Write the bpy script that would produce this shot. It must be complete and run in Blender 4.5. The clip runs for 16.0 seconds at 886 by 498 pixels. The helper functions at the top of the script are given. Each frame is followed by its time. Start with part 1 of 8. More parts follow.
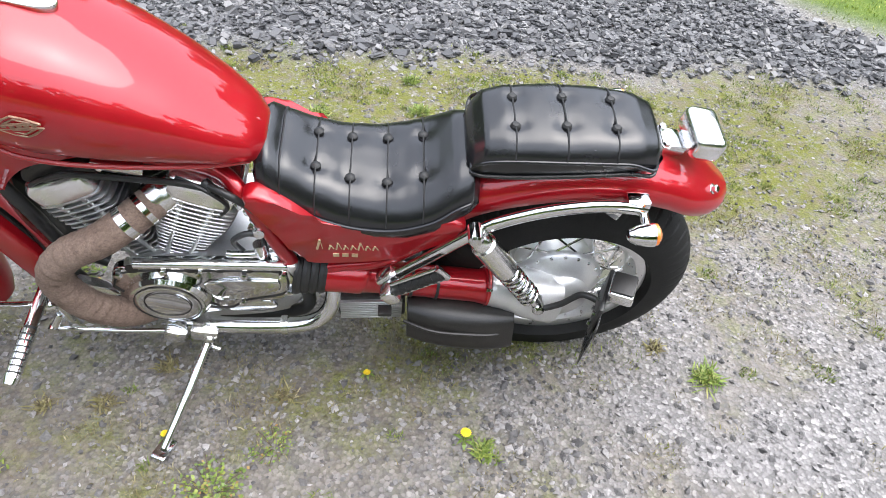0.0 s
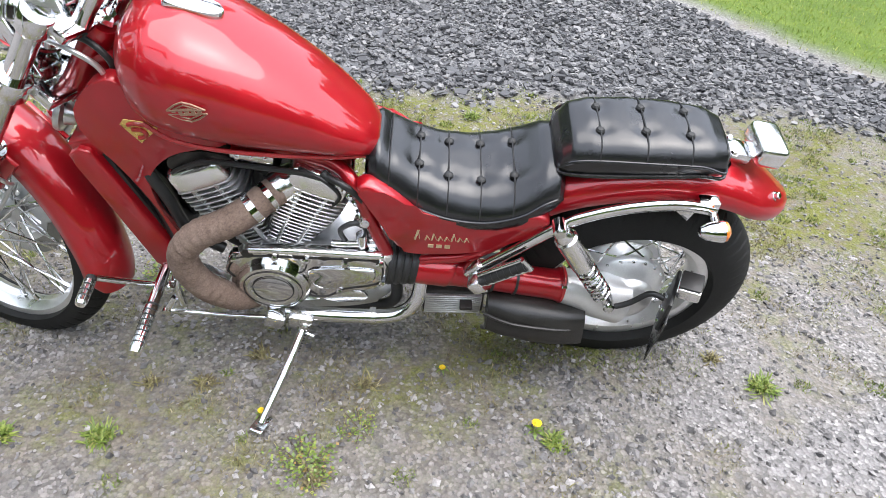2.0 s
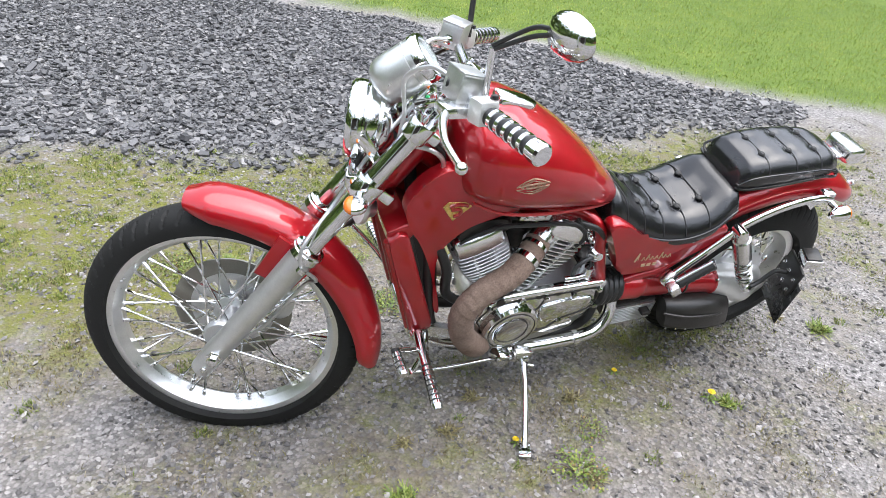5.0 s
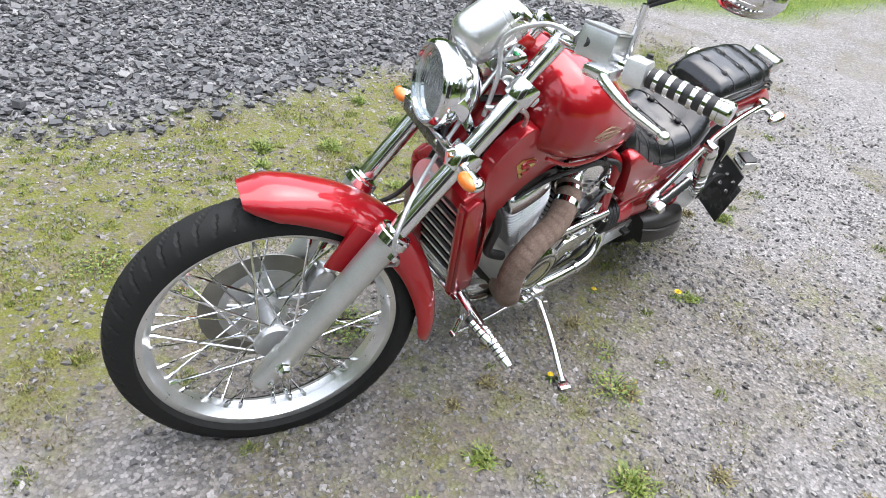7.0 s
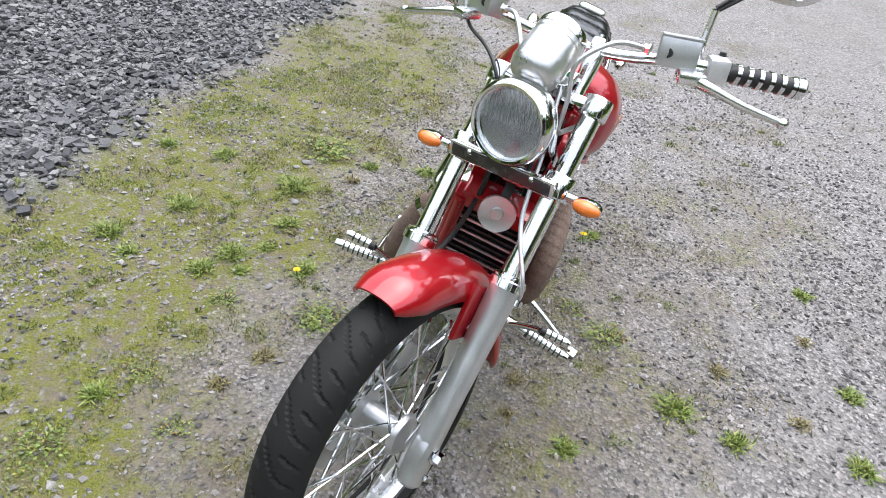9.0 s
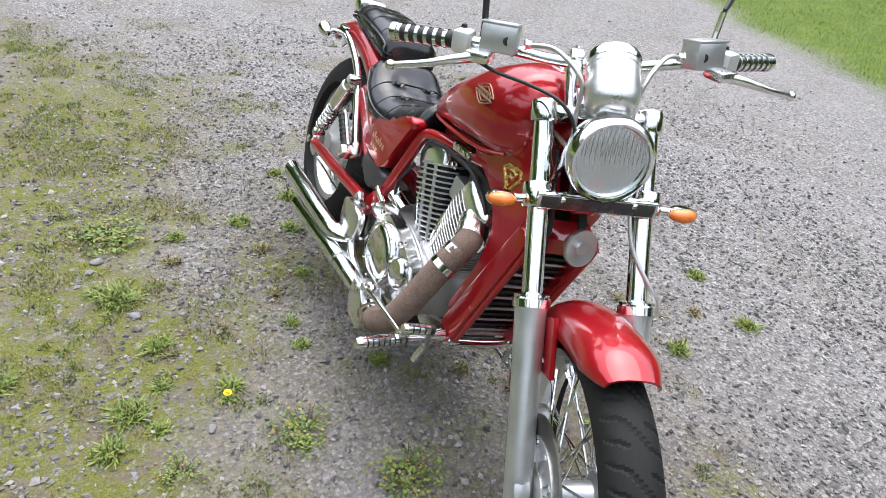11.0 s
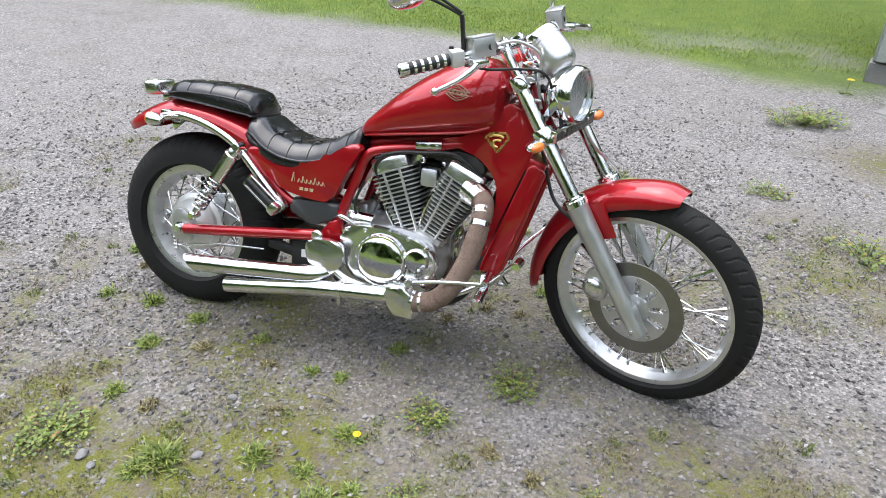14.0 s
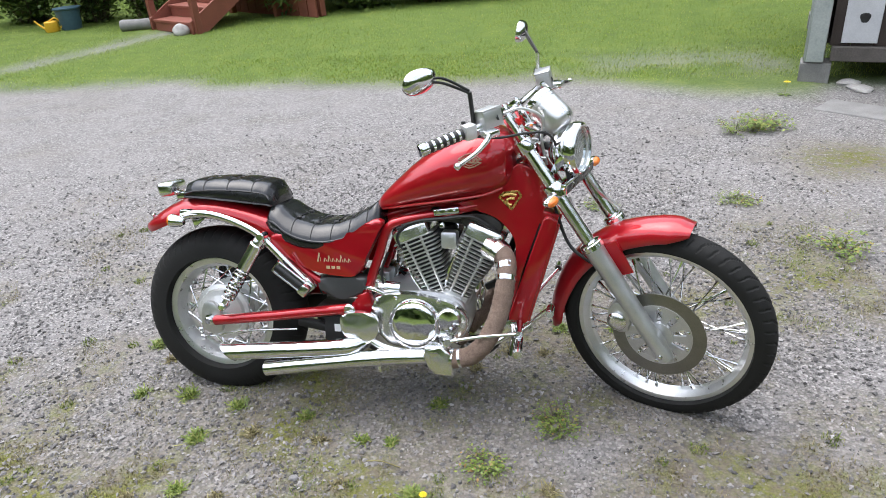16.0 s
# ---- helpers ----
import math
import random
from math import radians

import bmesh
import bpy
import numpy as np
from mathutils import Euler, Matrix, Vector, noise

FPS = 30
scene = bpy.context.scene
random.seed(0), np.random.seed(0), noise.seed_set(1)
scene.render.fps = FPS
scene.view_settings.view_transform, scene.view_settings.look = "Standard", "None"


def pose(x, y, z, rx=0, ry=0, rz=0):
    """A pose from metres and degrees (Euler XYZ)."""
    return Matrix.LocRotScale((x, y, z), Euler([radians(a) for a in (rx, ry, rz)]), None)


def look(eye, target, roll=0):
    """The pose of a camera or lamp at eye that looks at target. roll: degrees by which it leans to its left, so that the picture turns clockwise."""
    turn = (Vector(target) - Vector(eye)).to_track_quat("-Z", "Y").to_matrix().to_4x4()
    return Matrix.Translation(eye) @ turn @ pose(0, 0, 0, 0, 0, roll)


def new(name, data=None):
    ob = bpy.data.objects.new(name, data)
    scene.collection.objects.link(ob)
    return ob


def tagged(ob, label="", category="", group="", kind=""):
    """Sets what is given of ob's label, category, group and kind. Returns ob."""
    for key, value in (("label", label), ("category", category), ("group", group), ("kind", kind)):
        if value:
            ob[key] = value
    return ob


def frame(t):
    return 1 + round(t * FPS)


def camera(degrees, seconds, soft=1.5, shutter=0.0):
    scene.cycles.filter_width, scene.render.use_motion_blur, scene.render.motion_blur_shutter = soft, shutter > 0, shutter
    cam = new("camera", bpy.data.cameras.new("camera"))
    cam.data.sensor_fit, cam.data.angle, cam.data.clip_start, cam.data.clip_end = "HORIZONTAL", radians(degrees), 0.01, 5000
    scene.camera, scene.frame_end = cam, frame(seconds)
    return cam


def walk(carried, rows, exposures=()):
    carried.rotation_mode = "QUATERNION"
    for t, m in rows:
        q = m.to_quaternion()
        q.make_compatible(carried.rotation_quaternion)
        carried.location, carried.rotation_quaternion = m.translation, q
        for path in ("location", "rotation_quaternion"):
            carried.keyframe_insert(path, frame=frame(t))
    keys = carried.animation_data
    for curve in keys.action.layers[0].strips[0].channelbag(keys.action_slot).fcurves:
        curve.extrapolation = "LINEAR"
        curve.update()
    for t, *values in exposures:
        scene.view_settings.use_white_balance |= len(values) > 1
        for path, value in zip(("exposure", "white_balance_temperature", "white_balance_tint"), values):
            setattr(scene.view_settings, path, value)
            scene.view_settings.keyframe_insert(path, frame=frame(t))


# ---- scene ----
cam = camera(65.6, 16.0, soft=0.5)
PATH = [
    (0, (-0.381, -1.184, 1.333), (-0.245, 0.323, 0.025), 6.6),
    (0.5, (-0.314, -1.268, 1.329), (-0.193, 0.32, 0.119), 6.6),
    (1, (-0.306, -1.306, 1.329), (-0.259, 0.285, 0.119), 5.2),
    (1.5, (-0.381, -1.315, 1.325), (-0.324, 0.265, 0.099), 5.7),
    (2, (-0.506, -1.379, 1.312), (-0.456, 0.229, 0.124), 6.3),
    (2.5, (-0.674, -1.415, 1.316), (-0.651, 0.216, 0.159), 6.4),
    (3, (-0.827, -1.425, 1.314), (-0.747, 0.239, 0.207), 7.1),
    (3.5, (-0.953, -1.411, 1.341), (-0.832, 0.261, 0.25), 5.5),
    (4, (-1.155, -1.451, 1.341), (-0.915, 0.236, 0.295), 7.5),
    (4.2, (-1.25, -1.486, 1.347), (-0.925, 0.205, 0.33), 7.0),
    (6.3, (-1.942, -1.271, 1.389), (-0.919, 0.049, 0.289), 9.5),
    (6.5, (-1.985, -1.221, 1.37), (-0.905, 0.053, 0.27), 9.9),
    (7, (-2.094, -1.043, 1.355), (-0.94, 0.105, 0.193), 10.1),
    (7.5, (-2.217, -0.874, 1.351), (-0.921, 0.091, 0.172), 10.6),
    (7.6, (-2.265, -0.825, 1.345), (-0.92, 0.081, 0.175), 9.8),
    (8, (-2.386, -0.68, 1.369), (-0.908, 0.003, 0.208), 10.0),
    (8.5, (-2.426, -0.498, 1.351), (-0.904, 0.079, 0.189), 8.0),
    (9, (-2.439, -0.332, 1.372), (-0.849, 0.073, 0.229), 8.2),
    (9.5, (-2.439, -0.055, 1.36), (-0.757, 0.013, 0.28), 8.2),
    (9.7, (-2.434, 0.049, 1.379), (-0.736, 0.0, 0.324), 6.7),
    (11.8, (-1.94, 0.898, 1.349), (-0.608, -0.072, 0.215), 8.8),
    (12, (-1.87, 0.959, 1.335), (-0.564, -0.04, 0.198), 6.9),
    (12.5, (-1.706, 1.131, 1.365), (-0.512, 0.002, 0.226), 6.8),
    (13, (-1.56, 1.371, 1.395), (-0.652, -0.03, 0.293), 3.5),
    (13.5, (-1.558, 1.551, 1.401), (-0.836, 0.018, 0.339), -0.1),
    (14, (-1.578, 1.78, 1.449), (-0.988, 0.158, 0.44), 1.4),
    (14.5, (-1.438, 1.92, 1.51), (-1.0, 0.262, 0.481), 0.5),
    (15, (-1.406, 1.952, 1.561), (-0.993, 0.298, 0.515), -2.2),
    (15.5, (-1.395, 1.922, 1.576), (-0.915, 0.254, 0.583), -5.0),
    (16, (-1.396, 1.91, 1.593), (-0.912, 0.207, 0.663), -4.9),
]
walk(cam, [(t, look(eye, target, roll)) for t, eye, target, roll in PATH], exposures=[(0.0, 2.42), (4.0, 2.34), (7.5, 2.30), (9.5, 2.06), (12.5, 2.06), (16.0, 2.02)])

# ---- light ----
world = bpy.data.worlds.new("sky")
scene.world = world
world.use_nodes = True
wn = world.node_tree
sky = wn.nodes.new("ShaderNodeTexSky")
sky.sky_type, sky.sun_disc = "NISHITA", False
sky.sun_elevation, sky.sun_rotation = radians(66), radians(110)
sky.air_density, sky.dust_density, sky.ozone_density = 1.0, 1.0, 1.0
veil = wn.nodes.new("ShaderNodeHueSaturation")
veil.inputs["Saturation"].default_value = 0.38
wn.links.new(sky.outputs[0], veil.inputs["Color"])
wn.links.new(veil.outputs[0], wn.nodes["Background"].inputs[0])
wn.nodes["Background"].inputs[1].default_value = 0.15
sun = new("sun", bpy.data.lights.new("sun", "SUN"))
sun.data.energy, sun.data.angle, sun.data.color = 0.7, radians(65), (1.0, 0.955, 0.92)
sun.matrix_world = look((0, 0, 0), (-0.15, 0.05, -0.95))

# ---- materials ----
def node_mat(name):
    m = bpy.data.materials.new(name)
    m.use_nodes = True
    t = m.node_tree
    return m, t, t.nodes["Principled BSDF"]


def noise_tex(t, scale, detail=4.0, rough=0.6, coords=None):
    n = t.nodes.new("ShaderNodeTexNoise")
    n.inputs["Scale"].default_value, n.inputs["Detail"].default_value, n.inputs["Roughness"].default_value = scale, detail, rough
    if coords is not None:
        t.links.new(coords, n.inputs["Vector"])
    return n.outputs["Fac"]


def ramp(t, fac, stops):
    r = t.nodes.new("ShaderNodeValToRGB")
    while len(r.color_ramp.elements) < len(stops):
        r.color_ramp.elements.new(0.5)
    for e, (p, c) in zip(r.color_ramp.elements, stops):
        e.position, e.color = p, (*c, 1) if len(c) == 3 else c
    t.links.new(fac, r.inputs["Fac"])
    return r.outputs["Color"]


def mix(t, fac, a, b, mode="MIX"):
    n = t.nodes.new("ShaderNodeMix")
    n.data_type, n.blend_type = "RGBA", mode
    for sock, v in ((n.inputs[0], fac), (n.inputs[6], a), (n.inputs[7], b)):
        if hasattr(v, "is_linked"):
            t.links.new(v, sock)
        elif isinstance(v, tuple):
            sock.default_value = (*v, 1)
        else:
            sock.default_value = v
    return n.outputs[2]


def bump(t, b, height, strength, distance):
    n = t.nodes.new("ShaderNodeBump")
    n.inputs["Strength"].default_value, n.inputs["Distance"].default_value = strength, distance
    t.links.new(height, n.inputs["Height"])
    t.links.new(n.outputs[0], b.inputs["Normal"])


def coords(t, kind="Object"):
    return t.nodes.new("ShaderNodeTexCoord").outputs[kind]


def surface(name, dark, light, rough=(0.4, 0.5), metal=0.0, scale=30.0, fine=300.0, relief=0.0, coat=0.0, coat_rough=0.05, shine=0.5, coat_ior=1.55):
    """Two scales of variation between two colours, with uneven gloss and fine relief."""
    m, t, b = node_mat(name)
    co = coords(t)
    big, small = noise_tex(t, scale, 5, 0.6, co), noise_tex(t, fine, 3, 0.6, co)
    both = mix(t, 0.4, big, small)
    t.links.new(ramp(t, both, [(0.3, dark), (0.7, light)]), b.inputs["Base Color"])
    t.links.new(ramp(t, big, [(0.25, (rough[0],) * 3), (0.75, (rough[1],) * 3)]), b.inputs["Roughness"])
    b.inputs["Metallic"].default_value = metal
    b.inputs["Coat Weight"].default_value, b.inputs["Coat Roughness"].default_value = coat, coat_rough
    b.inputs["Specular IOR Level"].default_value, b.inputs["Coat IOR"].default_value = shine, coat_ior
    if relief:
        bump(t, b, small, 0.5, relief)
    return m


RED = surface("red_paint", (0.33, 0.004, 0.010), (0.44, 0.008, 0.016), (0.34, 0.42), 0.45, 8, 700, 0, 1.0, 0.02, 0.2, 1.56)
DARK_RED = surface("worn_red_paint", (0.30, 0.006, 0.008), (0.42, 0.012, 0.014), (0.32, 0.5), 0.0, 14, 300, 0.0002, 0.6, 0.1)
CHROME = surface("chrome", (0.68, 0.69, 0.70), (0.77, 0.77, 0.77), (0.03, 0.12), 1.0, 25, 400)
POLISHED = surface("polished_aluminium", (0.74, 0.74, 0.74), (0.86, 0.86, 0.85), (0.14, 0.28), 1.0, 20, 300)
BRUSHED = surface("brushed_aluminium", (0.56, 0.57, 0.58), (0.72, 0.72, 0.72), (0.30, 0.45), 0.9, 18, 260, 0.0001)
CAST = surface("cast_aluminium", (0.58, 0.58, 0.58), (0.76, 0.76, 0.75), (0.28, 0.42), 0.85, 25, 250, 0.0003)
STEEL = surface("disc_steel", (0.22, 0.22, 0.20), (0.32, 0.31, 0.28), (0.28, 0.42), 1.0, 15, 300)
RUBBER = surface("tyre_rubber", (0.006, 0.006, 0.006), (0.016, 0.016, 0.015), (0.6, 0.85), 0.0, 10, 250, 0.0004, 0.0, 0.05, 0.3)
LEATHER = surface("black_leather", (0.005, 0.005, 0.006), (0.011, 0.011, 0.013), (0.20, 0.30), 0.0, 9, 450, 0.0002, 0.0, 0.22, 0.7)
OLD_LEATHER = surface("dull_black_leather", (0.008, 0.007, 0.006), (0.024, 0.022, 0.020), (0.28, 0.45), 0.0, 20, 300, 0.0006)
SEAM = surface("black_stitching", (0.006, 0.006, 0.006), (0.012, 0.012, 0.012), (0.5, 0.6))
BLACK = surface("black_plastic", (0.010, 0.010, 0.010), (0.024, 0.024, 0.024), (0.35, 0.55), 0.0, 12, 300, 0.0002)
GREY_PLASTIC = surface("grey_black_plastic", (0.030, 0.032, 0.034), (0.055, 0.056, 0.058), (0.35, 0.5), 0.0, 12, 300, 0.0002)
ENGINE_DARK = surface("oily_dark_metal", (0.016, 0.015, 0.014), (0.06, 0.055, 0.05), (0.35, 0.7), 0.4, 30, 200, 0.0005)
GOLD = surface("gold_badge", (0.55, 0.36, 0.10), (0.85, 0.62, 0.22), (0.2, 0.35), 0.8, 60, 500)
GOLD_LEAF = surface("faded_gold_lettering", (0.45, 0.30, 0.16), (0.75, 0.58, 0.40), (0.35, 0.5), 0.4, 80, 500)
AMBER = surface("amber_lens", (0.72, 0.15, 0.015), (0.85, 0.24, 0.03), (0.15, 0.25), 0.0, 60, 300, 0, 0.8)
GREEN_LENS = surface("green_lens", (0.01, 0.35, 0.10), (0.02, 0.45, 0.15), (0.12, 0.2), 0.0, 60, 300, 0, 0.8)
LENS_RED = surface("red_lens", (0.45, 0.01, 0.01), (0.6, 0.02, 0.02), (0.12, 0.2), 0.0, 60, 300, 0, 0.8)
REFLECTOR = surface("bright_reflector", (0.84, 0.85, 0.86), (0.93, 0.93, 0.93), (0.25, 0.4), 0.5, 40, 300)
COVER_METAL = surface("bright_cover_metal", (0.78, 0.78, 0.78), (0.90, 0.90, 0.89), (0.14, 0.28), 0.95, 30, 300)
RIM_METAL = surface("rim_aluminium", (0.68, 0.68, 0.68), (0.84, 0.84, 0.83), (0.24, 0.40), 0.9, 30, 300)
FADED_BADGE = surface("tarnished_badge", (0.20, 0.09, 0.06), (0.46, 0.30, 0.20), (0.3, 0.5), 0.4, 90, 500)
DIAL = surface("dial_face", (0.70, 0.72, 0.72), (0.82, 0.83, 0.83), (0.3, 0.4))
MIRROR = surface("mirror_glass", (0.80, 0.82, 0.84), (0.84, 0.86, 0.87), (0.0, 0.02), 1.0)
PLATE_GREY = surface("dull_plate_back", (0.02, 0.02, 0.02), (0.05, 0.05, 0.05), (0.2, 0.32), 0.0, 30)
SATIN = surface("satin_casting", (0.66, 0.66, 0.66), (0.80, 0.80, 0.79), (0.34, 0.5), 0.7, 22, 280, 0.0001)
# near-black: the shade between the fins put into the colour
FIN_GAP = surface("shaded_fin_root", (0.012, 0.012, 0.012), (0.04, 0.038, 0.036), (0.5, 0.7), 0.2, 40, 300)


def make_glass():
    """Clear thin glass: what lies behind, and a faint mirror image."""
    m, t, b = node_mat("clear_glass")
    clear, gloss, both = t.nodes.new("ShaderNodeBsdfTransparent"), t.nodes.new("ShaderNodeBsdfGlossy"), t.nodes.new("ShaderNodeMixShader")
    clear.inputs["Color"].default_value, gloss.inputs["Roughness"].default_value = (0.93, 0.95, 0.95, 1), 0.03
    edge = t.nodes.new("ShaderNodeLayerWeight")
    edge.inputs["Blend"].default_value = 0.3
    t.links.new(ramp(t, edge.outputs["Facing"], [(0.0, (0.03,) * 3), (0.5, (0.06,) * 3), (1.0, (0.6,) * 3)]), both.inputs[0])
    t.links.new(clear.outputs[0], both.inputs[1])
    t.links.new(gloss.outputs[0], both.inputs[2])
    t.links.new(both.outputs[0], t.nodes["Material Output"].inputs["Surface"])
    t.nodes.remove(b)
    return m


def make_wrap():
    """Woven brown exhaust bandage, dulled by heat and dirt."""
    m, t, b = node_mat("exhaust_wrap")
    co = coords(t)
    v = t.nodes.new("ShaderNodeTexVoronoi")
    v.inputs["Scale"].default_value = 620
    t.links.new(co, v.inputs["Vector"])
    big, small = noise_tex(t, 16, 4, 0.6, co), noise_tex(t, 220, 3, 0.6, co)
    col = ramp(t, big, [(0.25, (0.14, 0.095, 0.078)), (0.5, (0.25, 0.18, 0.15)), (0.8, (0.38, 0.29, 0.245))])
    col = mix(t, 1.0, col, ramp(t, v.outputs["Distance"], [(0.1, (1, 1, 1)), (0.65, (0.66, 0.64, 0.62))]), "MULTIPLY")
    t.links.new(mix(t, 0.35, col, ramp(t, small, [(0.3, (0.05, 0.03, 0.02)), (0.7, (0.36, 0.25, 0.18))])), b.inputs["Base Color"])
    b.inputs["Roughness"].default_value = 0.9
    bump(t, b, v.outputs["Distance"], 0.6, 0.001)
    return m


GLASS, WRAP = make_glass(), make_wrap()


def island_mat(name, stops, rough=0.8, relief=0.0, fine=200.0):
    """One colour for each loose piece of a joined mesh, with grain."""
    stops = [(p, tuple(0.8 * v for v in c)) for p, c in stops]
    m, t, b = node_mat(name)
    g = t.nodes.new("ShaderNodeNewGeometry")
    col = ramp(t, g.outputs["Random Per Island"], stops)
    small = noise_tex(t, fine, 3, 0.6, coords(t))
    t.links.new(mix(t, 0.5, col, ramp(t, small, [(0.25, (0.25, 0.25, 0.25)), (0.75, (0.95, 0.95, 0.95))]), "MULTIPLY"), b.inputs["Base Color"])
    b.inputs["Roughness"].default_value = rough
    if relief:
        bump(t, b, small, 0.6, relief)
    return m


PEBBLE = island_mat("gravel_stone", [(0.0, (0.10, 0.097, 0.096)), (0.3, (0.20, 0.191, 0.188)), (0.65, (0.33, 0.314, 0.307)), (0.9, (0.43, 0.41, 0.397)), (1.0, (0.52, 0.495, 0.48))], 0.85)
SLATE = island_mat("slate_chip", [(0.0, (0.05, 0.05, 0.054)), (0.4, (0.140, 0.140, 0.147)), (0.75, (0.225, 0.222, 0.227)), (1.0, (0.37, 0.36, 0.355))], 0.6, 0.001)
BLADE = island_mat("grass_blade", [(0.0, (0.11, 0.17, 0.022)), (0.4, (0.20, 0.29, 0.042)), (0.75, (0.31, 0.38, 0.07)), (1.0, (0.46, 0.42, 0.16))], 0.55, 0, 60)
DRY_BLADE = island_mat("dry_grass_blade", [(0.0, (0.15, 0.12, 0.065)), (0.4, (0.27, 0.225, 0.11)), (0.75, (0.31, 0.29, 0.10)), (1.0, (0.54, 0.47, 0.30))], 0.75, 0, 60)
LAWN_BLADE = island_mat("lawn_blade", [(0.0, (0.26, 0.38, 0.05)), (0.45, (0.38, 0.52, 0.08)), (0.8, (0.52, 0.63, 0.12)), (1.0, (0.70, 0.68, 0.24))], 0.55, 0, 20)
LEAF = island_mat("weed_leaf", [(0.0, (0.12, 0.19, 0.035)), (0.5, (0.22, 0.33, 0.05)), (0.85, (0.36, 0.42, 0.08)), (1.0, (0.42, 0.22, 0.08))], 0.5, 0, 80)
HEDGE_LEAF = island_mat("shrub_leaf", [(0.0, (0.05, 0.10, 0.02)), (0.5, (0.12, 0.21, 0.035)), (1.0, (0.26, 0.36, 0.07))], 0.5, 0, 20)
PETAL = surface("yellow_petal", (0.75, 0.52, 0.01), (0.85, 0.65, 0.03), (0.5, 0.7), 0, 100)
BARK = surface("brown_bark", (0.05, 0.035, 0.025), (0.13, 0.10, 0.07), (0.7, 0.9), 0, 30, 200, 0.001)
PALE_WOOD = surface("weathered_pale_green_paint", (0.24, 0.28, 0.26), (0.43, 0.46, 0.43), (0.55, 0.8), 0, 6, 70, 0.001)
DARK_WOOD = surface("dark_stained_boards", (0.018, 0.013, 0.011), (0.055, 0.040, 0.032), (0.6, 0.85), 0, 5, 90, 0.001)
GREY_WOOD = surface("weathered_grey_beam", (0.05, 0.045, 0.040), (0.13, 0.115, 0.105), (0.7, 0.9), 0, 5, 90, 0.001)
RED_WOOD = surface("red_brown_stained_wood", (0.16, 0.045, 0.028), (0.27, 0.085, 0.055), (0.55, 0.8), 0, 5, 80, 0.001)
CONCRETE = surface("weathered_concrete", (0.15, 0.147, 0.143), (0.29, 0.283, 0.276), (0.8, 0.95), 0, 7, 120, 0.002)
WHITE_PANEL = surface("scuffed_white_panel", (0.42, 0.43, 0.45), (0.60, 0.61, 0.62), (0.4, 0.6), 0, 4, 120)
STONE = surface("grey_boulder", (0.22, 0.21, 0.20), (0.46, 0.45, 0.43), (0.8, 0.95), 0, 8, 90, 0.004)
BLUE_PLASTIC = surface("faded_blue_plastic", (0.035, 0.075, 0.11), (0.055, 0.11, 0.15), (0.4, 0.6))
YELLOW_PLASTIC = surface("yellow_plastic", (0.62, 0.34, 0.02), (0.75, 0.45, 0.04), (0.35, 0.5))


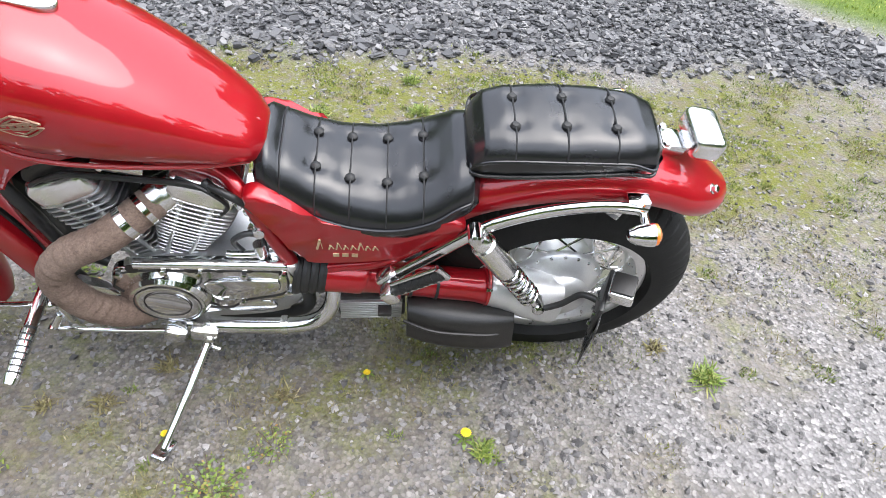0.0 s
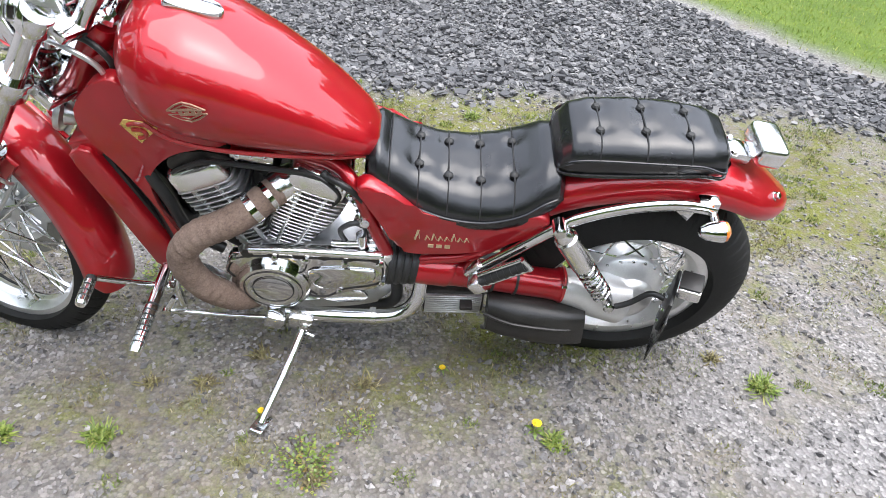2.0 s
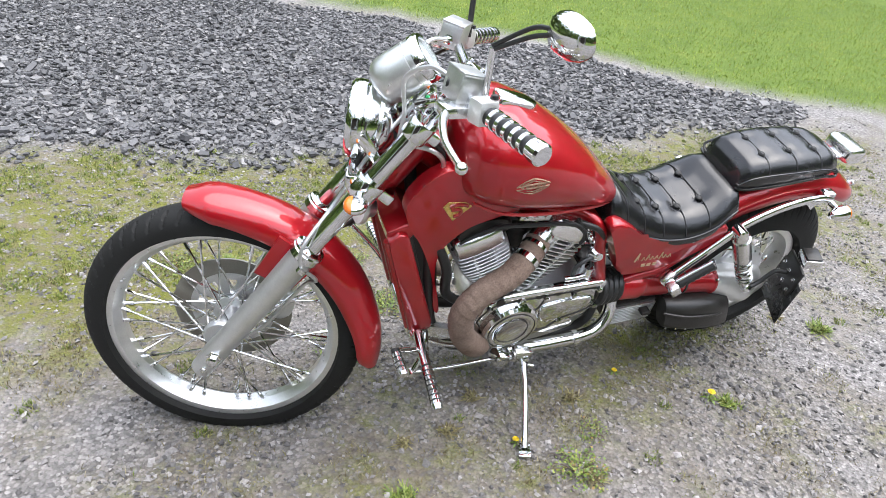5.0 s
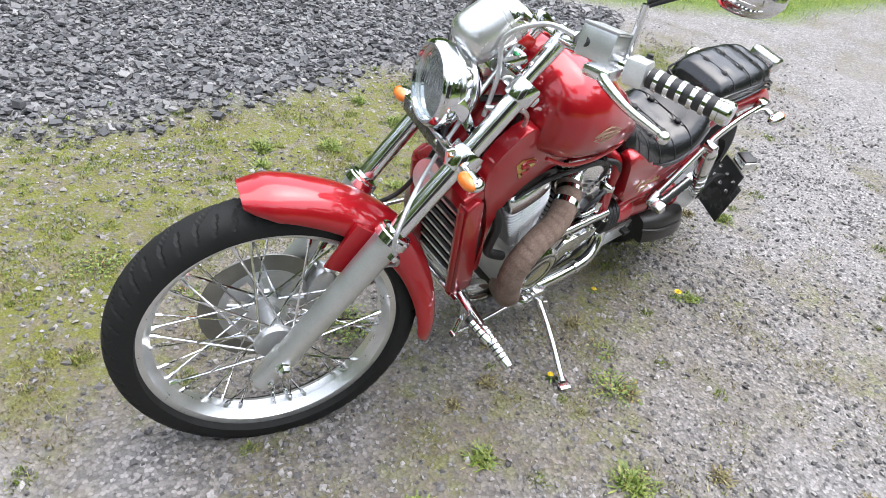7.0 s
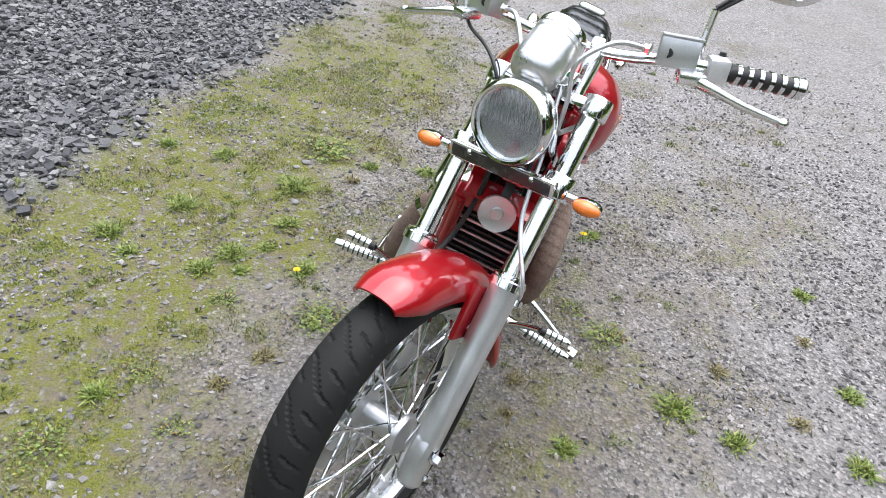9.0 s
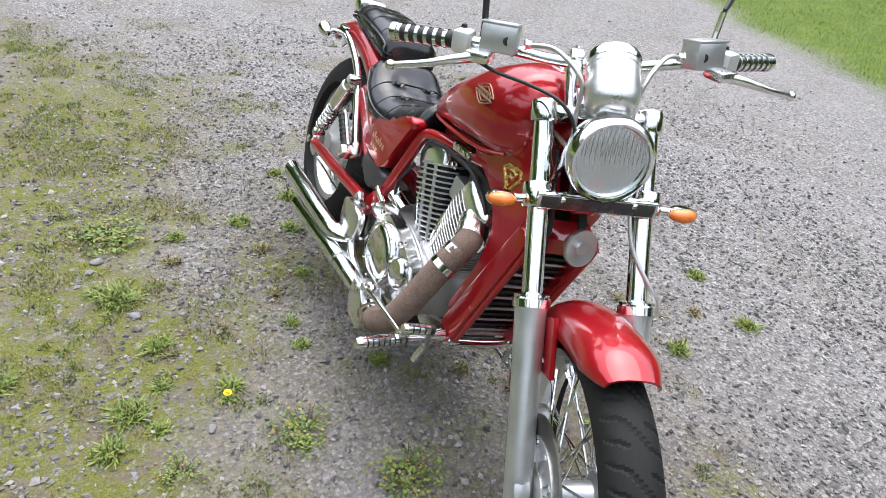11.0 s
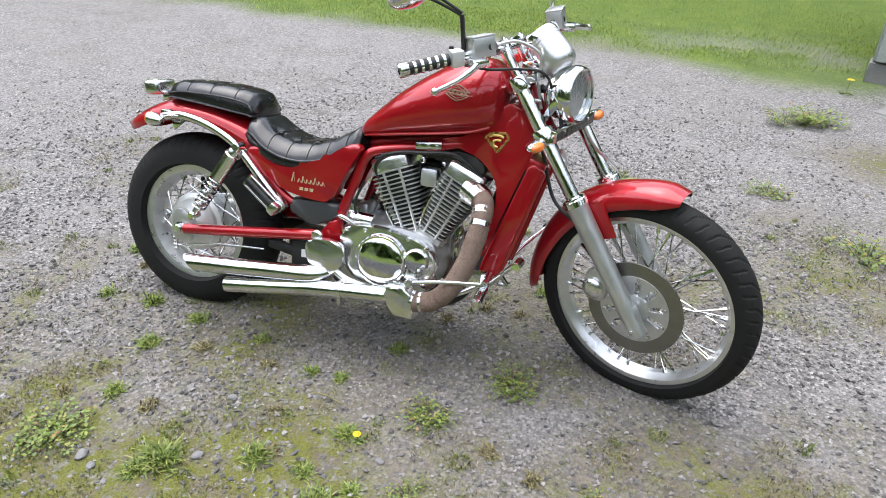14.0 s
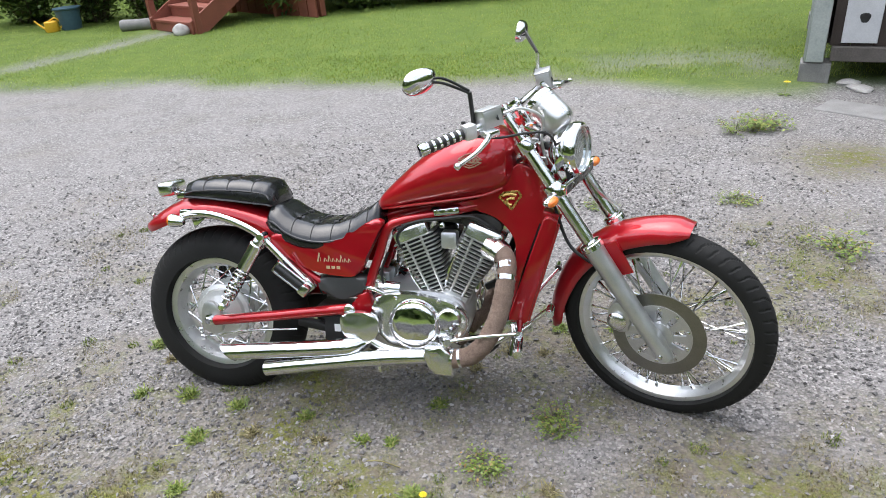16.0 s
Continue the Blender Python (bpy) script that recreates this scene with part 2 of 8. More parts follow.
def make_ground():
    """Fine grey gravel with worn earth, moss and thin grass; lawn beyond the drive; darker grit under the slate bed."""
    m, t, b = node_mat("gravel_yard")
    co = coords(t)
    sep = t.nodes.new("ShaderNodeSeparateXYZ")
    t.links.new(co, sep.inputs[0])
    at = {}
    for k in ("moss", "lawn", "slate", "shade_earth"):
        a = t.nodes.new("ShaderNodeAttribute")
        a.attribute_name = k
        at[k] = a.outputs["Fac"]
    grain, mid, big = noise_tex(t, 260, 3, 0.7, co), noise_tex(t, 40, 5, 0.65, co), noise_tex(t, 3.0, 6, 0.6, co)
    v = t.nodes.new("ShaderNodeTexVoronoi")
    v.inputs["Scale"].default_value, v.inputs["Randomness"].default_value = 105, 1.0
    t.links.new(co, v.inputs["Vector"])
    cell = t.nodes.new("ShaderNodeSeparateColor")
    t.links.new(v.outputs["Color"], cell.inputs[0])
    stones = ramp(t, cell.outputs[0], [(0.0, (0.115, 0.112, 0.110)), (0.45, (0.245, 0.236, 0.232)), (0.8, (0.375, 0.358, 0.35)), (1.0, (0.58, 0.555, 0.54))])
    joint = ramp(t, v.outputs["Distance"], [(0.0, (1, 1, 1)), (0.55, (0.92, 0.92, 0.92)), (0.9, (0.36, 0.35, 0.34))])
    stones = mix(t, 1.0, stones, joint, "MULTIPLY")
    dust = ramp(t, mid, [(0.3, (0.205, 0.194, 0.190)), (0.7, (0.42, 0.400, 0.390))])
    base = mix(t, ramp(t, big, [(0.35, (0.15,) * 3), (0.65, (0.6,) * 3)]), stones, dust)
    earth = ramp(t, mid, [(0.3, (0.085, 0.068, 0.048)), (0.55, (0.185, 0.150, 0.105)), (0.75, (0.23, 0.205, 0.12))])
    green = ramp(t, grain, [(0.3, (0.070, 0.078, 0.014)), (0.7, (0.235, 0.240, 0.036))])
    lush = t.nodes.new("ShaderNodeMath")
    lush.operation = "MULTIPLY_ADD"
    lush.inputs[1].default_value = 0.22
    t.links.new(at["moss"], lush.inputs[0])
    t.links.new(noise_tex(t, 15, 5, 0.7, co), lush.inputs[2])
    growth = mix(t, ramp(t, lush.outputs[0], [(0.57, (0, 0, 0)), (0.76, (1, 1, 1))]), earth, green)
    fac = t.nodes.new("ShaderNodeMath")
    fac.operation = "MULTIPLY"
    t.links.new(at["moss"], fac.inputs[0])
    t.links.new(ramp(t, mid, [(0.34, (0.2,) * 3), (0.50, (1, 1, 1))]), fac.inputs[1])
    # darker gravel: soft shade painted into the colour, along with trodden earth
    base = mix(t, at["shade_earth"], base, mix(t, 1.0, base, (0.66, 0.64, 0.62), "MULTIPLY"))
    col = mix(t, fac.outputs[0], base, growth)
    grit = ramp(t, cell.outputs[1], [(0.0, (0.08, 0.08, 0.085)), (0.6, (0.17, 0.17, 0.175)), (1.0, (0.3, 0.3, 0.3))])
    col = mix(t, at["slate"], col, grit)
    turf = ramp(t, mix(t, 0.5, mid, big), [(0.32, (0.060, 0.105, 0.010)), (0.5, (0.105, 0.170, 0.016)), (0.68, (0.19, 0.235, 0.034))])
    col = mix(t, 1.0, mix(t, at["lawn"], col, turf), (0.8, 0.8, 0.8), "MULTIPLY")
    t.links.new(col, b.inputs["Base Color"])
    b.inputs["Roughness"].default_value = 0.92
    h = mix(t, 0.4, v.outputs["Distance"], grain)
    bump(t, b, h, 1.0, 0.008)
    return m


GROUND = make_ground()

# ---- mesh tools ----
def link_mesh(name, bm, material, parent=None, label="", m=None, smooth=True, angle=38):
    me = bpy.data.meshes.new(name)
    bmesh.ops.remove_doubles(bm, verts=bm.verts[:], dist=1e-5)
    bmesh.ops.recalc_face_normals(bm, faces=bm.faces[:])
    if smooth:
        for f in bm.faces:
            f.smooth = True
        for e in bm.edges:
            if len(e.link_faces) == 2 and e.calc_face_angle(0) > radians(angle):
                e.smooth = False
    bm.to_mesh(me)
    bm.free()
    me.materials.append(material)
    ob = new(name, me)
    if parent is not None:
        ob.parent = parent
    if m is not None:
        ob.matrix_basis = m
    return tagged(ob, label)


def part(name, bm, material, parent, label="", m=None, smooth=True, angle=38):
    """A mesh under a thing or under one of its parts; a deeper piece joins the part above."""
    while parent.parent is not None and parent.parent.parent is not None:
        m = parent.matrix_basis @ m if m is not None else parent.matrix_basis.copy()
        parent = parent.parent
    return link_mesh(name, bm, material, parent, label, m, smooth, angle)


def mesh_of(name, verts, faces, material, smooth=False):
    me = bpy.data.meshes.new(name)
    me.from_pydata(verts, [], faces)
    me.materials.append(material)
    if smooth:
        me.shade_smooth()
    return me


def spline(pts, n=8):
    """A smooth line through the points."""
    p = [Vector(q) for q in pts]
    if len(p) < 3:
        return p
    out = []
    for i in range(len(p) - 1):
        a, b, c, d = p[max(i - 1, 0)], p[i], p[i + 1], p[min(i + 2, len(p) - 1)]
        for k in range(n):
            u = k / n
            out.append(0.5 * (2 * b + (c - a) * u + (2 * a - 5 * b + 4 * c - d) * u * u + (3 * b - a - 3 * c + d) * u ** 3))
    return out + [p[-1]]


def ring_faces(bm, rings, closed=True, caps=True):
    for r0, r1 in zip(rings, rings[1:]):
        n = len(r0)
        for j in range(n if closed else n - 1):
            bm.faces.new((r0[j], r0[(j + 1) % n], r1[(j + 1) % n], r1[j]))
    if caps and closed:
        bm.faces.new(rings[0][::-1])
        bm.faces.new(rings[-1])


def tube(bm, pts, r, seg=14, n=8, flat=1.0, smooth_line=True):
    """A round bar along a line; r is one radius or one for each given point."""
    p = spline(pts, n) if smooth_line else [Vector(q) for q in pts]
    rs = [r] * len(p) if isinstance(r, (int, float)) else list(np.interp(np.linspace(0, len(r) - 1, len(p)), range(len(r)), r))
    up = Vector((0, 0, 1)) if abs((p[-1] - p[0]).normalized().z) < 0.9 else Vector((0, 1, 0))
    rings = []
    for i, q in enumerate(p):
        d = (p[min(i + 1, len(p) - 1)] - p[max(i - 1, 0)]).normalized()
        a = (up - d * up.dot(d)).normalized()
        up, b = a, d.cross(a)
        rings.append([bm.verts.new(q + (a * math.cos(k / seg * math.tau) + b * flat * math.sin(k / seg * math.tau)) * rs[i]) for k in range(seg)])
    ring_faces(bm, rings)
    return bm


def lathe(bm, profile, at, axis, seg=32):
    """Turn a profile of (radius, height) about an axis; closed ends where it starts or stops off the axis."""
    d = Vector(axis).normalized()
    a = d.orthogonal().normalized()
    b = d.cross(a)
    rings = []
    for r, h in profile:
        rings.append([bm.verts.new(Vector(at) + d * h + (a * math.cos(k / seg * math.tau) + b * math.sin(k / seg * math.tau)) * max(r, 1e-4)) for k in range(seg)])
    ring_faces(bm, rings)
    return bm


def box(bm, at, size, m=None, bevel=0.004, seg=2):
    """A rounded block; m turns it about its middle."""
    b = bmesh.new()
    bmesh.ops.create_cube(b, size=1, matrix=Matrix.Diagonal((*size, 1)))
    if bevel:
        bmesh.ops.bevel(b, geom=b.edges[:], offset=bevel, segments=seg, affect="EDGES", profile=0.5)
    b.transform(Matrix.Translation(at) @ (m if m is not None else Matrix()))
    tmp = bpy.data.meshes.new("tmp")
    b.to_mesh(tmp)
    b.free()
    bm.from_mesh(tmp)
    bpy.data.meshes.remove(tmp)
    return bm


def slab(bm, outline, y0, y1, bevel=0.004, seg=2, bulge=0.0):
    """A plate in the bike's side plane: an outline of (x, z) between two y, with rounded edges."""
    b = bmesh.new()
    lo = [b.verts.new((x, y0, z)) for x, z in outline]
    hi = [b.verts.new((x, y1, z)) for x, z in outline]
    b.faces.new(lo[::-1])
    b.faces.new(hi)
    for i in range(len(lo)):
        j = (i + 1) % len(lo)
        b.faces.new((lo[i], lo[j], hi[j], hi[i]))
    if bevel:
        es = [e for e in b.edges if abs(e.verts[0].co.y - e.verts[1].co.y) < 1e-6]
        bmesh.ops.bevel(b, geom=es, offset=bevel, segments=seg, affect="EDGES", profile=0.5)
    tmp = bpy.data.meshes.new("tmp")
    b.to_mesh(tmp)
    b.free()
    bm.from_mesh(tmp)
    bpy.data.meshes.remove(tmp)
    return bm


def loft(bm, sections, caps=True):
    ring_faces(bm, [[bm.verts.new(p) for p in s] for s in sections], True, caps)
    return bm


def rounded(pts, n=5):
    """Smooth a closed outline of 2D points."""
    out, k = [], len(pts)
    for i in range(k):
        a, b, c, d = (Vector(pts[(i + j) % k]) for j in (-1, 0, 1, 2))
        for s in range(n):
            u = s / n
            out.append(tuple(0.5 * (2 * b + (c - a) * u + (2 * a - 5 * b + 4 * c - d) * u * u + (3 * b - a - 3 * c + d) * u ** 3)))
    return out


def bolt(bm, at, axis, r=0.008, h=0.008):
    return lathe(bm, [(0, 0), (r * 1.3, 0), (r * 1.3, h * 0.25), (r, h * 0.3), (r, h), (r * 0.7, h * 1.15), (0, h * 1.15)], at, axis, 6)


def smoothstep(a, b, x):
    t = np.clip((x - a) / (b - a), 0, 1)
    return t * t * (3 - 2 * t)

# ---- ground ----
RNG = np.random.default_rng(7)
LEVEL = -0.014


def soft_noise(x, y, scale, seed=0):
    """Cheap smooth value noise in two octaves, -1 to 1."""
    out, amp = 0.0, 0.65
    for o in range(2):
        s = scale * 2.1 ** o
        g = np.random.default_rng(seed + o).uniform(-1, 1, (64, 64))
        u, v = x * s + 17.3 * o, y * s + 5.1 * o
        i, j = np.floor(u).astype(int), np.floor(v).astype(int)
        fu, fv = u - i, v - j
        fu, fv = fu * fu * (3 - 2 * fu), fv * fv * (3 - 2 * fv)
        a, b, c, d = g[i % 64, j % 64], g[(i + 1) % 64, j % 64], g[i % 64, (j + 1) % 64], g[(i + 1) % 64, (j + 1) % 64]
        out = out + amp * ((a * (1 - fu) + b * fu) * (1 - fv) + (c * (1 - fu) + d * fu) * fv)
        amp *= 0.5
    return out


def lawn_line(x):
    return np.interp(x, (-6, -3, 0.13, 1.0, 1.55, 2.0, 3.75, 9, 30), (8.5, 6.6, 4.5, 3.75, 3.0, 2.5, 1.5, 0.6, -2))


def lawn_at(x, y):
    n = soft_noise(x, y, 1.6, 3)
    near = smoothstep(-0.15, 0.2, y - lawn_line(x) + 0.25 * n)
    far = smoothstep(-0.2, 0.35, -4.22 - y + 0.3 * n + 0.4 * np.clip((-0.8 - x) / 1.2, 0, 1))
    wide = smoothstep(16, 17, np.hypot(x, y))
    trail = np.exp(-((x - np.interp(y, (-7.2, -6.0, -5.1, -4.3), (5.1, 5.5, 5.9, 6.5))) / 0.24) ** 2) * (y > -7.4) * (y < -3)
    worn = np.exp(-((x + 2.2) / 1.5) ** 2 - ((y + 4.75) / 0.4) ** 2) * smoothstep(-0.5, 0.3, soft_noise(x, y, 3.1, 5))
    return np.maximum(np.maximum(near, far), wide) * (1 - 0.75 * trail) * (1 - 0.6 * worn)


def slate_at(x, y):
    n = soft_noise(x, y, 1.9, 11)
    inner = smoothstep(-0.14, 0.16, y - np.interp(x, (-4, -1.5, 0, 1.0, 1.9, 3), (1.85, 1.66, 1.60, 1.68, 1.75, 2.6)) + 0.22 * n)
    outer = smoothstep(0.25, 0.6, lawn_line(x) - y + 0.25 * n)
    return inner * outer * smoothstep(-4.9, -4.2, x + 0.3 * n)


def moss_at(x, y):
    blob = 0
    for cx, cy, sx, sy, k in ((-0.3, 1.17, 1.5, 0.40, 1.7), (-1.2, 1.17, 0.9, 0.42, 1.5), (-1.7, 0.80, 0.4, 0.3, 0.5), (-2.0, 1.1, 0.6, 0.5, 1.1), (-0.7, -0.30, 0.60, 0.38, 0.6), (-0.5, -0.75, 0.7, 0.3, 0.25), (-2.0, 0.35, 0.5, 0.5, 0.5), (-0.5, 0.25, 0.7, 0.30, 0.45), (-0.95, -0.55, 0.45, 0.3, 0.12), (-1.0, 0.45, 0.6, 0.3, 0.35),
                             (-0.35, 0.95, 0.6, 0.35, 0.25), (-0.9, -0.6, 0.35, 0.25, 0.25), (0.9, 0.9, 0.8, 0.5, 0.7), (0.5, 0.1, 0.4, 0.4, 0.35), (1.4, 2.0, 0.7, 0.5, 0.5),
                             (-2.75, -2.38, 0.5, 0.3, 0.9), (-2.2, -1.0, 0.35, 0.5, 0.7), (-1.6, -0.6, 0.3, 0.35, 0.4), (-2.6, 1.3, 0.8, 0.5, 0.9), (-0.4, -4.4, 2.2, 0.25, 0.6)):
        blob = blob + k * np.exp(-((x - cx) / sx) ** 2 - ((y - cy) / sy) ** 2)
    return np.clip(blob * 1.0 + (0.6 * soft_noise(x, y, 3.2, 21) + 0.4 * soft_noise(x, y, 9, 23) + 0.05) * (0.3 + 0.7 * smoothstep(-1.7, -0.7, y)), 0, 1)


def shade_earth_at(x, y):
    """Gravel darkened for soft shade along the camera's path, and for trodden earth."""
    blob = 0
    for cx, cy, sx, sy, k in ((-1.85, 0.55, 0.7, 0.6, 0.8), (-1.2, -0.75, 0.9, 0.45, 0.5), (-0.75, -0.35, 0.8, 0.4, 0.5), (-0.55, 0.1, 0.9, 0.3, 0.3)):
        blob = blob + k * np.exp(-((x - cx) / sx) ** 2 - ((y - cy) / sy) ** 2)
    return np.clip(blob * (0.75 + 0.7 * soft_noise(x, y, 4.3, 27)), 0, 1)


def height_at(x, y):
    near = np.exp(-(np.hypot(x + 0.8, y) / 6) ** 2)
    return LEVEL + near * (0.010 * soft_noise(x, y, 1.3, 31) + 0.005 * soft_noise(x, y, 7, 33)) + 0.03 * lawn_at(x, y) + 0.016 * slate_at(x, y)


def build_ground():
    fine = np.arange(-3.4, 3.41, 0.04)
    out = 3.4 + np.cumsum(0.05 * 1.14 ** np.arange(1, 60))
    line = np.concatenate((-out[::-1], fine, out))
    x, y = np.meshgrid(line - 0.5, line, indexing="ij")
    n = len(line)
    z = height_at(x, y)
    verts = np.stack((x, y, z), -1).reshape(-1, 3)
    k = np.arange(n * n).reshape(n, n)
    faces = np.stack((k[:-1, :-1], k[1:, :-1], k[1:, 1:], k[:-1, 1:]), -1).reshape(-1, 4)
    me = mesh_of("ground", verts.tolist(), faces.tolist(), GROUND, True)
    for name, f in (("moss", moss_at), ("lawn", lawn_at), ("slate", slate_at), ("shade_earth", shade_earth_at)):
        a = me.attributes.new(name, "FLOAT", "POINT")
        a.data.foreach_set("value", f(x, y).ravel().astype(np.float32))
    tagged(new("ground", me), "grey gravel yard with moss, slate bed and lawn", "ground", kind="structure")


def scatter_mesh(name, base, faces, places, turns, sizes, material, label, category, jitter=0.0):
    """Many small pieces of one shape joined into a single mesh."""
    base, n = np.asarray(base, float), len(places)
    v = np.repeat(base[None], n, 0)
    if jitter:
        v = v * RNG.uniform(1 - jitter, 1 + jitter, v.shape)
    v = v * sizes[:, None, :]
    v = np.einsum("nij,nkj->nki", turns, v) + places[:, None, :]
    f = (np.asarray(faces)[None] + (np.arange(n) * len(base))[:, None, None]).reshape(-1, len(faces[0]))
    me = mesh_of(name, v.reshape(-1, 3).tolist(), f.tolist(), material)
    return tagged(new(name, me), label, category, kind="stuff")


def spins(n, tilt):
    """Random turns about z after a random tilt of up to so many radians."""
    a, b, c = RNG.uniform(0, math.tau, n), RNG.normal(0, tilt, n), RNG.normal(0, tilt, n)
    ca, sa, cb, sb, cc, sc = np.cos(a), np.sin(a), np.cos(b), np.sin(b), np.cos(c), np.sin(c)
    o, l = np.zeros(n), np.ones(n)
    rz = np.stack((ca, -sa, o, sa, ca, o, o, o, l), -1).reshape(n, 3, 3)
    rx = np.stack((l, o, o, o, cb, -sb, o, sb, cb), -1).reshape(n, 3, 3)
    ry = np.stack((cc, o, sc, o, l, o, -sc, o, cc), -1).reshape(n, 3, 3)
    return rz @ rx @ ry


OCTA = [(1, 0, 0), (-1, 0, 0), (0, 1, 0), (0, -1, 0), (0, 0, 1), (0, 0, -1)]
OCTA_F = [(0, 2, 4), (2, 1, 4), (1, 3, 4), (3, 0, 4), (2, 0, 5), (1, 2, 5), (3, 1, 5), (0, 3, 5)]
CHIP = [(-1, -1, -1), (1, -0.8, -1), (0.9, 1, -1), (-0.7, 0.9, -1), (-0.9, -0.9, 1), (0.8, -0.9, 1), (1, 0.8, 1), (-0.8, 1, 1)]
CHIP_F = [(0, 3, 2, 1), (4, 5, 6, 7), (0, 1, 5, 4), (1, 2, 6, 5), (2, 3, 7, 6), (3, 0, 4, 7)]


def build_gravel():
    def spread(n, x0, x1, y0, y1, keep):
        x, y = RNG.uniform(x0, x1, n), RNG.uniform(y0, y1, n)
        k = RNG.uniform(0, 1, n) < keep(x, y)
        return x[k], y[k]

    x, y = spread(330000, -4.2, 3.6, -4.4, 2.3, lambda x, y: (1 - slate_at(x, y)) * (1 - lawn_at(x, y)) * (1 - 0.45 * moss_at(x, y)) * (1 - 0.35 * shade_earth_at(x, y)) * (0.3 + 0.7 * smoothstep(-0.5, 0.5, soft_noise(x, y, 2.5, 41))) * np.exp(-(np.maximum(np.hypot((x + 0.7) / 1.1, y) - 1.1, 0) / 1.3) ** 2))
    s = np.clip(RNG.lognormal(-5.2, 0.42, len(x)), 0.0022, 0.0115)
    size = s[:, None] * RNG.uniform(0.7, 1.25, (len(x), 3)) * (1, 1, 0.62)
    at = np.stack((x, y, height_at(x, y) + 0.25 * s), -1)
    scatter_mesh("gravel", OCTA, OCTA_F, at, spins(len(x), 0.35), size, PEBBLE, "loose light grey gravel on the yard", "gravel", 0.3)
    x, y = spread(64000, -5.0, 2.9, 1.2, 5.6, lambda x, y: np.maximum(slate_at(x, y), 0.0) ** 0.7)
    s = np.clip(RNG.lognormal(-4.55, 0.36, len(x)), 0.006, 0.034)
    size = s[:, None] * np.stack((RNG.uniform(0.8, 1.3, len(x)), RNG.uniform(0.5, 0.95, len(x)), RNG.uniform(0.18, 0.45, len(x))), -1)
    at = np.stack((x, y, height_at(x, y) + RNG.uniform(0.0, 0.016, len(x))), -1)
    scatter_mesh("slate_gravel", CHIP, CHIP_F, at, spins(len(x), 0.3), size, SLATE, "bed of dark grey crushed slate chips", "slate gravel", 0.28)


def blades(name, x, y, h, w, material, label, lean=0.5, droop=0.5, z=None):
    """Grass blades, each a bent tapering strip."""
    n = len(x)
    a, b = RNG.uniform(0, math.tau, n), RNG.uniform(0, math.tau, n)
    tip = RNG.uniform(0.1, 1, n) * lean * h
    dx, dy, sx, sy = np.cos(a) * tip, np.sin(a) * tip, np.cos(b) * w / 2, np.sin(b) * w / 2
    z0 = (height_at(x, y) if z is None else z) - 0.003
    rows = [np.stack((x - sx, y - sy, z0), -1), np.stack((x + sx, y + sy, z0), -1),
            np.stack((x + 0.35 * dx + 0.8 * sx, y + 0.35 * dy + 0.8 * sy, z0 + 0.6 * h), -1), np.stack((x + 0.35 * dx - 0.8 * sx, y + 0.35 * dy - 0.8 * sy, z0 + 0.6 * h), -1),
            np.stack((x + dx, y + dy, z0 + h * (1 - droop * 0.35 * RNG.uniform(0, 1, n))), -1)]
    v = np.stack(rows, 1).reshape(-1, 3)
    k = np.arange(n)[:, None] * 5
    me = bpy.data.meshes.new(name)
    me.from_pydata(v.tolist(), [], (k + (0, 1, 2, 3)).tolist() + (k + (3, 2, 4)).tolist())
    me.materials.append(material)
    return tagged(new(name, me), label, "grass", kind="stuff")


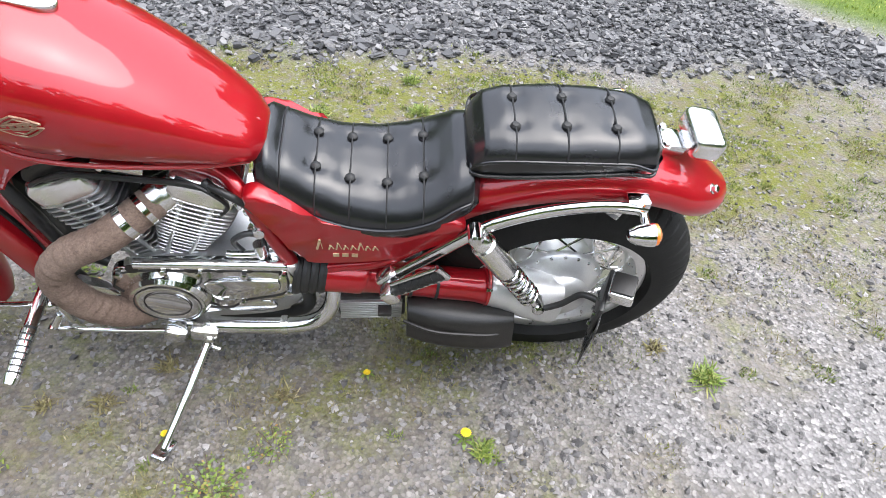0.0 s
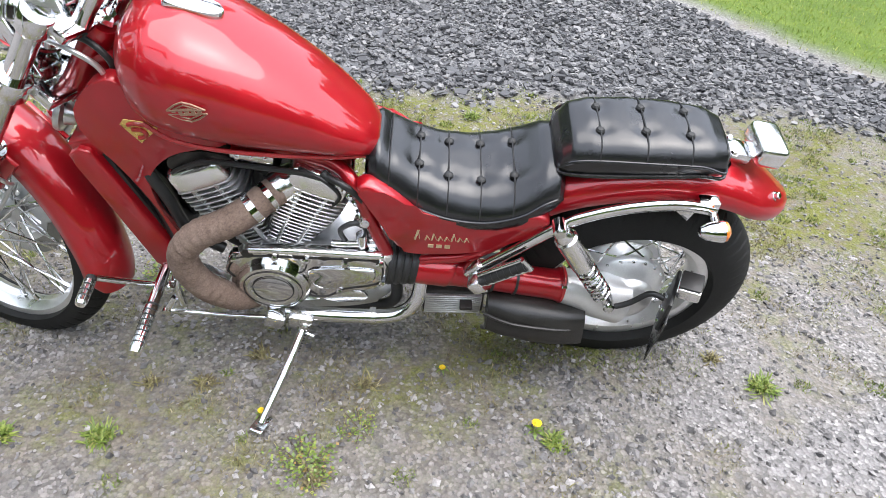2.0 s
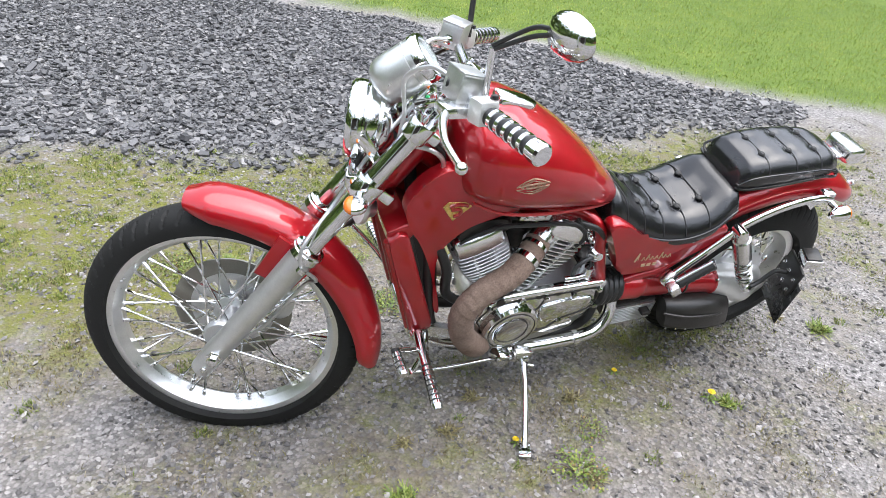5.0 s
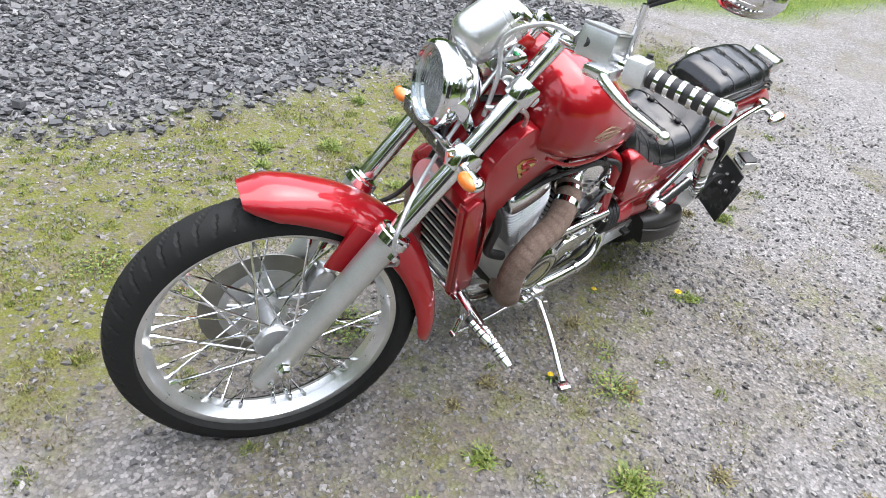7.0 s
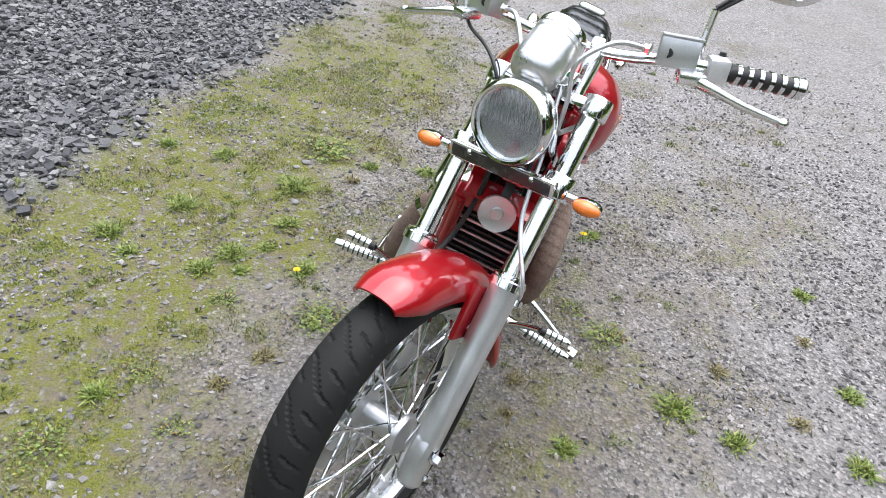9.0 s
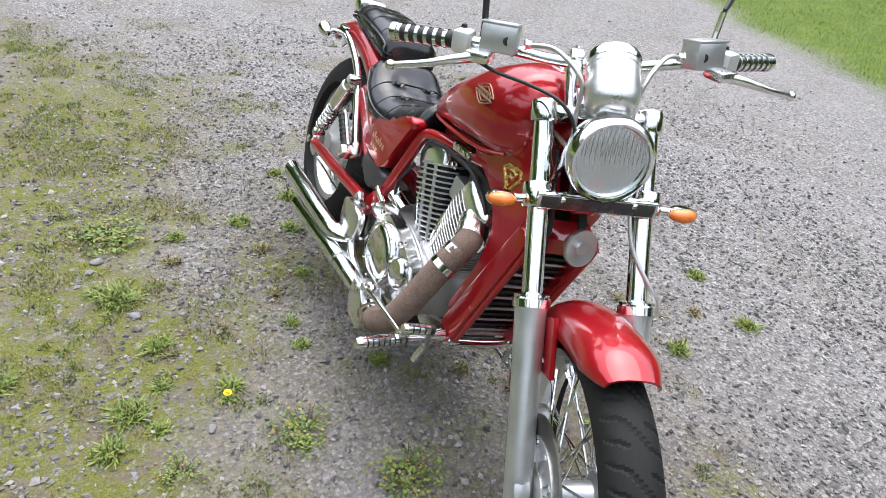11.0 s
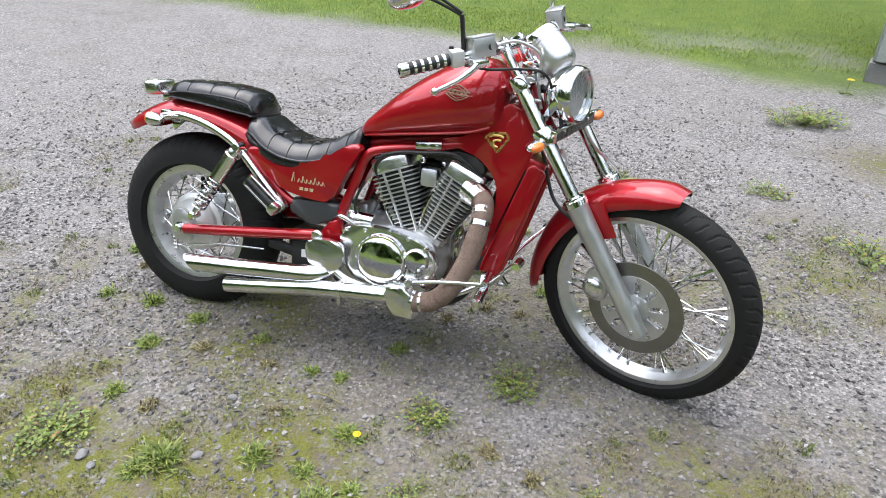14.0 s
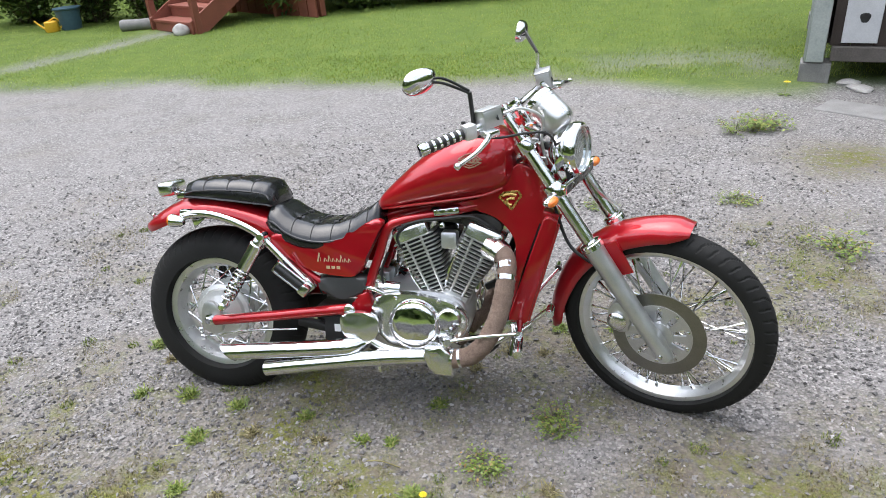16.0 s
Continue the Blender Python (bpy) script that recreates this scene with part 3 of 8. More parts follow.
def build_grass():
    # clumped dry growth over the mossy patches, with fresher green among it
    x, y = RNG.uniform(-3.2, 2.2, 580000), RNG.uniform(-1.9, 2.1, 580000)
    clump = smoothstep(-0.05, 0.45, soft_noise(x, y, 7, 51) + 0.5 * soft_noise(x, y, 22, 53))
    k = RNG.uniform(0, 1, len(x)) < moss_at(x, y) * (1 - slate_at(x, y)) * clump
    x, y = x[k], y[k]
    fresh = RNG.uniform(-0.5, 0.5, len(x)) + 1.2 * soft_noise(x, y, 4, 55) + 0.75 * smoothstep(0.5, 0.9, y) > 0.42
    for name, f, mat, label in (("dry_grass", ~fresh, DRY_BLADE, "thin dry grass and moss in gravel"), ("fresh_grass", fresh, BLADE, "short fresh grass and moss in gravel")):
        n = int(f.sum())
        blades(name, x[f], y[f], RNG.uniform(0.005, 0.020, n), RNG.uniform(0.0014, 0.0036, n), mat, label, 1.3)
    # green tufts
    cx, cy = RNG.uniform(-2.9, 1.9, 800), RNG.uniform(-1.5, 1.75, 800)
    k = RNG.uniform(0, 1, 800) < 0.04 + 0.45 * moss_at(cx, cy) ** 1.5
    cx, cy = list(cx[k]), list(cy[k])
    r = RNG.uniform(0.012, 0.034, len(cx))
    cx, cy = np.array(cx), np.array(cy)
    m = (r * 2600).astype(int)
    x, y, s = np.repeat(cx, m), np.repeat(cy, m), np.repeat(r, m)
    a, d = RNG.uniform(0, math.tau, len(x)), np.sqrt(RNG.uniform(0, 1, len(x))) * s
    blades("grass_tufts", x + np.cos(a) * d, y + np.sin(a) * d, RNG.uniform(0.010, 0.036, len(x)) * np.clip(s / 0.045, 0.6, 1.4), RNG.uniform(0.0016, 0.0042, len(x)), BLADE,
           "small green grass tufts growing in the gravel", 1.1)
    # lawn
    x = np.concatenate((RNG.uniform(-5, 9, 120000), RNG.uniform(-0.5, 6.5, 60000), RNG.uniform(-5, 3, 26000)))
    y = np.concatenate((RNG.uniform(-11.5, -4.1, 120000), RNG.uniform(0.8, 7.5, 60000), RNG.uniform(-5.3, -4.2, 26000)))
    k = RNG.uniform(0, 1, len(x)) < lawn_at(x, y) * np.where(y < -4.1, np.clip(0.55 + 0.6 * soft_noise(x, y, 1.1, 61), 0.15, 1), 1)
    x, y = x[k], y[k]
    blades("lawn_grass", x, y, RNG.uniform(0.010, 0.030, len(x)), RNG.uniform(0.003, 0.008, len(x)), LAWN_BLADE, "mown bright green lawn with yellowish patches", 0.9)


build_ground()

# ---- motorcycle: frame of reference ----
bike = new("motorcycle")
bike.matrix_world = pose(0, 0.086, -0.0275, 14.1, -0.25, 2.16)
tagged(bike, "red chrome-laden cruiser motorcycle leaning on its side stand", "motorcycle")
RAKE, STEER = radians(34), radians(23.5)
AXLE = Vector((-1.567, 0, 0.335))
UPFORK = Vector((math.sin(RAKE), 0, math.cos(RAKE)))
PIVOT = AXLE + Vector((math.cos(RAKE), 0, -math.sin(RAKE))) * 0.05
TURN = Matrix.Translation(PIVOT) @ Matrix.Rotation(-STEER, 4, UPFORK) @ Matrix.Translation(-PIVOT)
HUB = Vector((-0.012, 0, 0.303))
Y = Vector((0, 1, 0))


def fork(s, y=0.0, ahead=0.0):
    """A point along the fork, s above the axle, y to the right, ahead of the tubes."""
    return AXLE + UPFORK * s + Vector((-math.cos(RAKE), 0, math.sin(RAKE))) * ahead + Y * y


# ---- wheels ----
def tyre_mesh(at, big, half, height, grooves):
    """Tyre with a rounded tread cut by slanting grooves."""
    bm = bmesh.new()
    ring, seg = 594, 24
    prof = []
    for j in range(seg + 1):
        a = -math.pi * 0.5 + math.pi * j / seg
        prof.append((half * math.sin(a), big - height + height * math.cos(a) ** 0.75))
    prof += [(half * 0.62, big - height * 1.08), (-half * 0.62, big - height * 1.08)]
    rows = []
    for i in range(ring):
        a = i / ring * math.tau
        row = []
        for j, (w, r) in enumerate(prof):
            off = j - seg // 2
            if abs(off) < seg // 2 - 3:
                wave = round(1.5 * off + 1.6 * math.sin(off * 0.6))
                if (i + wave) % grooves < 2 and (abs(off) > 2 or (i + wave) // grooves % 2):
                    r -= 0.0036
            row.append(bm.verts.new(at + Vector((math.cos(a) * r, w, math.sin(a) * r))))
        rows.append(row)
    rows.append(rows[0])
    ring_faces(bm, rows, True, False)
    return bm


def hoop(at, profile, seg=96):
    """A closed profile of (y, radius) turned about the axle."""
    bm = bmesh.new()
    rows = [[bm.verts.new(at + Vector((math.cos(i / seg * math.tau) * r, w, math.sin(i / seg * math.tau) * r))) for w, r in profile] for i in range(seg)]
    rows.append(rows[0])
    ring_faces(bm, rows, True, False)
    return bm


def spokes(wheel, at, r0, r1, w0, count, thick, m=None):
    """Crossed wire spokes, laced from hub flanges to the rim, with nipples."""
    for side in (1, -1):
        for fan in (1, -1):
            bm = bmesh.new()
            a1 = radians(42) * fan
            p0, p1 = Vector((r0, side * w0, 0)), Vector((r1 * math.cos(a1), side * 0.008, r1 * math.sin(a1)))
            tube(bm, [p0, p1], thick, 6, smooth_line=False)
            d = (p0 - p1).normalized()
            tube(bm, [p1, p1 + d * 0.022], thick * 1.9, 6, smooth_line=False)
            first = None
            for i in range(count // 4):
                turn = Matrix.Translation(at) @ Matrix.Rotation(i / (count // 4) * math.tau + (0.5 if side > 0 else 0) * math.tau / count * 2 + (fan > 0) * 0.06, 4, "Y")
                if first is None:
                    first = part("spoke", bm, CHROME, wheel, m=turn)
                else:
                    ob = new("spoke", first.data)
                    ob.parent, ob.matrix_basis = wheel, turn


def front_wheel():
    rim = hoop(AXLE, [(-0.034, 0.281), (-0.034, 0.286), (-0.029, 0.286), (-0.026, 0.272), (0.026, 0.272), (0.029, 0.286), (0.034, 0.286), (0.034, 0.281), (0.031, 0.262), (0.020, 0.255), (0.011, 0.246), (-0.011, 0.246), (-0.020, 0.255), (-0.031, 0.262)])
    wheel = part("front_wheel", rim, RIM_METAL, bike, "polished aluminium spoked front rim", TURN)
    part("tyre", tyre_mesh(AXLE, 0.335, 0.050, 0.056, 11), RUBBER, wheel, "black rubber tyre with grooved tread", angle=22)
    hub = lathe(bmesh.new(), [(0, -0.062), (0.022, -0.062), (0.040, -0.058), (0.046, -0.050), (0.046, -0.044), (0.028, -0.036), (0.026, 0), (0.028, 0.036), (0.046, 0.044), (0.046, 0.052), (0.02, 0.058), (0, 0.058)], AXLE, Y, 36)
    part("hub", hub, BRUSHED, wheel)
    spokes(wheel, AXLE, 0.042, 0.250, 0.046, 40, 0.0028)
    part("axle_nut", bolt(bmesh.new(), AXLE - Y * 0.128, -Y, 0.014, 0.02), CHROME, wheel)
    disc = hoop(AXLE, [(0.064, 0.100), (0.064, 0.147), (0.069, 0.147), (0.069, 0.100)])
    disc = part("brake_disc", disc, STEEL, wheel, "dull steel brake disc")
    inner, outer = 0.030, 0.104
    arm = bmesh.new()
    quad = [(inner, -0.16), (outer, -0.19), (outer, 0.19), (inner, 0.16)]
    loft(arm, [[Vector((math.cos(a) * r, h, math.sin(a) * r)) for r, a in quad] for h in (0.063, 0.071)])
    first = part("disc_arm", arm, BRUSHED, disc, m=Matrix.Translation(AXLE), smooth=False)
    for i in range(1, 10):
        ob = new("disc_arm", first.data)
        ob.parent, ob.matrix_basis = first.parent, Matrix.Translation(AXLE) @ Matrix.Rotation(i / 10 * math.tau, 4, "Y")
    part("disc_ring", hoop(AXLE, [(0.0625, 0.088), (0.0625, 0.106), (0.0715, 0.106), (0.0715, 0.088)]), BRUSHED, disc)
    part("disc_hub", lathe(bmesh.new(), [(0, 0.06), (0.046, 0.06), (0.046, 0.073), (0.03, 0.078), (0, 0.078)], AXLE, Y, 30), BRUSHED, disc)
    for i in range(10):
        a = (i + 0.5) / 10 * math.tau
        part("disc_rivet", bolt(bmesh.new(), AXLE + Vector((math.cos(a) * 0.096, 0.071, math.sin(a) * 0.096)), Y, 0.005, 0.004), CHROME, disc)


def rear_wheel():
    rim = hoop(HUB, [(-0.052, 0.198), (-0.052, 0.205), (-0.046, 0.206), (-0.040, 0.190), (0.040, 0.190), (0.046, 0.206), (0.052, 0.205), (0.052, 0.198), (0.048, 0.184), (0.030, 0.178), (0.014, 0.166), (-0.014, 0.166), (-0.030, 0.178), (-0.048, 0.184)])
    wheel = part("rear_wheel", rim, RIM_METAL, bike, "polished aluminium spoked rear rim")
    part("tyre", tyre_mesh(HUB, 0.3125, 0.076, 0.100, 11), RUBBER, wheel, "wide black rubber rear tyre", angle=22)
    hub = lathe(bmesh.new(), [(0, -0.085), (0.03, -0.085), (0.045, -0.080), (0.075, -0.068), (0.100, -0.048), (0.106, -0.040), (0.106, -0.030), (0.09, -0.026), (0.09, 0.026), (0.104, 0.030), (0.104, 0.044), (0.09, 0.05), (0.085, 0.062), (0.04, 0.07), (0.03, 0.078), (0, 0.078)], HUB, Y, 44)
    part("hub", hub, SATIN, wheel, "silver drum hub")
    spokes(wheel, HUB, 0.100, 0.170, 0.036, 40, 0.0028)
    for i in range(20):
        a = i / 20 * math.tau
        part("hub_bolt", bolt(bmesh.new(), HUB + Vector((math.cos(a) * 0.098, -0.047, math.sin(a) * 0.098)), -Y, 0.004, 0.004), CHROME, wheel)
    part("axle_nut", bolt(bmesh.new(), HUB + Y * 0.128, Y, 0.016, 0.022), CHROME, wheel)
    plate = slab(bmesh.new(), rounded([(HUB.x - 0.03, HUB.z - 0.05), (HUB.x + 0.035, HUB.z - 0.04), (HUB.x + 0.03, HUB.z + 0.05), (HUB.x - 0.01, HUB.z + 0.06), (HUB.x - 0.04, HUB.z + 0.01)]), 0.105, 0.125, 0.003)
    part("axle_plate", plate, BRUSHED, wheel)
    part("brake_rod", tube(bmesh.new(), [(-0.02, 0.10, 0.235), (-0.15, 0.12, 0.265), (-0.34, 0.13, 0.285)], 0.004), CHROME, wheel)


# ---- front end ----
def front_fender():
    secs = []
    n = 34
    for i in range(n + 1):
        u = i / n
        a = radians(102 - 112 * u)  # from the front tip over the top to behind the wheel
        end = min(1.0, (u + 0.02) / 0.10) ** 0.5 * min(1.0, (1.02 - u) / 0.06) ** 0.5
        half = 0.068 * (0.45 + 0.55 * end)
        r = 0.372 - 0.010 * (1 - smoothstep(0.0, 0.08, u)) + 0.012 * smoothstep(0.7, 1.0, u) + 0.01 * (1 - smoothstep(0.0, 0.25, u))
        drop = 0.052 + 0.02 * math.sin(math.pi * u)
        o = Vector((math.cos(a), 0, math.sin(a)))
        sec = []
        for k in range(17):
            b = math.pi * (k / 16 - 0.5)
            sec.append(AXLE + o * (r - drop * end * (1 - math.cos(b) ** 0.8)) + Y * half * math.sin(b) * (1 if abs(b) < 1.5 else 1.0))
        for k in range(16, -1, -1):
            b = math.pi * (k / 16 - 0.5)
            sec.append(AXLE + o * (r - 0.004 - (drop - 0.001) * end * (1 - math.cos(b) ** 0.8)) + Y * (half - 0.004) * math.sin(b))
        secs.append(sec)
    f = part("front_fender", loft(bmesh.new(), secs), RED, bike, "glossy red steel front mudguard", TURN, angle=60)
    for y in (-1, 1):
        b = slab(bmesh.new(), [(p.x, p.z) for p in (fork(0.335, 0, -0.05), fork(0.335, 0, 0.06), fork(0.22, 0, 0.05), fork(0.235, 0, -0.04))], y * 0.064, y * 0.076, 0.003)
        part("stay", b, RED, f)
        for s in (0.25, 0.31):
            part("stay_bolt", bolt(bmesh.new(), fork(s, y * 0.076), Y * y, 0.007, 0.008), CHROME, f)
    return f


def front_fork():
    for y in (-0.105, 0.105):
        t = lathe(bmesh.new(), [(0.0205, 0.30), (0.0205, 0.742), (0.017, 0.744), (0, 0.744)], fork(0, y), UPFORK, 28)
        leg = part("fork_leg", t, CHROME, bike, "chrome fork tube", TURN)
        low = lathe(bmesh.new(), [(0, -0.075), (0.018, -0.075), (0.025, -0.068), (0.027, -0.04), (0.027, 0.10), (0.0285, 0.22), (0.031, 0.34), (0.033, 0.348), (0.033, 0.356), (0.02, 0.357)], fork(0, y), UPFORK, 28)
        low = part("slider", low, BRUSHED, leg, "brushed aluminium fork slider")
        part("axle_clamp", box(bmesh.new(), fork(0.0, y * 0.98), (0.055, 0.036, 0.06), Matrix.Rotation(RAKE, 4, "Y"), 0.01), BRUSHED, low)
        part("collar", lathe(bmesh.new(), [(0.022, 0.350), (0.0365, 0.350), (0.0365, 0.366), (0.034, 0.369), (0.034, 0.374), (0.024, 0.378), (0.021, 0.378)], fork(0, y), UPFORK, 28), CHROME, leg, "chrome dust collar")
        part("drain_bolt", bolt(bmesh.new(), fork(-0.045, y * 1.26), Y * y, 0.006, 0.006), CHROME, low)
        for s, w in ((0.565, 1.0), (0.728, 0.85)):
            c = lathe(bmesh.new(), [(0.0205, -0.024 * w), (0.031 * w, -0.024 * w), (0.033 * w, -0.02 * w), (0.033 * w, 0.02 * w), (0.031 * w, 0.024 * w), (0.0205, 0.024 * w)], fork(s, y), UPFORK, 28)
            part("clamp_ring", c, CHROME, leg)
        part("clamp_bolt", bolt(bmesh.new(), fork(0.565, y, 0.034), fork(0, 0, 1) - fork(0), 0.006, 0.008), CHROME, leg)
    tilt = Matrix.Rotation(RAKE, 4, "Y")
    low = part("lower_clamp", box(bmesh.new(), fork(0.555, 0, 0.032), (0.020, 0.236, 0.034), Matrix.Rotation(radians(-4), 4, "Y"), 0.004), CHROME, bike, "polished lower fork clamp bar", TURN)
    # dark panel: the ground's reflection in the chrome bar put into colour
    part("clamp_face", box(bmesh.new(), fork(0.555, 0, 0.032) + Vector((-0.0095, 0, -0.0005)), (0.004, 0.222, 0.026), Matrix.Rotation(radians(-4), 4, "Y"), 0.001), PLATE_GREY, low, "glossy dark front of the clamp bar, painted reflection of the ground")
    part("lower_bridge", box(bmesh.new(), fork(0.56, 0, -0.02), (0.10, 0.17, 0.028), tilt, 0.008), CHROME, low)
    for y in (-0.07, 0.07):
        part("clamp_bolt", bolt(bmesh.new(), fork(0.555, y, 0.043), fork(0, 0, 1) - fork(0), 0.005, 0.006), CHROME, low)
    top = part("upper_clamp", box(bmesh.new(), fork(0.728, 0, -0.015), (0.075, 0.20, 0.026), tilt, 0.008), CHROME, bike, "polished upper fork clamp", TURN)
    part("stem_nut", lathe(bmesh.new(), [(0, 0), (0.019, 0), (0.019, 0.012), (0.012, 0.018), (0, 0.018)], fork(0.742, 0, -0.05), UPFORK, 6), CHROME, top)
    part("steering_stem", lathe(bmesh.new(), [(0.022, 0.54), (0.027, 0.55), (0.027, 0.72), (0.022, 0.73)], fork(0, 0, -0.05), UPFORK, 24), RED, top)
    for y in (-0.035, 0.035):
        part("cable_guide", tube(bmesh.new(), [fork(0.70, y, 0.02), fork(0.62, y * 1.4, 0.045), fork(0.54, y * 1.5, 0.02)], 0.006, 8), BLACK, top)
    for y0, rr in ((-0.05, 0.0052), (0.045, 0.0052), (-0.02, 0.0065)):
        part("braided_hose", tube(bmesh.new(), [fork(0.66, y0 * 1.3, 0.01), fork(0.70, y0 * 1.5, -0.05), fork(0.69, y0, -0.10), fork(0.64, y0 * 0.6, -0.125)], rr, 10), BRUSHED if rr < 0.006 else BLACK, top)
    # brake caliper behind the disc side leg
    cal = slab(bmesh.new(), rounded([(AXLE.x + x, AXLE.z + z) for x, z in ((0.09, 0.005), (0.13, -0.005), (0.155, 0.035), (0.15, 0.085), (0.12, 0.105), (0.09, 0.075))]), 0.040, 0.090, 0.008)
    cal = part("brake_caliper", cal, BRUSHED, bike, "grey cast brake caliper", TURN)
    part("piston_cap", lathe(bmesh.new(), [(0, 0), (0.03, 0), (0.032, 0.012), (0.024, 0.02), (0.012, 0.022), (0, 0.022)], AXLE + Vector((0.125, 0.088, 0.038)), Y, 26), POLISHED, cal)
    part("caliper_arm", slab(bmesh.new(), [(AXLE.x + x, AXLE.z + z) for x, z in ((0.03, 0.05), (0.10, 0.105), (0.13, 0.095), (0.06, 0.02))], 0.072, 0.086, 0.003), BRUSHED, cal)
    part("brake_hose", tube(bmesh.new(), [AXLE + Vector((0.12, 0.085, 0.13)), AXLE + Vector((0.145, 0.09, 0.20)), fork(0.33, 0.09, -0.055), fork(0.40, 0.08, -0.08), fork(0.52, 0.06, -0.06), fork(0.66, 0.07, -0.02)], 0.0055, 10), BLACK, cal)
    cable = part("speedometer_cable", tube(bmesh.new(), [AXLE + Vector((0.0, -0.06, -0.02)), AXLE + Vector((0.10, -0.075, 0.06)), fork(0.26, -0.07, -0.055), fork(0.31, -0.10, -0.06), fork(0.34, -0.135, -0.01), fork(0.38, -0.135, 0.02), fork(0.48, -0.08, 0.02), fork(0.62, -0.06, 0.03), fork(0.78, -0.02, 0.02)], 0.0045, 10), BRUSHED, bike, "", TURN)
    part("cable_clip", lathe(bmesh.new(), [(0.005, -0.006), (0.012, -0.006), (0.012, 0.006), (0.005, 0.006)], fork(0.335, -0.135, -0.01), UPFORK, 12), CHROME, cable)


def headlight():
    c, d = Vector((-1.282, 0, 0.905)), Vector((-0.995, 0, 0.06)).normalized()
    shell = lathe(bmesh.new(), [(0, -0.085), (0.02, -0.084), (0.045, -0.075), (0.064, -0.055), (0.073, -0.03), (0.077, 0.0), (0.077, 0.004), (0.074, 0.004), (0.070, -0.03), (0.0, -0.07)], c, d, 48)
    lamp = part("headlight", shell, CHROME, bike, "round chrome headlight", TURN)
    part("bezel", lathe(bmesh.new(), [(0.0775, -0.012), (0.082, -0.010), (0.083, 0.004), (0.080, 0.016), (0.074, 0.022), (0.0695, 0.021), (0.0695, 0.012), (0.075, 0.008)], c, d, 56), CHROME, lamp)
    part("reflector", lathe(bmesh.new(), [(0, -0.036), (0.014, -0.034), (0.030, -0.027), (0.046, -0.015), (0.060, 0.001), (0.069, 0.013), (0.0700, 0.009), (0.05, -0.017), (0, -0.040)], c, d, 48), REFLECTOR, lamp)
    part("bulb", lathe(bmesh.new(), [(0, -0.034), (0.008, -0.034), (0.008, -0.010), (0.005, -0.006), (0, -0.005)], c, d, 20), CHROME, lamp)
    part("bulb_shield", lathe(bmesh.new(), [(0, 0.0), (0.009, -0.001), (0.011, -0.006), (0.010, -0.008), (0, -0.004)], c, d, 20), BRUSHED, lamp)
    g = part("lens", lathe(bmesh.new(), [(0, 0.030), (0.03, 0.028), (0.055, 0.021), (0.0695, 0.012), (0.0695, 0.009), (0.055, 0.018), (0.03, 0.025), (0, 0.027)], c, d, 48), GLASS, lamp, "ribbed clear glass lens")
    g.visible_shadow = False
    for i in range(13):
        y = -0.054 + 0.009 * i
        top = math.sqrt(0.064 ** 2 - y * y)
        side = d.cross(Y)
        fl = part("lens_flute", tube(bmesh.new(), [c + Y * y + side * (top * k) * (1 if side.z > 0 else -1) + d * (0.027 - 3.2 * (y * y + (top * k) ** 2)) for k in (0.98, 0.5, 0.05)], 0.00045, 5, 3), BRUSHED, g)
        fl.visible_shadow = False
    for y in (-0.074, 0.074):
        part("bracket", slab(bmesh.new(), [(c.x + 0.002, c.z - 0.012), (c.x + 0.060, c.z - 0.085), (c.x + 0.078, c.z - 0.085), (c.x + 0.022, c.z + 0.008)], y * 1.05 - 0.003, y * 1.05 + 0.003, 0.002), CHROME, lamp)
    for h, rr in ((-0.020, 0.0772), (-0.046, 0.0700)):
        part("shell_band", lathe(bmesh.new(), [(rr - 0.004, h - 0.004), (rr, h - 0.004), (rr + 0.0012, h), (rr, h + 0.004), (rr - 0.004, h + 0.004)], c, d, 40), POLISHED, lamp)


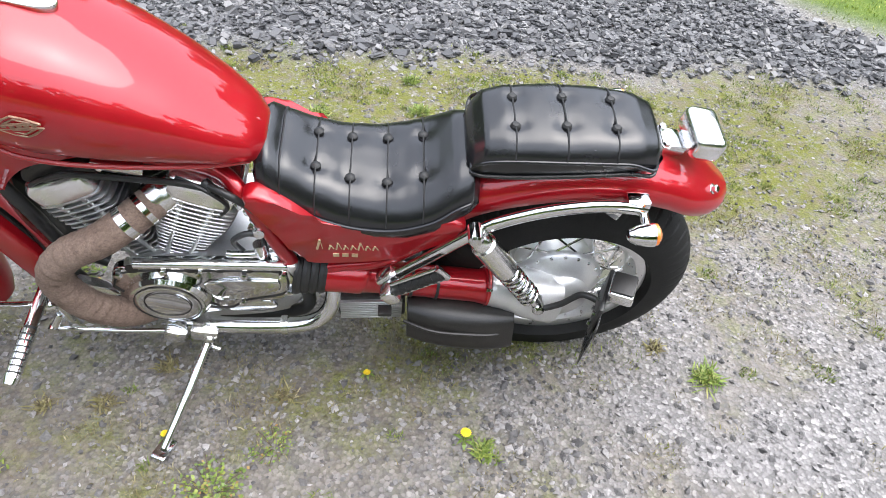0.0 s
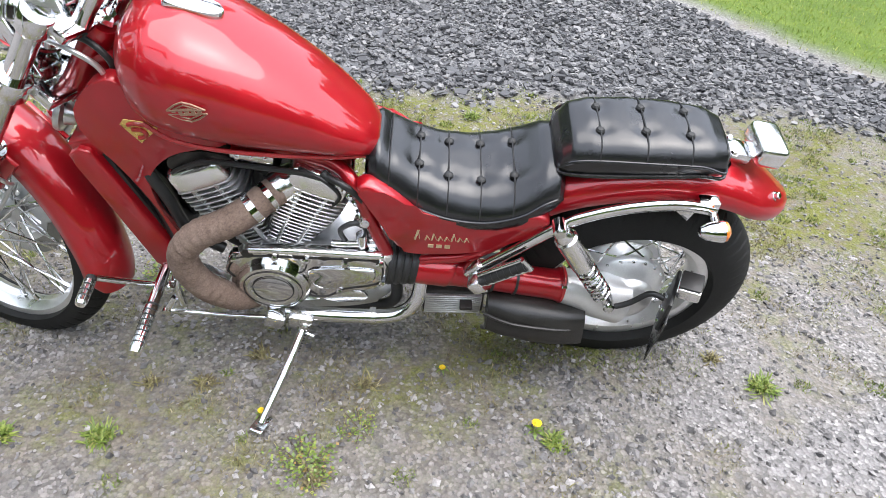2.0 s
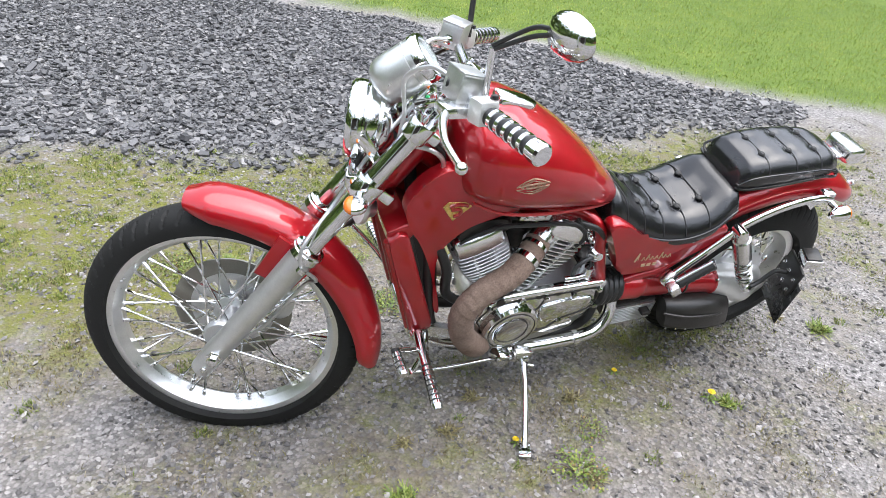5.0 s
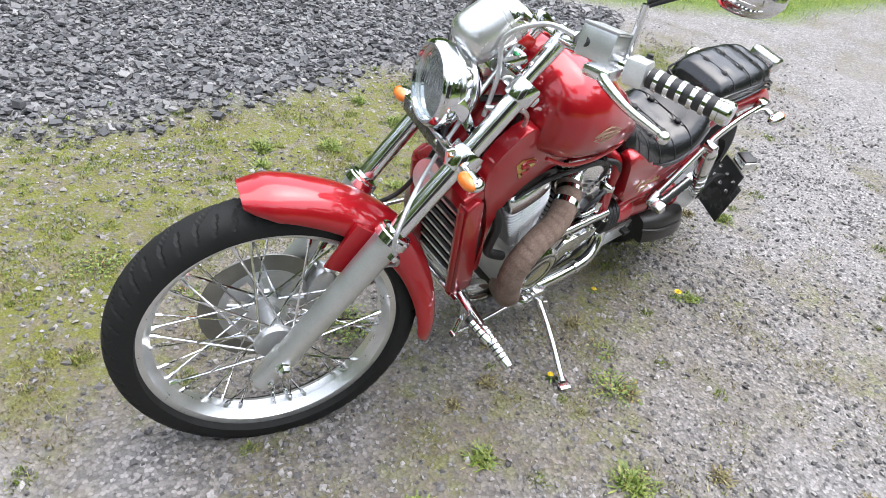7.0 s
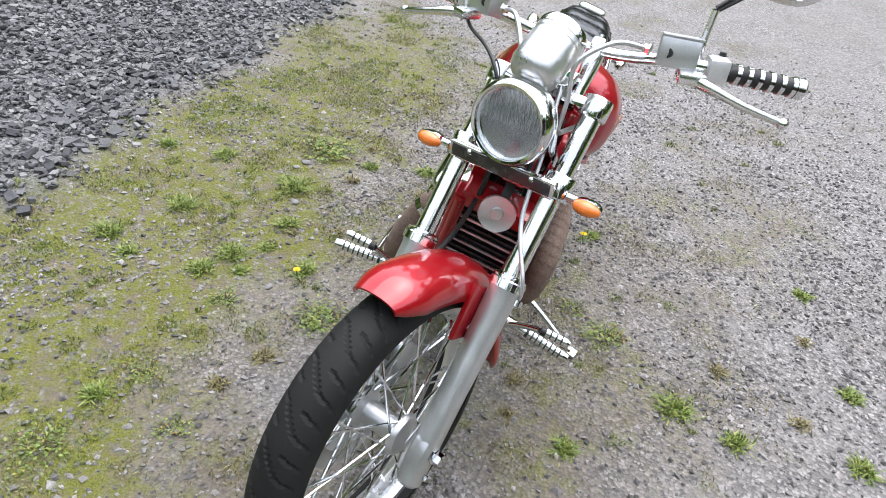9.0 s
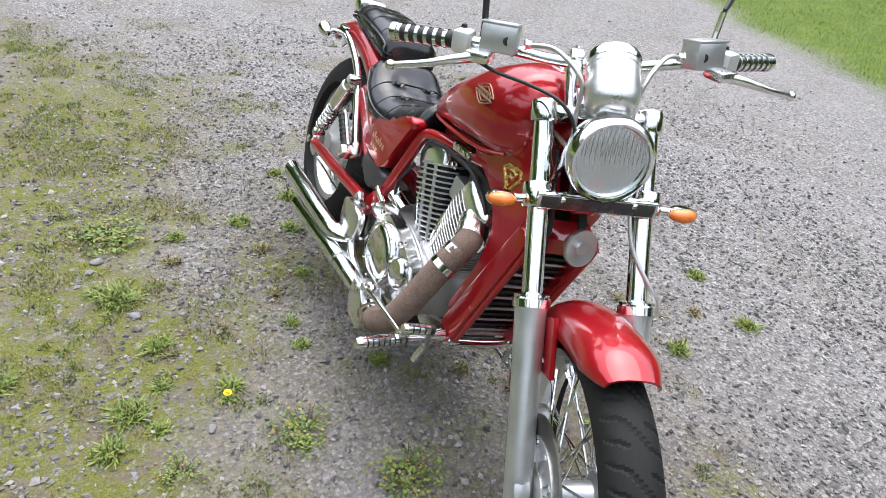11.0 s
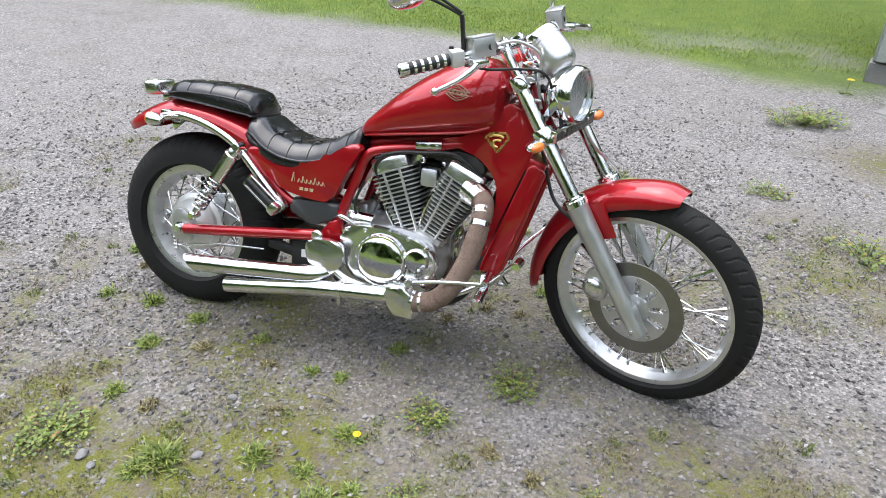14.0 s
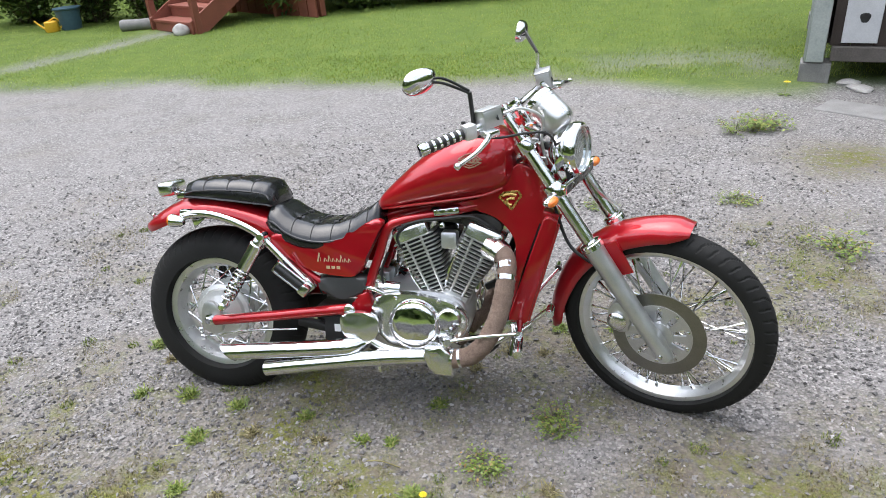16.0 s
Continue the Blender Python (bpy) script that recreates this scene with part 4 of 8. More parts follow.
def instruments():
    c, d = Vector((-1.185, 0, 1.028)), Vector((0.76, -0.08, 0.64)).normalized()
    can = lathe(bmesh.new(), [(0, -0.084), (0.026, -0.082), (0.039, -0.076), (0.047, -0.066), (0.0503, -0.054), (0.0508, -0.03), (0.0508, 0.008), (0.0485, 0.009), (0.0485, 0.012), (0.0508, 0.013), (0.0508, 0.028), (0.045, 0.03), (0, 0.03)], c, d, 44)
    s = part("speedometer", can, RIM_METAL, bike, "chrome speedometer can", TURN)
    part("bezel", lathe(bmesh.new(), [(0.050, 0.022), (0.0518, 0.022), (0.0522, 0.034), (0.048, 0.043), (0.041, 0.043), (0.041, 0.032), (0.045, 0.03)], c, d, 44), CHROME, s)
    part("dial", lathe(bmesh.new(), [(0, 0.0315), (0.041, 0.0315), (0.041, 0.034), (0, 0.034)], c, d, 40), DIAL, s, "pale dial face")
    side = d.cross(Y)
    bm = bmesh.new()
    for i in range(9):
        a = radians(-120 + 30 * i)
        e = Y * math.sin(a) + side * math.cos(a)
        box(bm, c + d * 0.0348 + e * 0.032, (0.003, 0.003, 0.001), None, 0)
    part("dial_marks", bm, BLACK, s, smooth=False)
    g = part("glass", lathe(bmesh.new(), [(0, 0.041), (0.041, 0.041), (0.041, 0.043), (0, 0.043)], c, d, 40), GLASS, s)
    g.visible_shadow = False
    for y in (-0.022, 0.022):
        part("rubber_mount", bolt(bmesh.new(), c - d * 0.05 + Y * y - side * 0.02, -d, 0.008, 0.014), BLACK, s)
    part("key_fob", box(bmesh.new(), (-1.095, 0.030, 0.985), (0.040, 0.016, 0.026), Matrix.Rotation(radians(25), 4, "Y"), 0.006), LENS_RED, s, "red key fob")
    part("lamp_panel", box(bmesh.new(), (-1.150, 0, 0.968), (0.05, 0.09, 0.02), Matrix.Rotation(radians(-20), 4, "Y"), 0.006), CHROME, s)
    for y, mt in ((-0.03, GREEN_LENS), (0, LENS_RED), (0.03, AMBER)):
        part("warning_lens", lathe(bmesh.new(), [(0, 0.0), (0.007, 0), (0.006, 0.004), (0, 0.006)], (-1.146, y, 0.978), (0.34, 0, 0.94), 12), mt, s)


def handlebar():
    for y in (-0.042, 0.042):
        r = part("riser", lathe(bmesh.new(), [(0, 0), (0.017, 0), (0.016, 0.03), (0.018, 0.07), (0.018, 0.114), (0, 0.118)], fork(0.735, y, -0.035), UPFORK, 20), CHROME, bike, "chrome handlebar riser", TURN)
        part("clamp_cap", box(bmesh.new(), fork(0.854, y, -0.038), (0.046, 0.03, 0.026), Matrix.Rotation(RAKE, 4, "Y"), 0.007), CHROME, r)
        for s in (-0.016, 0.016):
            part("clamp_bolt", bolt(bmesh.new(), fork(0.866, y, -0.038 + s), UPFORK, 0.005, 0.006), CHROME, r)
    mid = fork(0.832, 0, -0.04)
    line = [(-0.985, -0.400, 1.012), (-1.045, -0.300, 1.022), (-1.085, -0.215, 1.028), (mid.x - 0.002, -0.10, mid.z + 0.004), (mid.x, -0.04, mid.z), (mid.x, 0.04, mid.z), (mid.x - 0.002, 0.10, mid.z + 0.004), (-1.085, 0.215, 1.028), (-1.045, 0.300, 1.022), (-0.985, 0.400, 1.012)]
    dip = Matrix.Translation(mid + Vector((0, 0, 0.014))) @ Matrix.Rotation(radians(-2.2), 4, "X") @ Matrix.Translation(-mid)
    bar = part("handlebar", tube(bmesh.new(), line, 0.0112, 16, 6), CHROME, bike, "wide chrome handlebar", TURN @ dip)
    for sgn in (-1, 1):
        a, b = Vector((-1.052, 0.288 * sgn, 1.0235)), Vector((-0.984, 0.402 * sgn, 1.012))
        d = (b - a).normalized()
        ln = (b - a).length
        g = part("grip", lathe(bmesh.new(), [(0.012, 0), (0.0165, 0), (0.0165, ln - 0.008), (0.012, ln - 0.008)], a, d, 24), BLACK, bar, "black rubber grip with chrome rings")
        for i in range(6):
            h = 0.010 + i * (ln - 0.03) / 5.0
            part("grip_ring", lathe(bmesh.new(), [(0.016, h), (0.0185, h + 0.001), (0.0185, h + 0.009), (0.016, h + 0.010)], a, d, 24), CHROME, g)
        part("end_cap", lathe(bmesh.new(), [(0.012, ln - 0.010), (0.0195, ln - 0.010), (0.0195, ln + 0.004), (0.016, ln + 0.008), (0, ln + 0.009)], a, d, 24), CHROME, g)
        rot = Matrix.Rotation(radians(-31 * sgn), 4, "Z")
        part("switch_pod", box(bmesh.new(), a - d * 0.022, (0.042, 0.040, 0.046), rot, 0.009), SATIN, bar)
        part("switch_button", bolt(bmesh.new(), a - d * 0.022 + Vector((0.015, 0, 0.023)), (0, 0, 1), 0.006, 0.006), BLACK, bar)
        m = part("master_cylinder", box(bmesh.new(), (-1.094, 0.203 * sgn, 1.044), (0.050, 0.070, 0.052), Matrix.Rotation(radians(-20 * sgn), 4, "Z") @ Matrix.Rotation(radians(10), 4, "Y"), 0.004), BRUSHED, bar, "square aluminium fluid reservoir")
        part("reservoir_lid", box(bmesh.new(), (-1.0890, 0.203 * sgn, 1.0715), (0.052, 0.072, 0.005), Matrix.Rotation(radians(-20 * sgn), 4, "Z") @ Matrix.Rotation(radians(10), 4, "Y"), 0.0015), BRUSHED, m)
        part("sight_glass", lathe(bmesh.new(), [(0, -0.004), (0.009, -0.004), (0.009, 0.0025), (0.0075, 0.003), (0, 0.002)], (-1.1206, 0.1933 * sgn, 1.0457), (-0.925, -0.337 * sgn, 0.174), 18), BLACK, m)
        part("lever_pivot", box(bmesh.new(), (-1.112, 0.242 * sgn, 1.014), (0.05, 0.05, 0.022), Matrix.Rotation(radians(-25 * sgn), 4, "Z"), 0.007), POLISHED, bar)
        lev = tube(bmesh.new(), [(-1.115, 0.235 * sgn, 1.014), (-1.128, 0.285 * sgn, 1.008), (-1.125, 0.345 * sgn, 0.994), (-1.104, 0.402 * sgn, 0.980)], [0.012, 0.010, 0.0075, 0.007], 12, 8, 0.8)
        lev = part("lever", lev, POLISHED, bar, "curved aluminium hand lever")
        part("lever_ball", lathe(bmesh.new(), [(0.0105 * math.sin(math.pi * i / 10), -0.0105 * math.cos(math.pi * i / 10)) for i in range(11)], (-1.100, 0.410 * sgn, 0.978), (0, 0, 1), 16), POLISHED, lev)
        hose = [(-1.110, 0.152 * sgn, 1.040), (-1.150, 0.105 * sgn, 1.045), (-1.195, 0.060 * sgn, 1.005), (-1.190, 0.055 * sgn, 0.93), (-1.20, 0.05 * sgn, 0.85)]
        part("hydraulic_hose", tube(bmesh.new(), hose, 0.0048, 10), CAST, bar, "grey braided hose")
        if sgn > 0:
            part("throttle_cable", tube(bmesh.new(), [(-1.085, 0.262, 1.008), (-1.130, 0.215, 0.992), (-1.180, 0.150, 0.985), (-1.222, 0.100, 0.972), (-1.238, 0.070, 0.935), (-1.232, 0.055, 0.880)], 0.0038, 10), BLACK, bar)
        part("banjo_bolt", bolt(bmesh.new(), (-1.110, 0.158 * sgn, 1.040), (0, -sgn, 0), 0.009, 0.012), CHROME, bar)
        # mirror on its cranked stalk
        base = Vector((-1.060, 0.232 * sgn, 1.036))
        up = 0.046 if sgn > 0 else 0.036
        s1, s2, hd = base + Vector((0, 0.004 * sgn, 0.058 + up * 0.8)), base + Vector((0.052, 0.050 * sgn, 0.092 + up)), base + Vector((0.100, 0.098 * sgn, 0.102 + up))
        st = part("mirror_stalk", tube(bmesh.new(), [base, base + Vector((0, 0, 0.03)), s1], 0.0065, 12), BLACK if sgn > 0 else CHROME, bar, "slim bent mirror stalk")
        for off in (-0.007, 0.007):
            part("stalk_fork", tube(bmesh.new(), [s1 + Vector((0, 0, off * 0.5)), s2 + Vector((0, 0, off)), hd + Vector((-0.02, -0.01 * sgn, off * 0.5))], 0.004, 10), BLACK, st)
        n = Vector((0.88, -0.28 * sgn, 0.22)).normalized()
        u = n.cross(Vector((0, 0, 1))).normalized()
        w = u.cross(n)
        outline = rounded([(-0.055, -0.008), (-0.035, -0.032), (0.02, -0.034), (0.055, -0.012), (0.05, 0.022), (0.0, 0.034), (-0.04, 0.026)], 4)
        back = []
        for k, h in ((1.0, 0.010), (1.02, 0.0), (0.9, -0.012), (0.6, -0.022), (0.1, -0.026)):
            back.append([hd + u * p[0] * k + w * p[1] * k + n * h for p in outline])
        hood = part("mirror_shell", loft(bmesh.new(), back), CHROME, st, "chrome teardrop mirror shell")
        part("mirror_glass", loft(bmesh.new(), [[hd + u * p[0] * k + w * p[1] * k + n * h for p in outline] for k, h in ((0.96, 0.009), (0.96, 0.0115), (0.9, 0.012))]), MIRROR, hood)


def indicators():
    for sgn in (-1, 1):
        c = Vector((-1.262, 0.135 * sgn, 0.800))
        st = part("front_indicator", tube(bmesh.new(), [c, c + Y * 0.022 * sgn], 0.009, 14), CHROME, bike, "chrome indicator with amber lens", TURN)
        ax = Y * sgn
        # chrome shell behind, amber glass facing ahead, both drawn out sideways
        mid = c + Y * 0.043 * sgn + Vector((-0.004, 0, 0))
        def egg(rows):
            out = []
            for k, h in rows:
                out.append([mid + Vector((-h, math.cos(a) * 0.0270 * k + (0.006 * sgn * (math.cos(a) * sgn > 0) * k), math.sin(a) * 0.0150 * k)) for a in np.linspace(0, math.tau, 28, endpoint=False)])
            return loft(bmesh.new(), out)
        part("indicator_body", egg(((0.05, -0.024), (0.55, -0.021), (0.85, -0.013), (1.0, -0.002), (1.0, 0.006), (0.9, 0.007))), CHROME, st)
        part("indicator_lens", egg(((0.95, 0.004), (0.94, 0.010), (0.78, 0.017), (0.45, 0.022), (0.05, 0.024))), AMBER, st, "amber teardrop lens")
    h = part("horn", lathe(bmesh.new(), [(0, -0.03), (0.02, -0.03), (0.025, -0.01), (0.038, -0.006), (0.040, 0.0), (0.038, 0.006), (0.03, 0.004), (0.014, 0.002), (0.012, 0.008), (0, 0.009)], (-1.262, 0, 0.700), (-0.92, 0, 0.25), 32), BRUSHED, bike, "round grey metal horn")
    part("horn_bracket", box(bmesh.new(), (-1.24, 0, 0.735), (0.006, 0.02, 0.07), Matrix.Rotation(RAKE, 4, "Y"), 0.001), BLACK, h)


front_wheel()
rear_wheel()
front_fender()
front_fork()
headlight()
instruments()
handlebar()
indicators()

# ---- bodywork ----
def lerp_at(x, table):
    xs = [r[0] for r in table]
    return [float(np.interp(x, xs, [r[k] for r in table])) for k in range(1, len(table[0]))]


def tank():
    #        x      top    bottom  half   widest
    rows = ((-1.088, 0.905, 0.835, 0.045, 0.870), (-1.080, 0.935, 0.800, 0.090, 0.870), (-1.060, 0.958, 0.775, 0.122, 0.865), (-1.020, 0.975, 0.757, 0.146, 0.860), (-0.960, 0.972, 0.745, 0.155, 0.850),
            (-0.890, 0.942, 0.733, 0.150, 0.832), (-0.820, 0.900, 0.722, 0.138, 0.808), (-0.750, 0.850, 0.710, 0.120, 0.780), (-0.690, 0.797, 0.699, 0.100, 0.748), (-0.645, 0.755, 0.691, 0.076, 0.722), (-0.622, 0.727, 0.690, 0.045, 0.708))
    ys = np.linspace(0, 1, 41)
    xs = np.interp(ys, np.linspace(0, 1, len(rows)), [r[0] for r in rows])
    secs = []
    t = sorted(rows)
    for x in xs:
        top, low, half, wide = lerp_at(x, t)
        sec = []
        for k in range(40):
            a = k / 40 * math.tau
            c, s = math.cos(a), math.sin(a)
            y = half * math.copysign(abs(c) ** 0.80, c)
            z = wide + (top - wide) * max(s, 0) ** 0.92 if s >= 0 else wide - (wide - low) * abs(s) ** 0.62
            sec.append((x, y, z))
        secs.append(sec)
    bm = loft(bmesh.new(), secs)
    for _ in range(2):
        bmesh.ops.smooth_vert(bm, verts=bm.verts[:], factor=0.4, use_axis_x=True, use_axis_y=True, use_axis_z=True)
    tk = part("fuel_tank", bm, RED, bike, "glossy red teardrop fuel tank", angle=75)
    # welded seam along the lower edge
    for sgn in (-1, 1):
        pts = []
        for x in (-1.05, -1.0, -0.93, -0.85, -0.77, -0.70, -0.65):
            top, low, half, wide = lerp_at(x, t)
            pts.append((x, sgn * half * 0.86, low + 0.012))
        part("seam", tube(bmesh.new(), pts, 0.0045, 8, 5), DARK_RED, tk)
        # winged badge in faded gold
        c = Vector((-0.946, -0.1545, 0.856)) if sgn < 0 else Vector((-0.956, 0.1535, 0.872))
        bm = bmesh.new()
        for z0, z1, w0, w1 in ((0.004, 0.022, 0.036, 0.004), (-0.004, -0.022, 0.036, 0.004)):
            prof = [(-w0, z0), (w0, z0), (w1 + 0.012, z1 * 0.75), (0, z1), (-w1 - 0.012, z1 * 0.75)]
            inner = [(-w0 * 0.62, z0 * 1.6), (w0 * 0.62, z0 * 1.6), (0, z1 * 0.72)]
            for i in range(len(prof)):
                j = (i + 1) % len(prof)
                p0, p1 = prof[i], prof[j]
                tube(bm, [(p0[0], 0, p0[1]), (p1[0], 0, p1[1])], 0.0018, 6, smooth_line=False)
            for i in range(3):
                p0, p1 = inner[i], inner[(i + 1) % 3]
                tube(bm, [(p0[0], 0, p0[1]), (p1[0], 0, p1[1])], 0.0014, 6, smooth_line=False)
        for w in (-0.024, -0.012, 0.0, 0.012, 0.024):
            box(bm, (w, 0, 0), (0.007, 0.002, 0.006), None, 0)
        part("tank_badge", bm, FADED_BADGE, tk, "faded gold winged outline badge", Matrix.Translation(c) @ Matrix.Rotation(radians(4 if sgn < 0 else 9), 4, "X") @ Matrix.Rotation(radians(-6 if sgn < 0 else 3), 4, "Z") @ Matrix.Rotation(radians(-12 if sgn < 0 else -2), 4, "Y"))
    # filler flap
    flap = rounded([(-0.058, -0.030), (0.030, -0.026), (0.056, 0.0), (0.030, 0.026), (-0.058, 0.030), (-0.066, 0.0)], 5)
    secs = [[(p[0] * k, p[1] * k, h) for p in flap] for k, h in ((0.82, -0.012), (0.82, 0.003), (0.79, 0.006), (0.42, 0.008), (0.05, 0.009))]
    part("filler_flap", loft(bmesh.new(), secs), CHROME, tk, "chrome filler cap flap", Matrix.Translation((-0.945, 0, 0.9645)) @ Matrix.Rotation(radians(15), 4, "Y"))


BUTTONS = ((-0.540, 0.043), (-0.478, 0.052), (-0.410, 0.056), (-0.343, 0.052))


def rider_seat():
    #       x      mid z   edge z  half   base z
    rows = ((-0.650, 0.690, 0.680, 0.056, 0.662), (-0.642, 0.716, 0.705, 0.080, 0.658), (-0.624, 0.724, 0.704, 0.091, 0.642), (-0.600, 0.708, 0.688, 0.097, 0.620), (-0.560, 0.684, 0.662, 0.105, 0.598), (-0.500, 0.660, 0.640, 0.114, 0.580),
            (-0.430, 0.650, 0.634, 0.122, 0.572), (-0.370, 0.658, 0.646, 0.126, 0.578), (-0.320, 0.680, 0.668, 0.122, 0.594), (-0.285, 0.706, 0.692, 0.112, 0.614), (-0.256, 0.714, 0.702, 0.102, 0.632), (-0.242, 0.692, 0.686, 0.092, 0.645))
    rows = [(x, mid, edge, half + 0.011, base) for x, mid, edge, half, base in rows]
    t = sorted(rows)
    secs = []
    n = 44
    for i in range(n + 1):
        x = float(np.interp(i / n, np.linspace(0, 1, len(t)), [r[0] for r in t]))
        mid, edge, half, base = lerp_at(x, t)
        pleat = 0.0
        for px in (-0.600, -0.540, -0.478, -0.410, -0.343):
            pleat -= 0.0045 * math.exp(-((x - px) / 0.0075) ** 2)
        sec = []
        for k in range(25):
            v = k / 24 * 2 - 1
            dish = mid + (edge - mid) * 0 + 0.010 * v * v
            z = dish + pleat * (1 - v ** 4)
            for bx, half_gap in BUTTONS:
                for by in (-half_gap, half_gap):
                    z -= 0.011 * math.exp(-((x - bx) / 0.016) ** 2 - ((v * half - by) / 0.016) ** 2)
            fall = abs(v) ** 4
            z = z * (1 - fall) + (edge - 0.036) * fall
            sec.append((x, half * v, z))
        sec += [(x, half * 1.0, base + 0.010), (x, half * 0.97, base), (x, 0, base), (x, -half * 0.97, base), (x, -half * 1.0, base + 0.010)]
        secs.append(sec)
    seat = part("rider_seat", loft(bmesh.new(), secs), LEATHER, bike, "black leather button-tufted solo seat", angle=80)
    for bx, half_gap in BUTTONS:
        mid, edge, half, base = lerp_at(bx, t)
        for by in (-half_gap, half_gap):
            part("seat_button", lathe(bmesh.new(), [(0, -0.004), (0.0095, -0.003), (0.0095, 0.002), (0.006, 0.0055), (0, 0.0065)], (bx, by, mid - 0.006), (0, 0, 1), 14), SEAM, seat)
    for px in (-0.600, -0.540, -0.478, -0.410, -0.343):
        mid, edge, half, base = lerp_at(px, t)
        part("pleat_seam", tube(bmesh.new(), [(px, v * half, (mid + 0.010 * v * v) * (1 - abs(v) ** 4) + (edge - 0.036) * abs(v) ** 4 - 0.003 * (1 - v ** 4) + 0.0008) for v in np.linspace(-0.99, 0.99, 21)], 0.0016, 6, 2), SEAM, seat)
    for sgn in (-1, 1):
        pts = []
        for x in (-0.640, -0.615, -0.56, -0.48, -0.40, -0.33, -0.285, -0.258):
            mid, edge, half, base = lerp_at(x, t)
            pts.append((x, sgn * (half + 0.001), edge - 0.038))
        part("piping", tube(bmesh.new(), pts, 0.0035, 8, 6), LEATHER, seat)


def pillion_seat():
    rows = ((-0.270, 0.732, 0.062, 0.703), (-0.262, 0.756, 0.078, 0.705), (-0.244, 0.780, 0.087, 0.708), (-0.205, 0.791, 0.092, 0.712), (-0.12, 0.797, 0.096, 0.722), (-0.03, 0.797, 0.094, 0.729), (0.035, 0.792, 0.088, 0.732), (0.068, 0.780, 0.078, 0.731), (0.084, 0.757, 0.058, 0.735))
    t = sorted(rows)
    secs = []
    n = 40
    for i in range(n + 1):
        x = float(np.interp(i / n, np.linspace(0, 1, len(t)), [r[0] for r in t]))
        mid, half, base = lerp_at(x, t)
        sec = []
        for k in range(25):
            v = k / 24 * 2 - 1
            z = mid
            for px in (-0.192, -0.102, -0.012):
                z -= 0.0045 * math.exp(-((x - px) / 0.0075) ** 2) * (1 - v ** 4)
                for by in (-0.036, 0.036):
                    z -= 0.008 * math.exp(-((x - px) / 0.014) ** 2 - ((v * half - by) / 0.014) ** 2)
            fall = abs(v) ** 5
            z = z * (1 - fall) + (mid - 0.034) * fall
            sec.append((x, half * v, z))
        sec += [(x, half * 1.01, base + 0.008), (x, half * 0.97, base), (x, 0, base), (x, -half * 0.97, base), (x, -half * 1.01, base + 0.008)]
        secs.append(sec)
    seat = part("pillion_seat", loft(bmesh.new(), secs), LEATHER, bike, "black leather button-tufted pillion pad", angle=80)
    for px in (-0.192, -0.102, -0.012):
        mid, half, base = lerp_at(px, t)
        part("pleat_seam", tube(bmesh.new(), [(px, v * half, mid * (1 - abs(v) ** 5) + (mid - 0.034) * abs(v) ** 5 - 0.0035 * (1 - v ** 4) + 0.0008) for v in np.linspace(-0.99, 0.99, 21)], 0.0016, 6, 2), SEAM, seat)
        for by in (-0.036, 0.036):
            part("seat_button", lathe(bmesh.new(), [(0, -0.004), (0.009, -0.003), (0.009, 0.002), (0.006, 0.0055), (0, 0.0065)], (px, by, mid - 0.006), (0, 0, 1), 14), SEAM, seat)
    loop = []
    for sgn in (-1, 1):
        xs = (-0.262, -0.24, -0.19, -0.10, 0.01, 0.068)
        pts = [(x, sgn * (lerp_at(x, t)[1] + 0.001), lerp_at(x, t)[0] - 0.036) for x in (xs if sgn < 0 else xs[::-1])]
        loop += pts
    loop.append(loop[0])
    part("piping", tube(bmesh.new(), loop, 0.0035, 8, 6), LEATHER, seat)
    low = [(p[0], p[1] * 1.01, lerp_at(p[0], t)[2] + 0.004) for p in loop]
    part("lower_piping", tube(bmesh.new(), low, 0.004, 8, 6), LEATHER, seat)


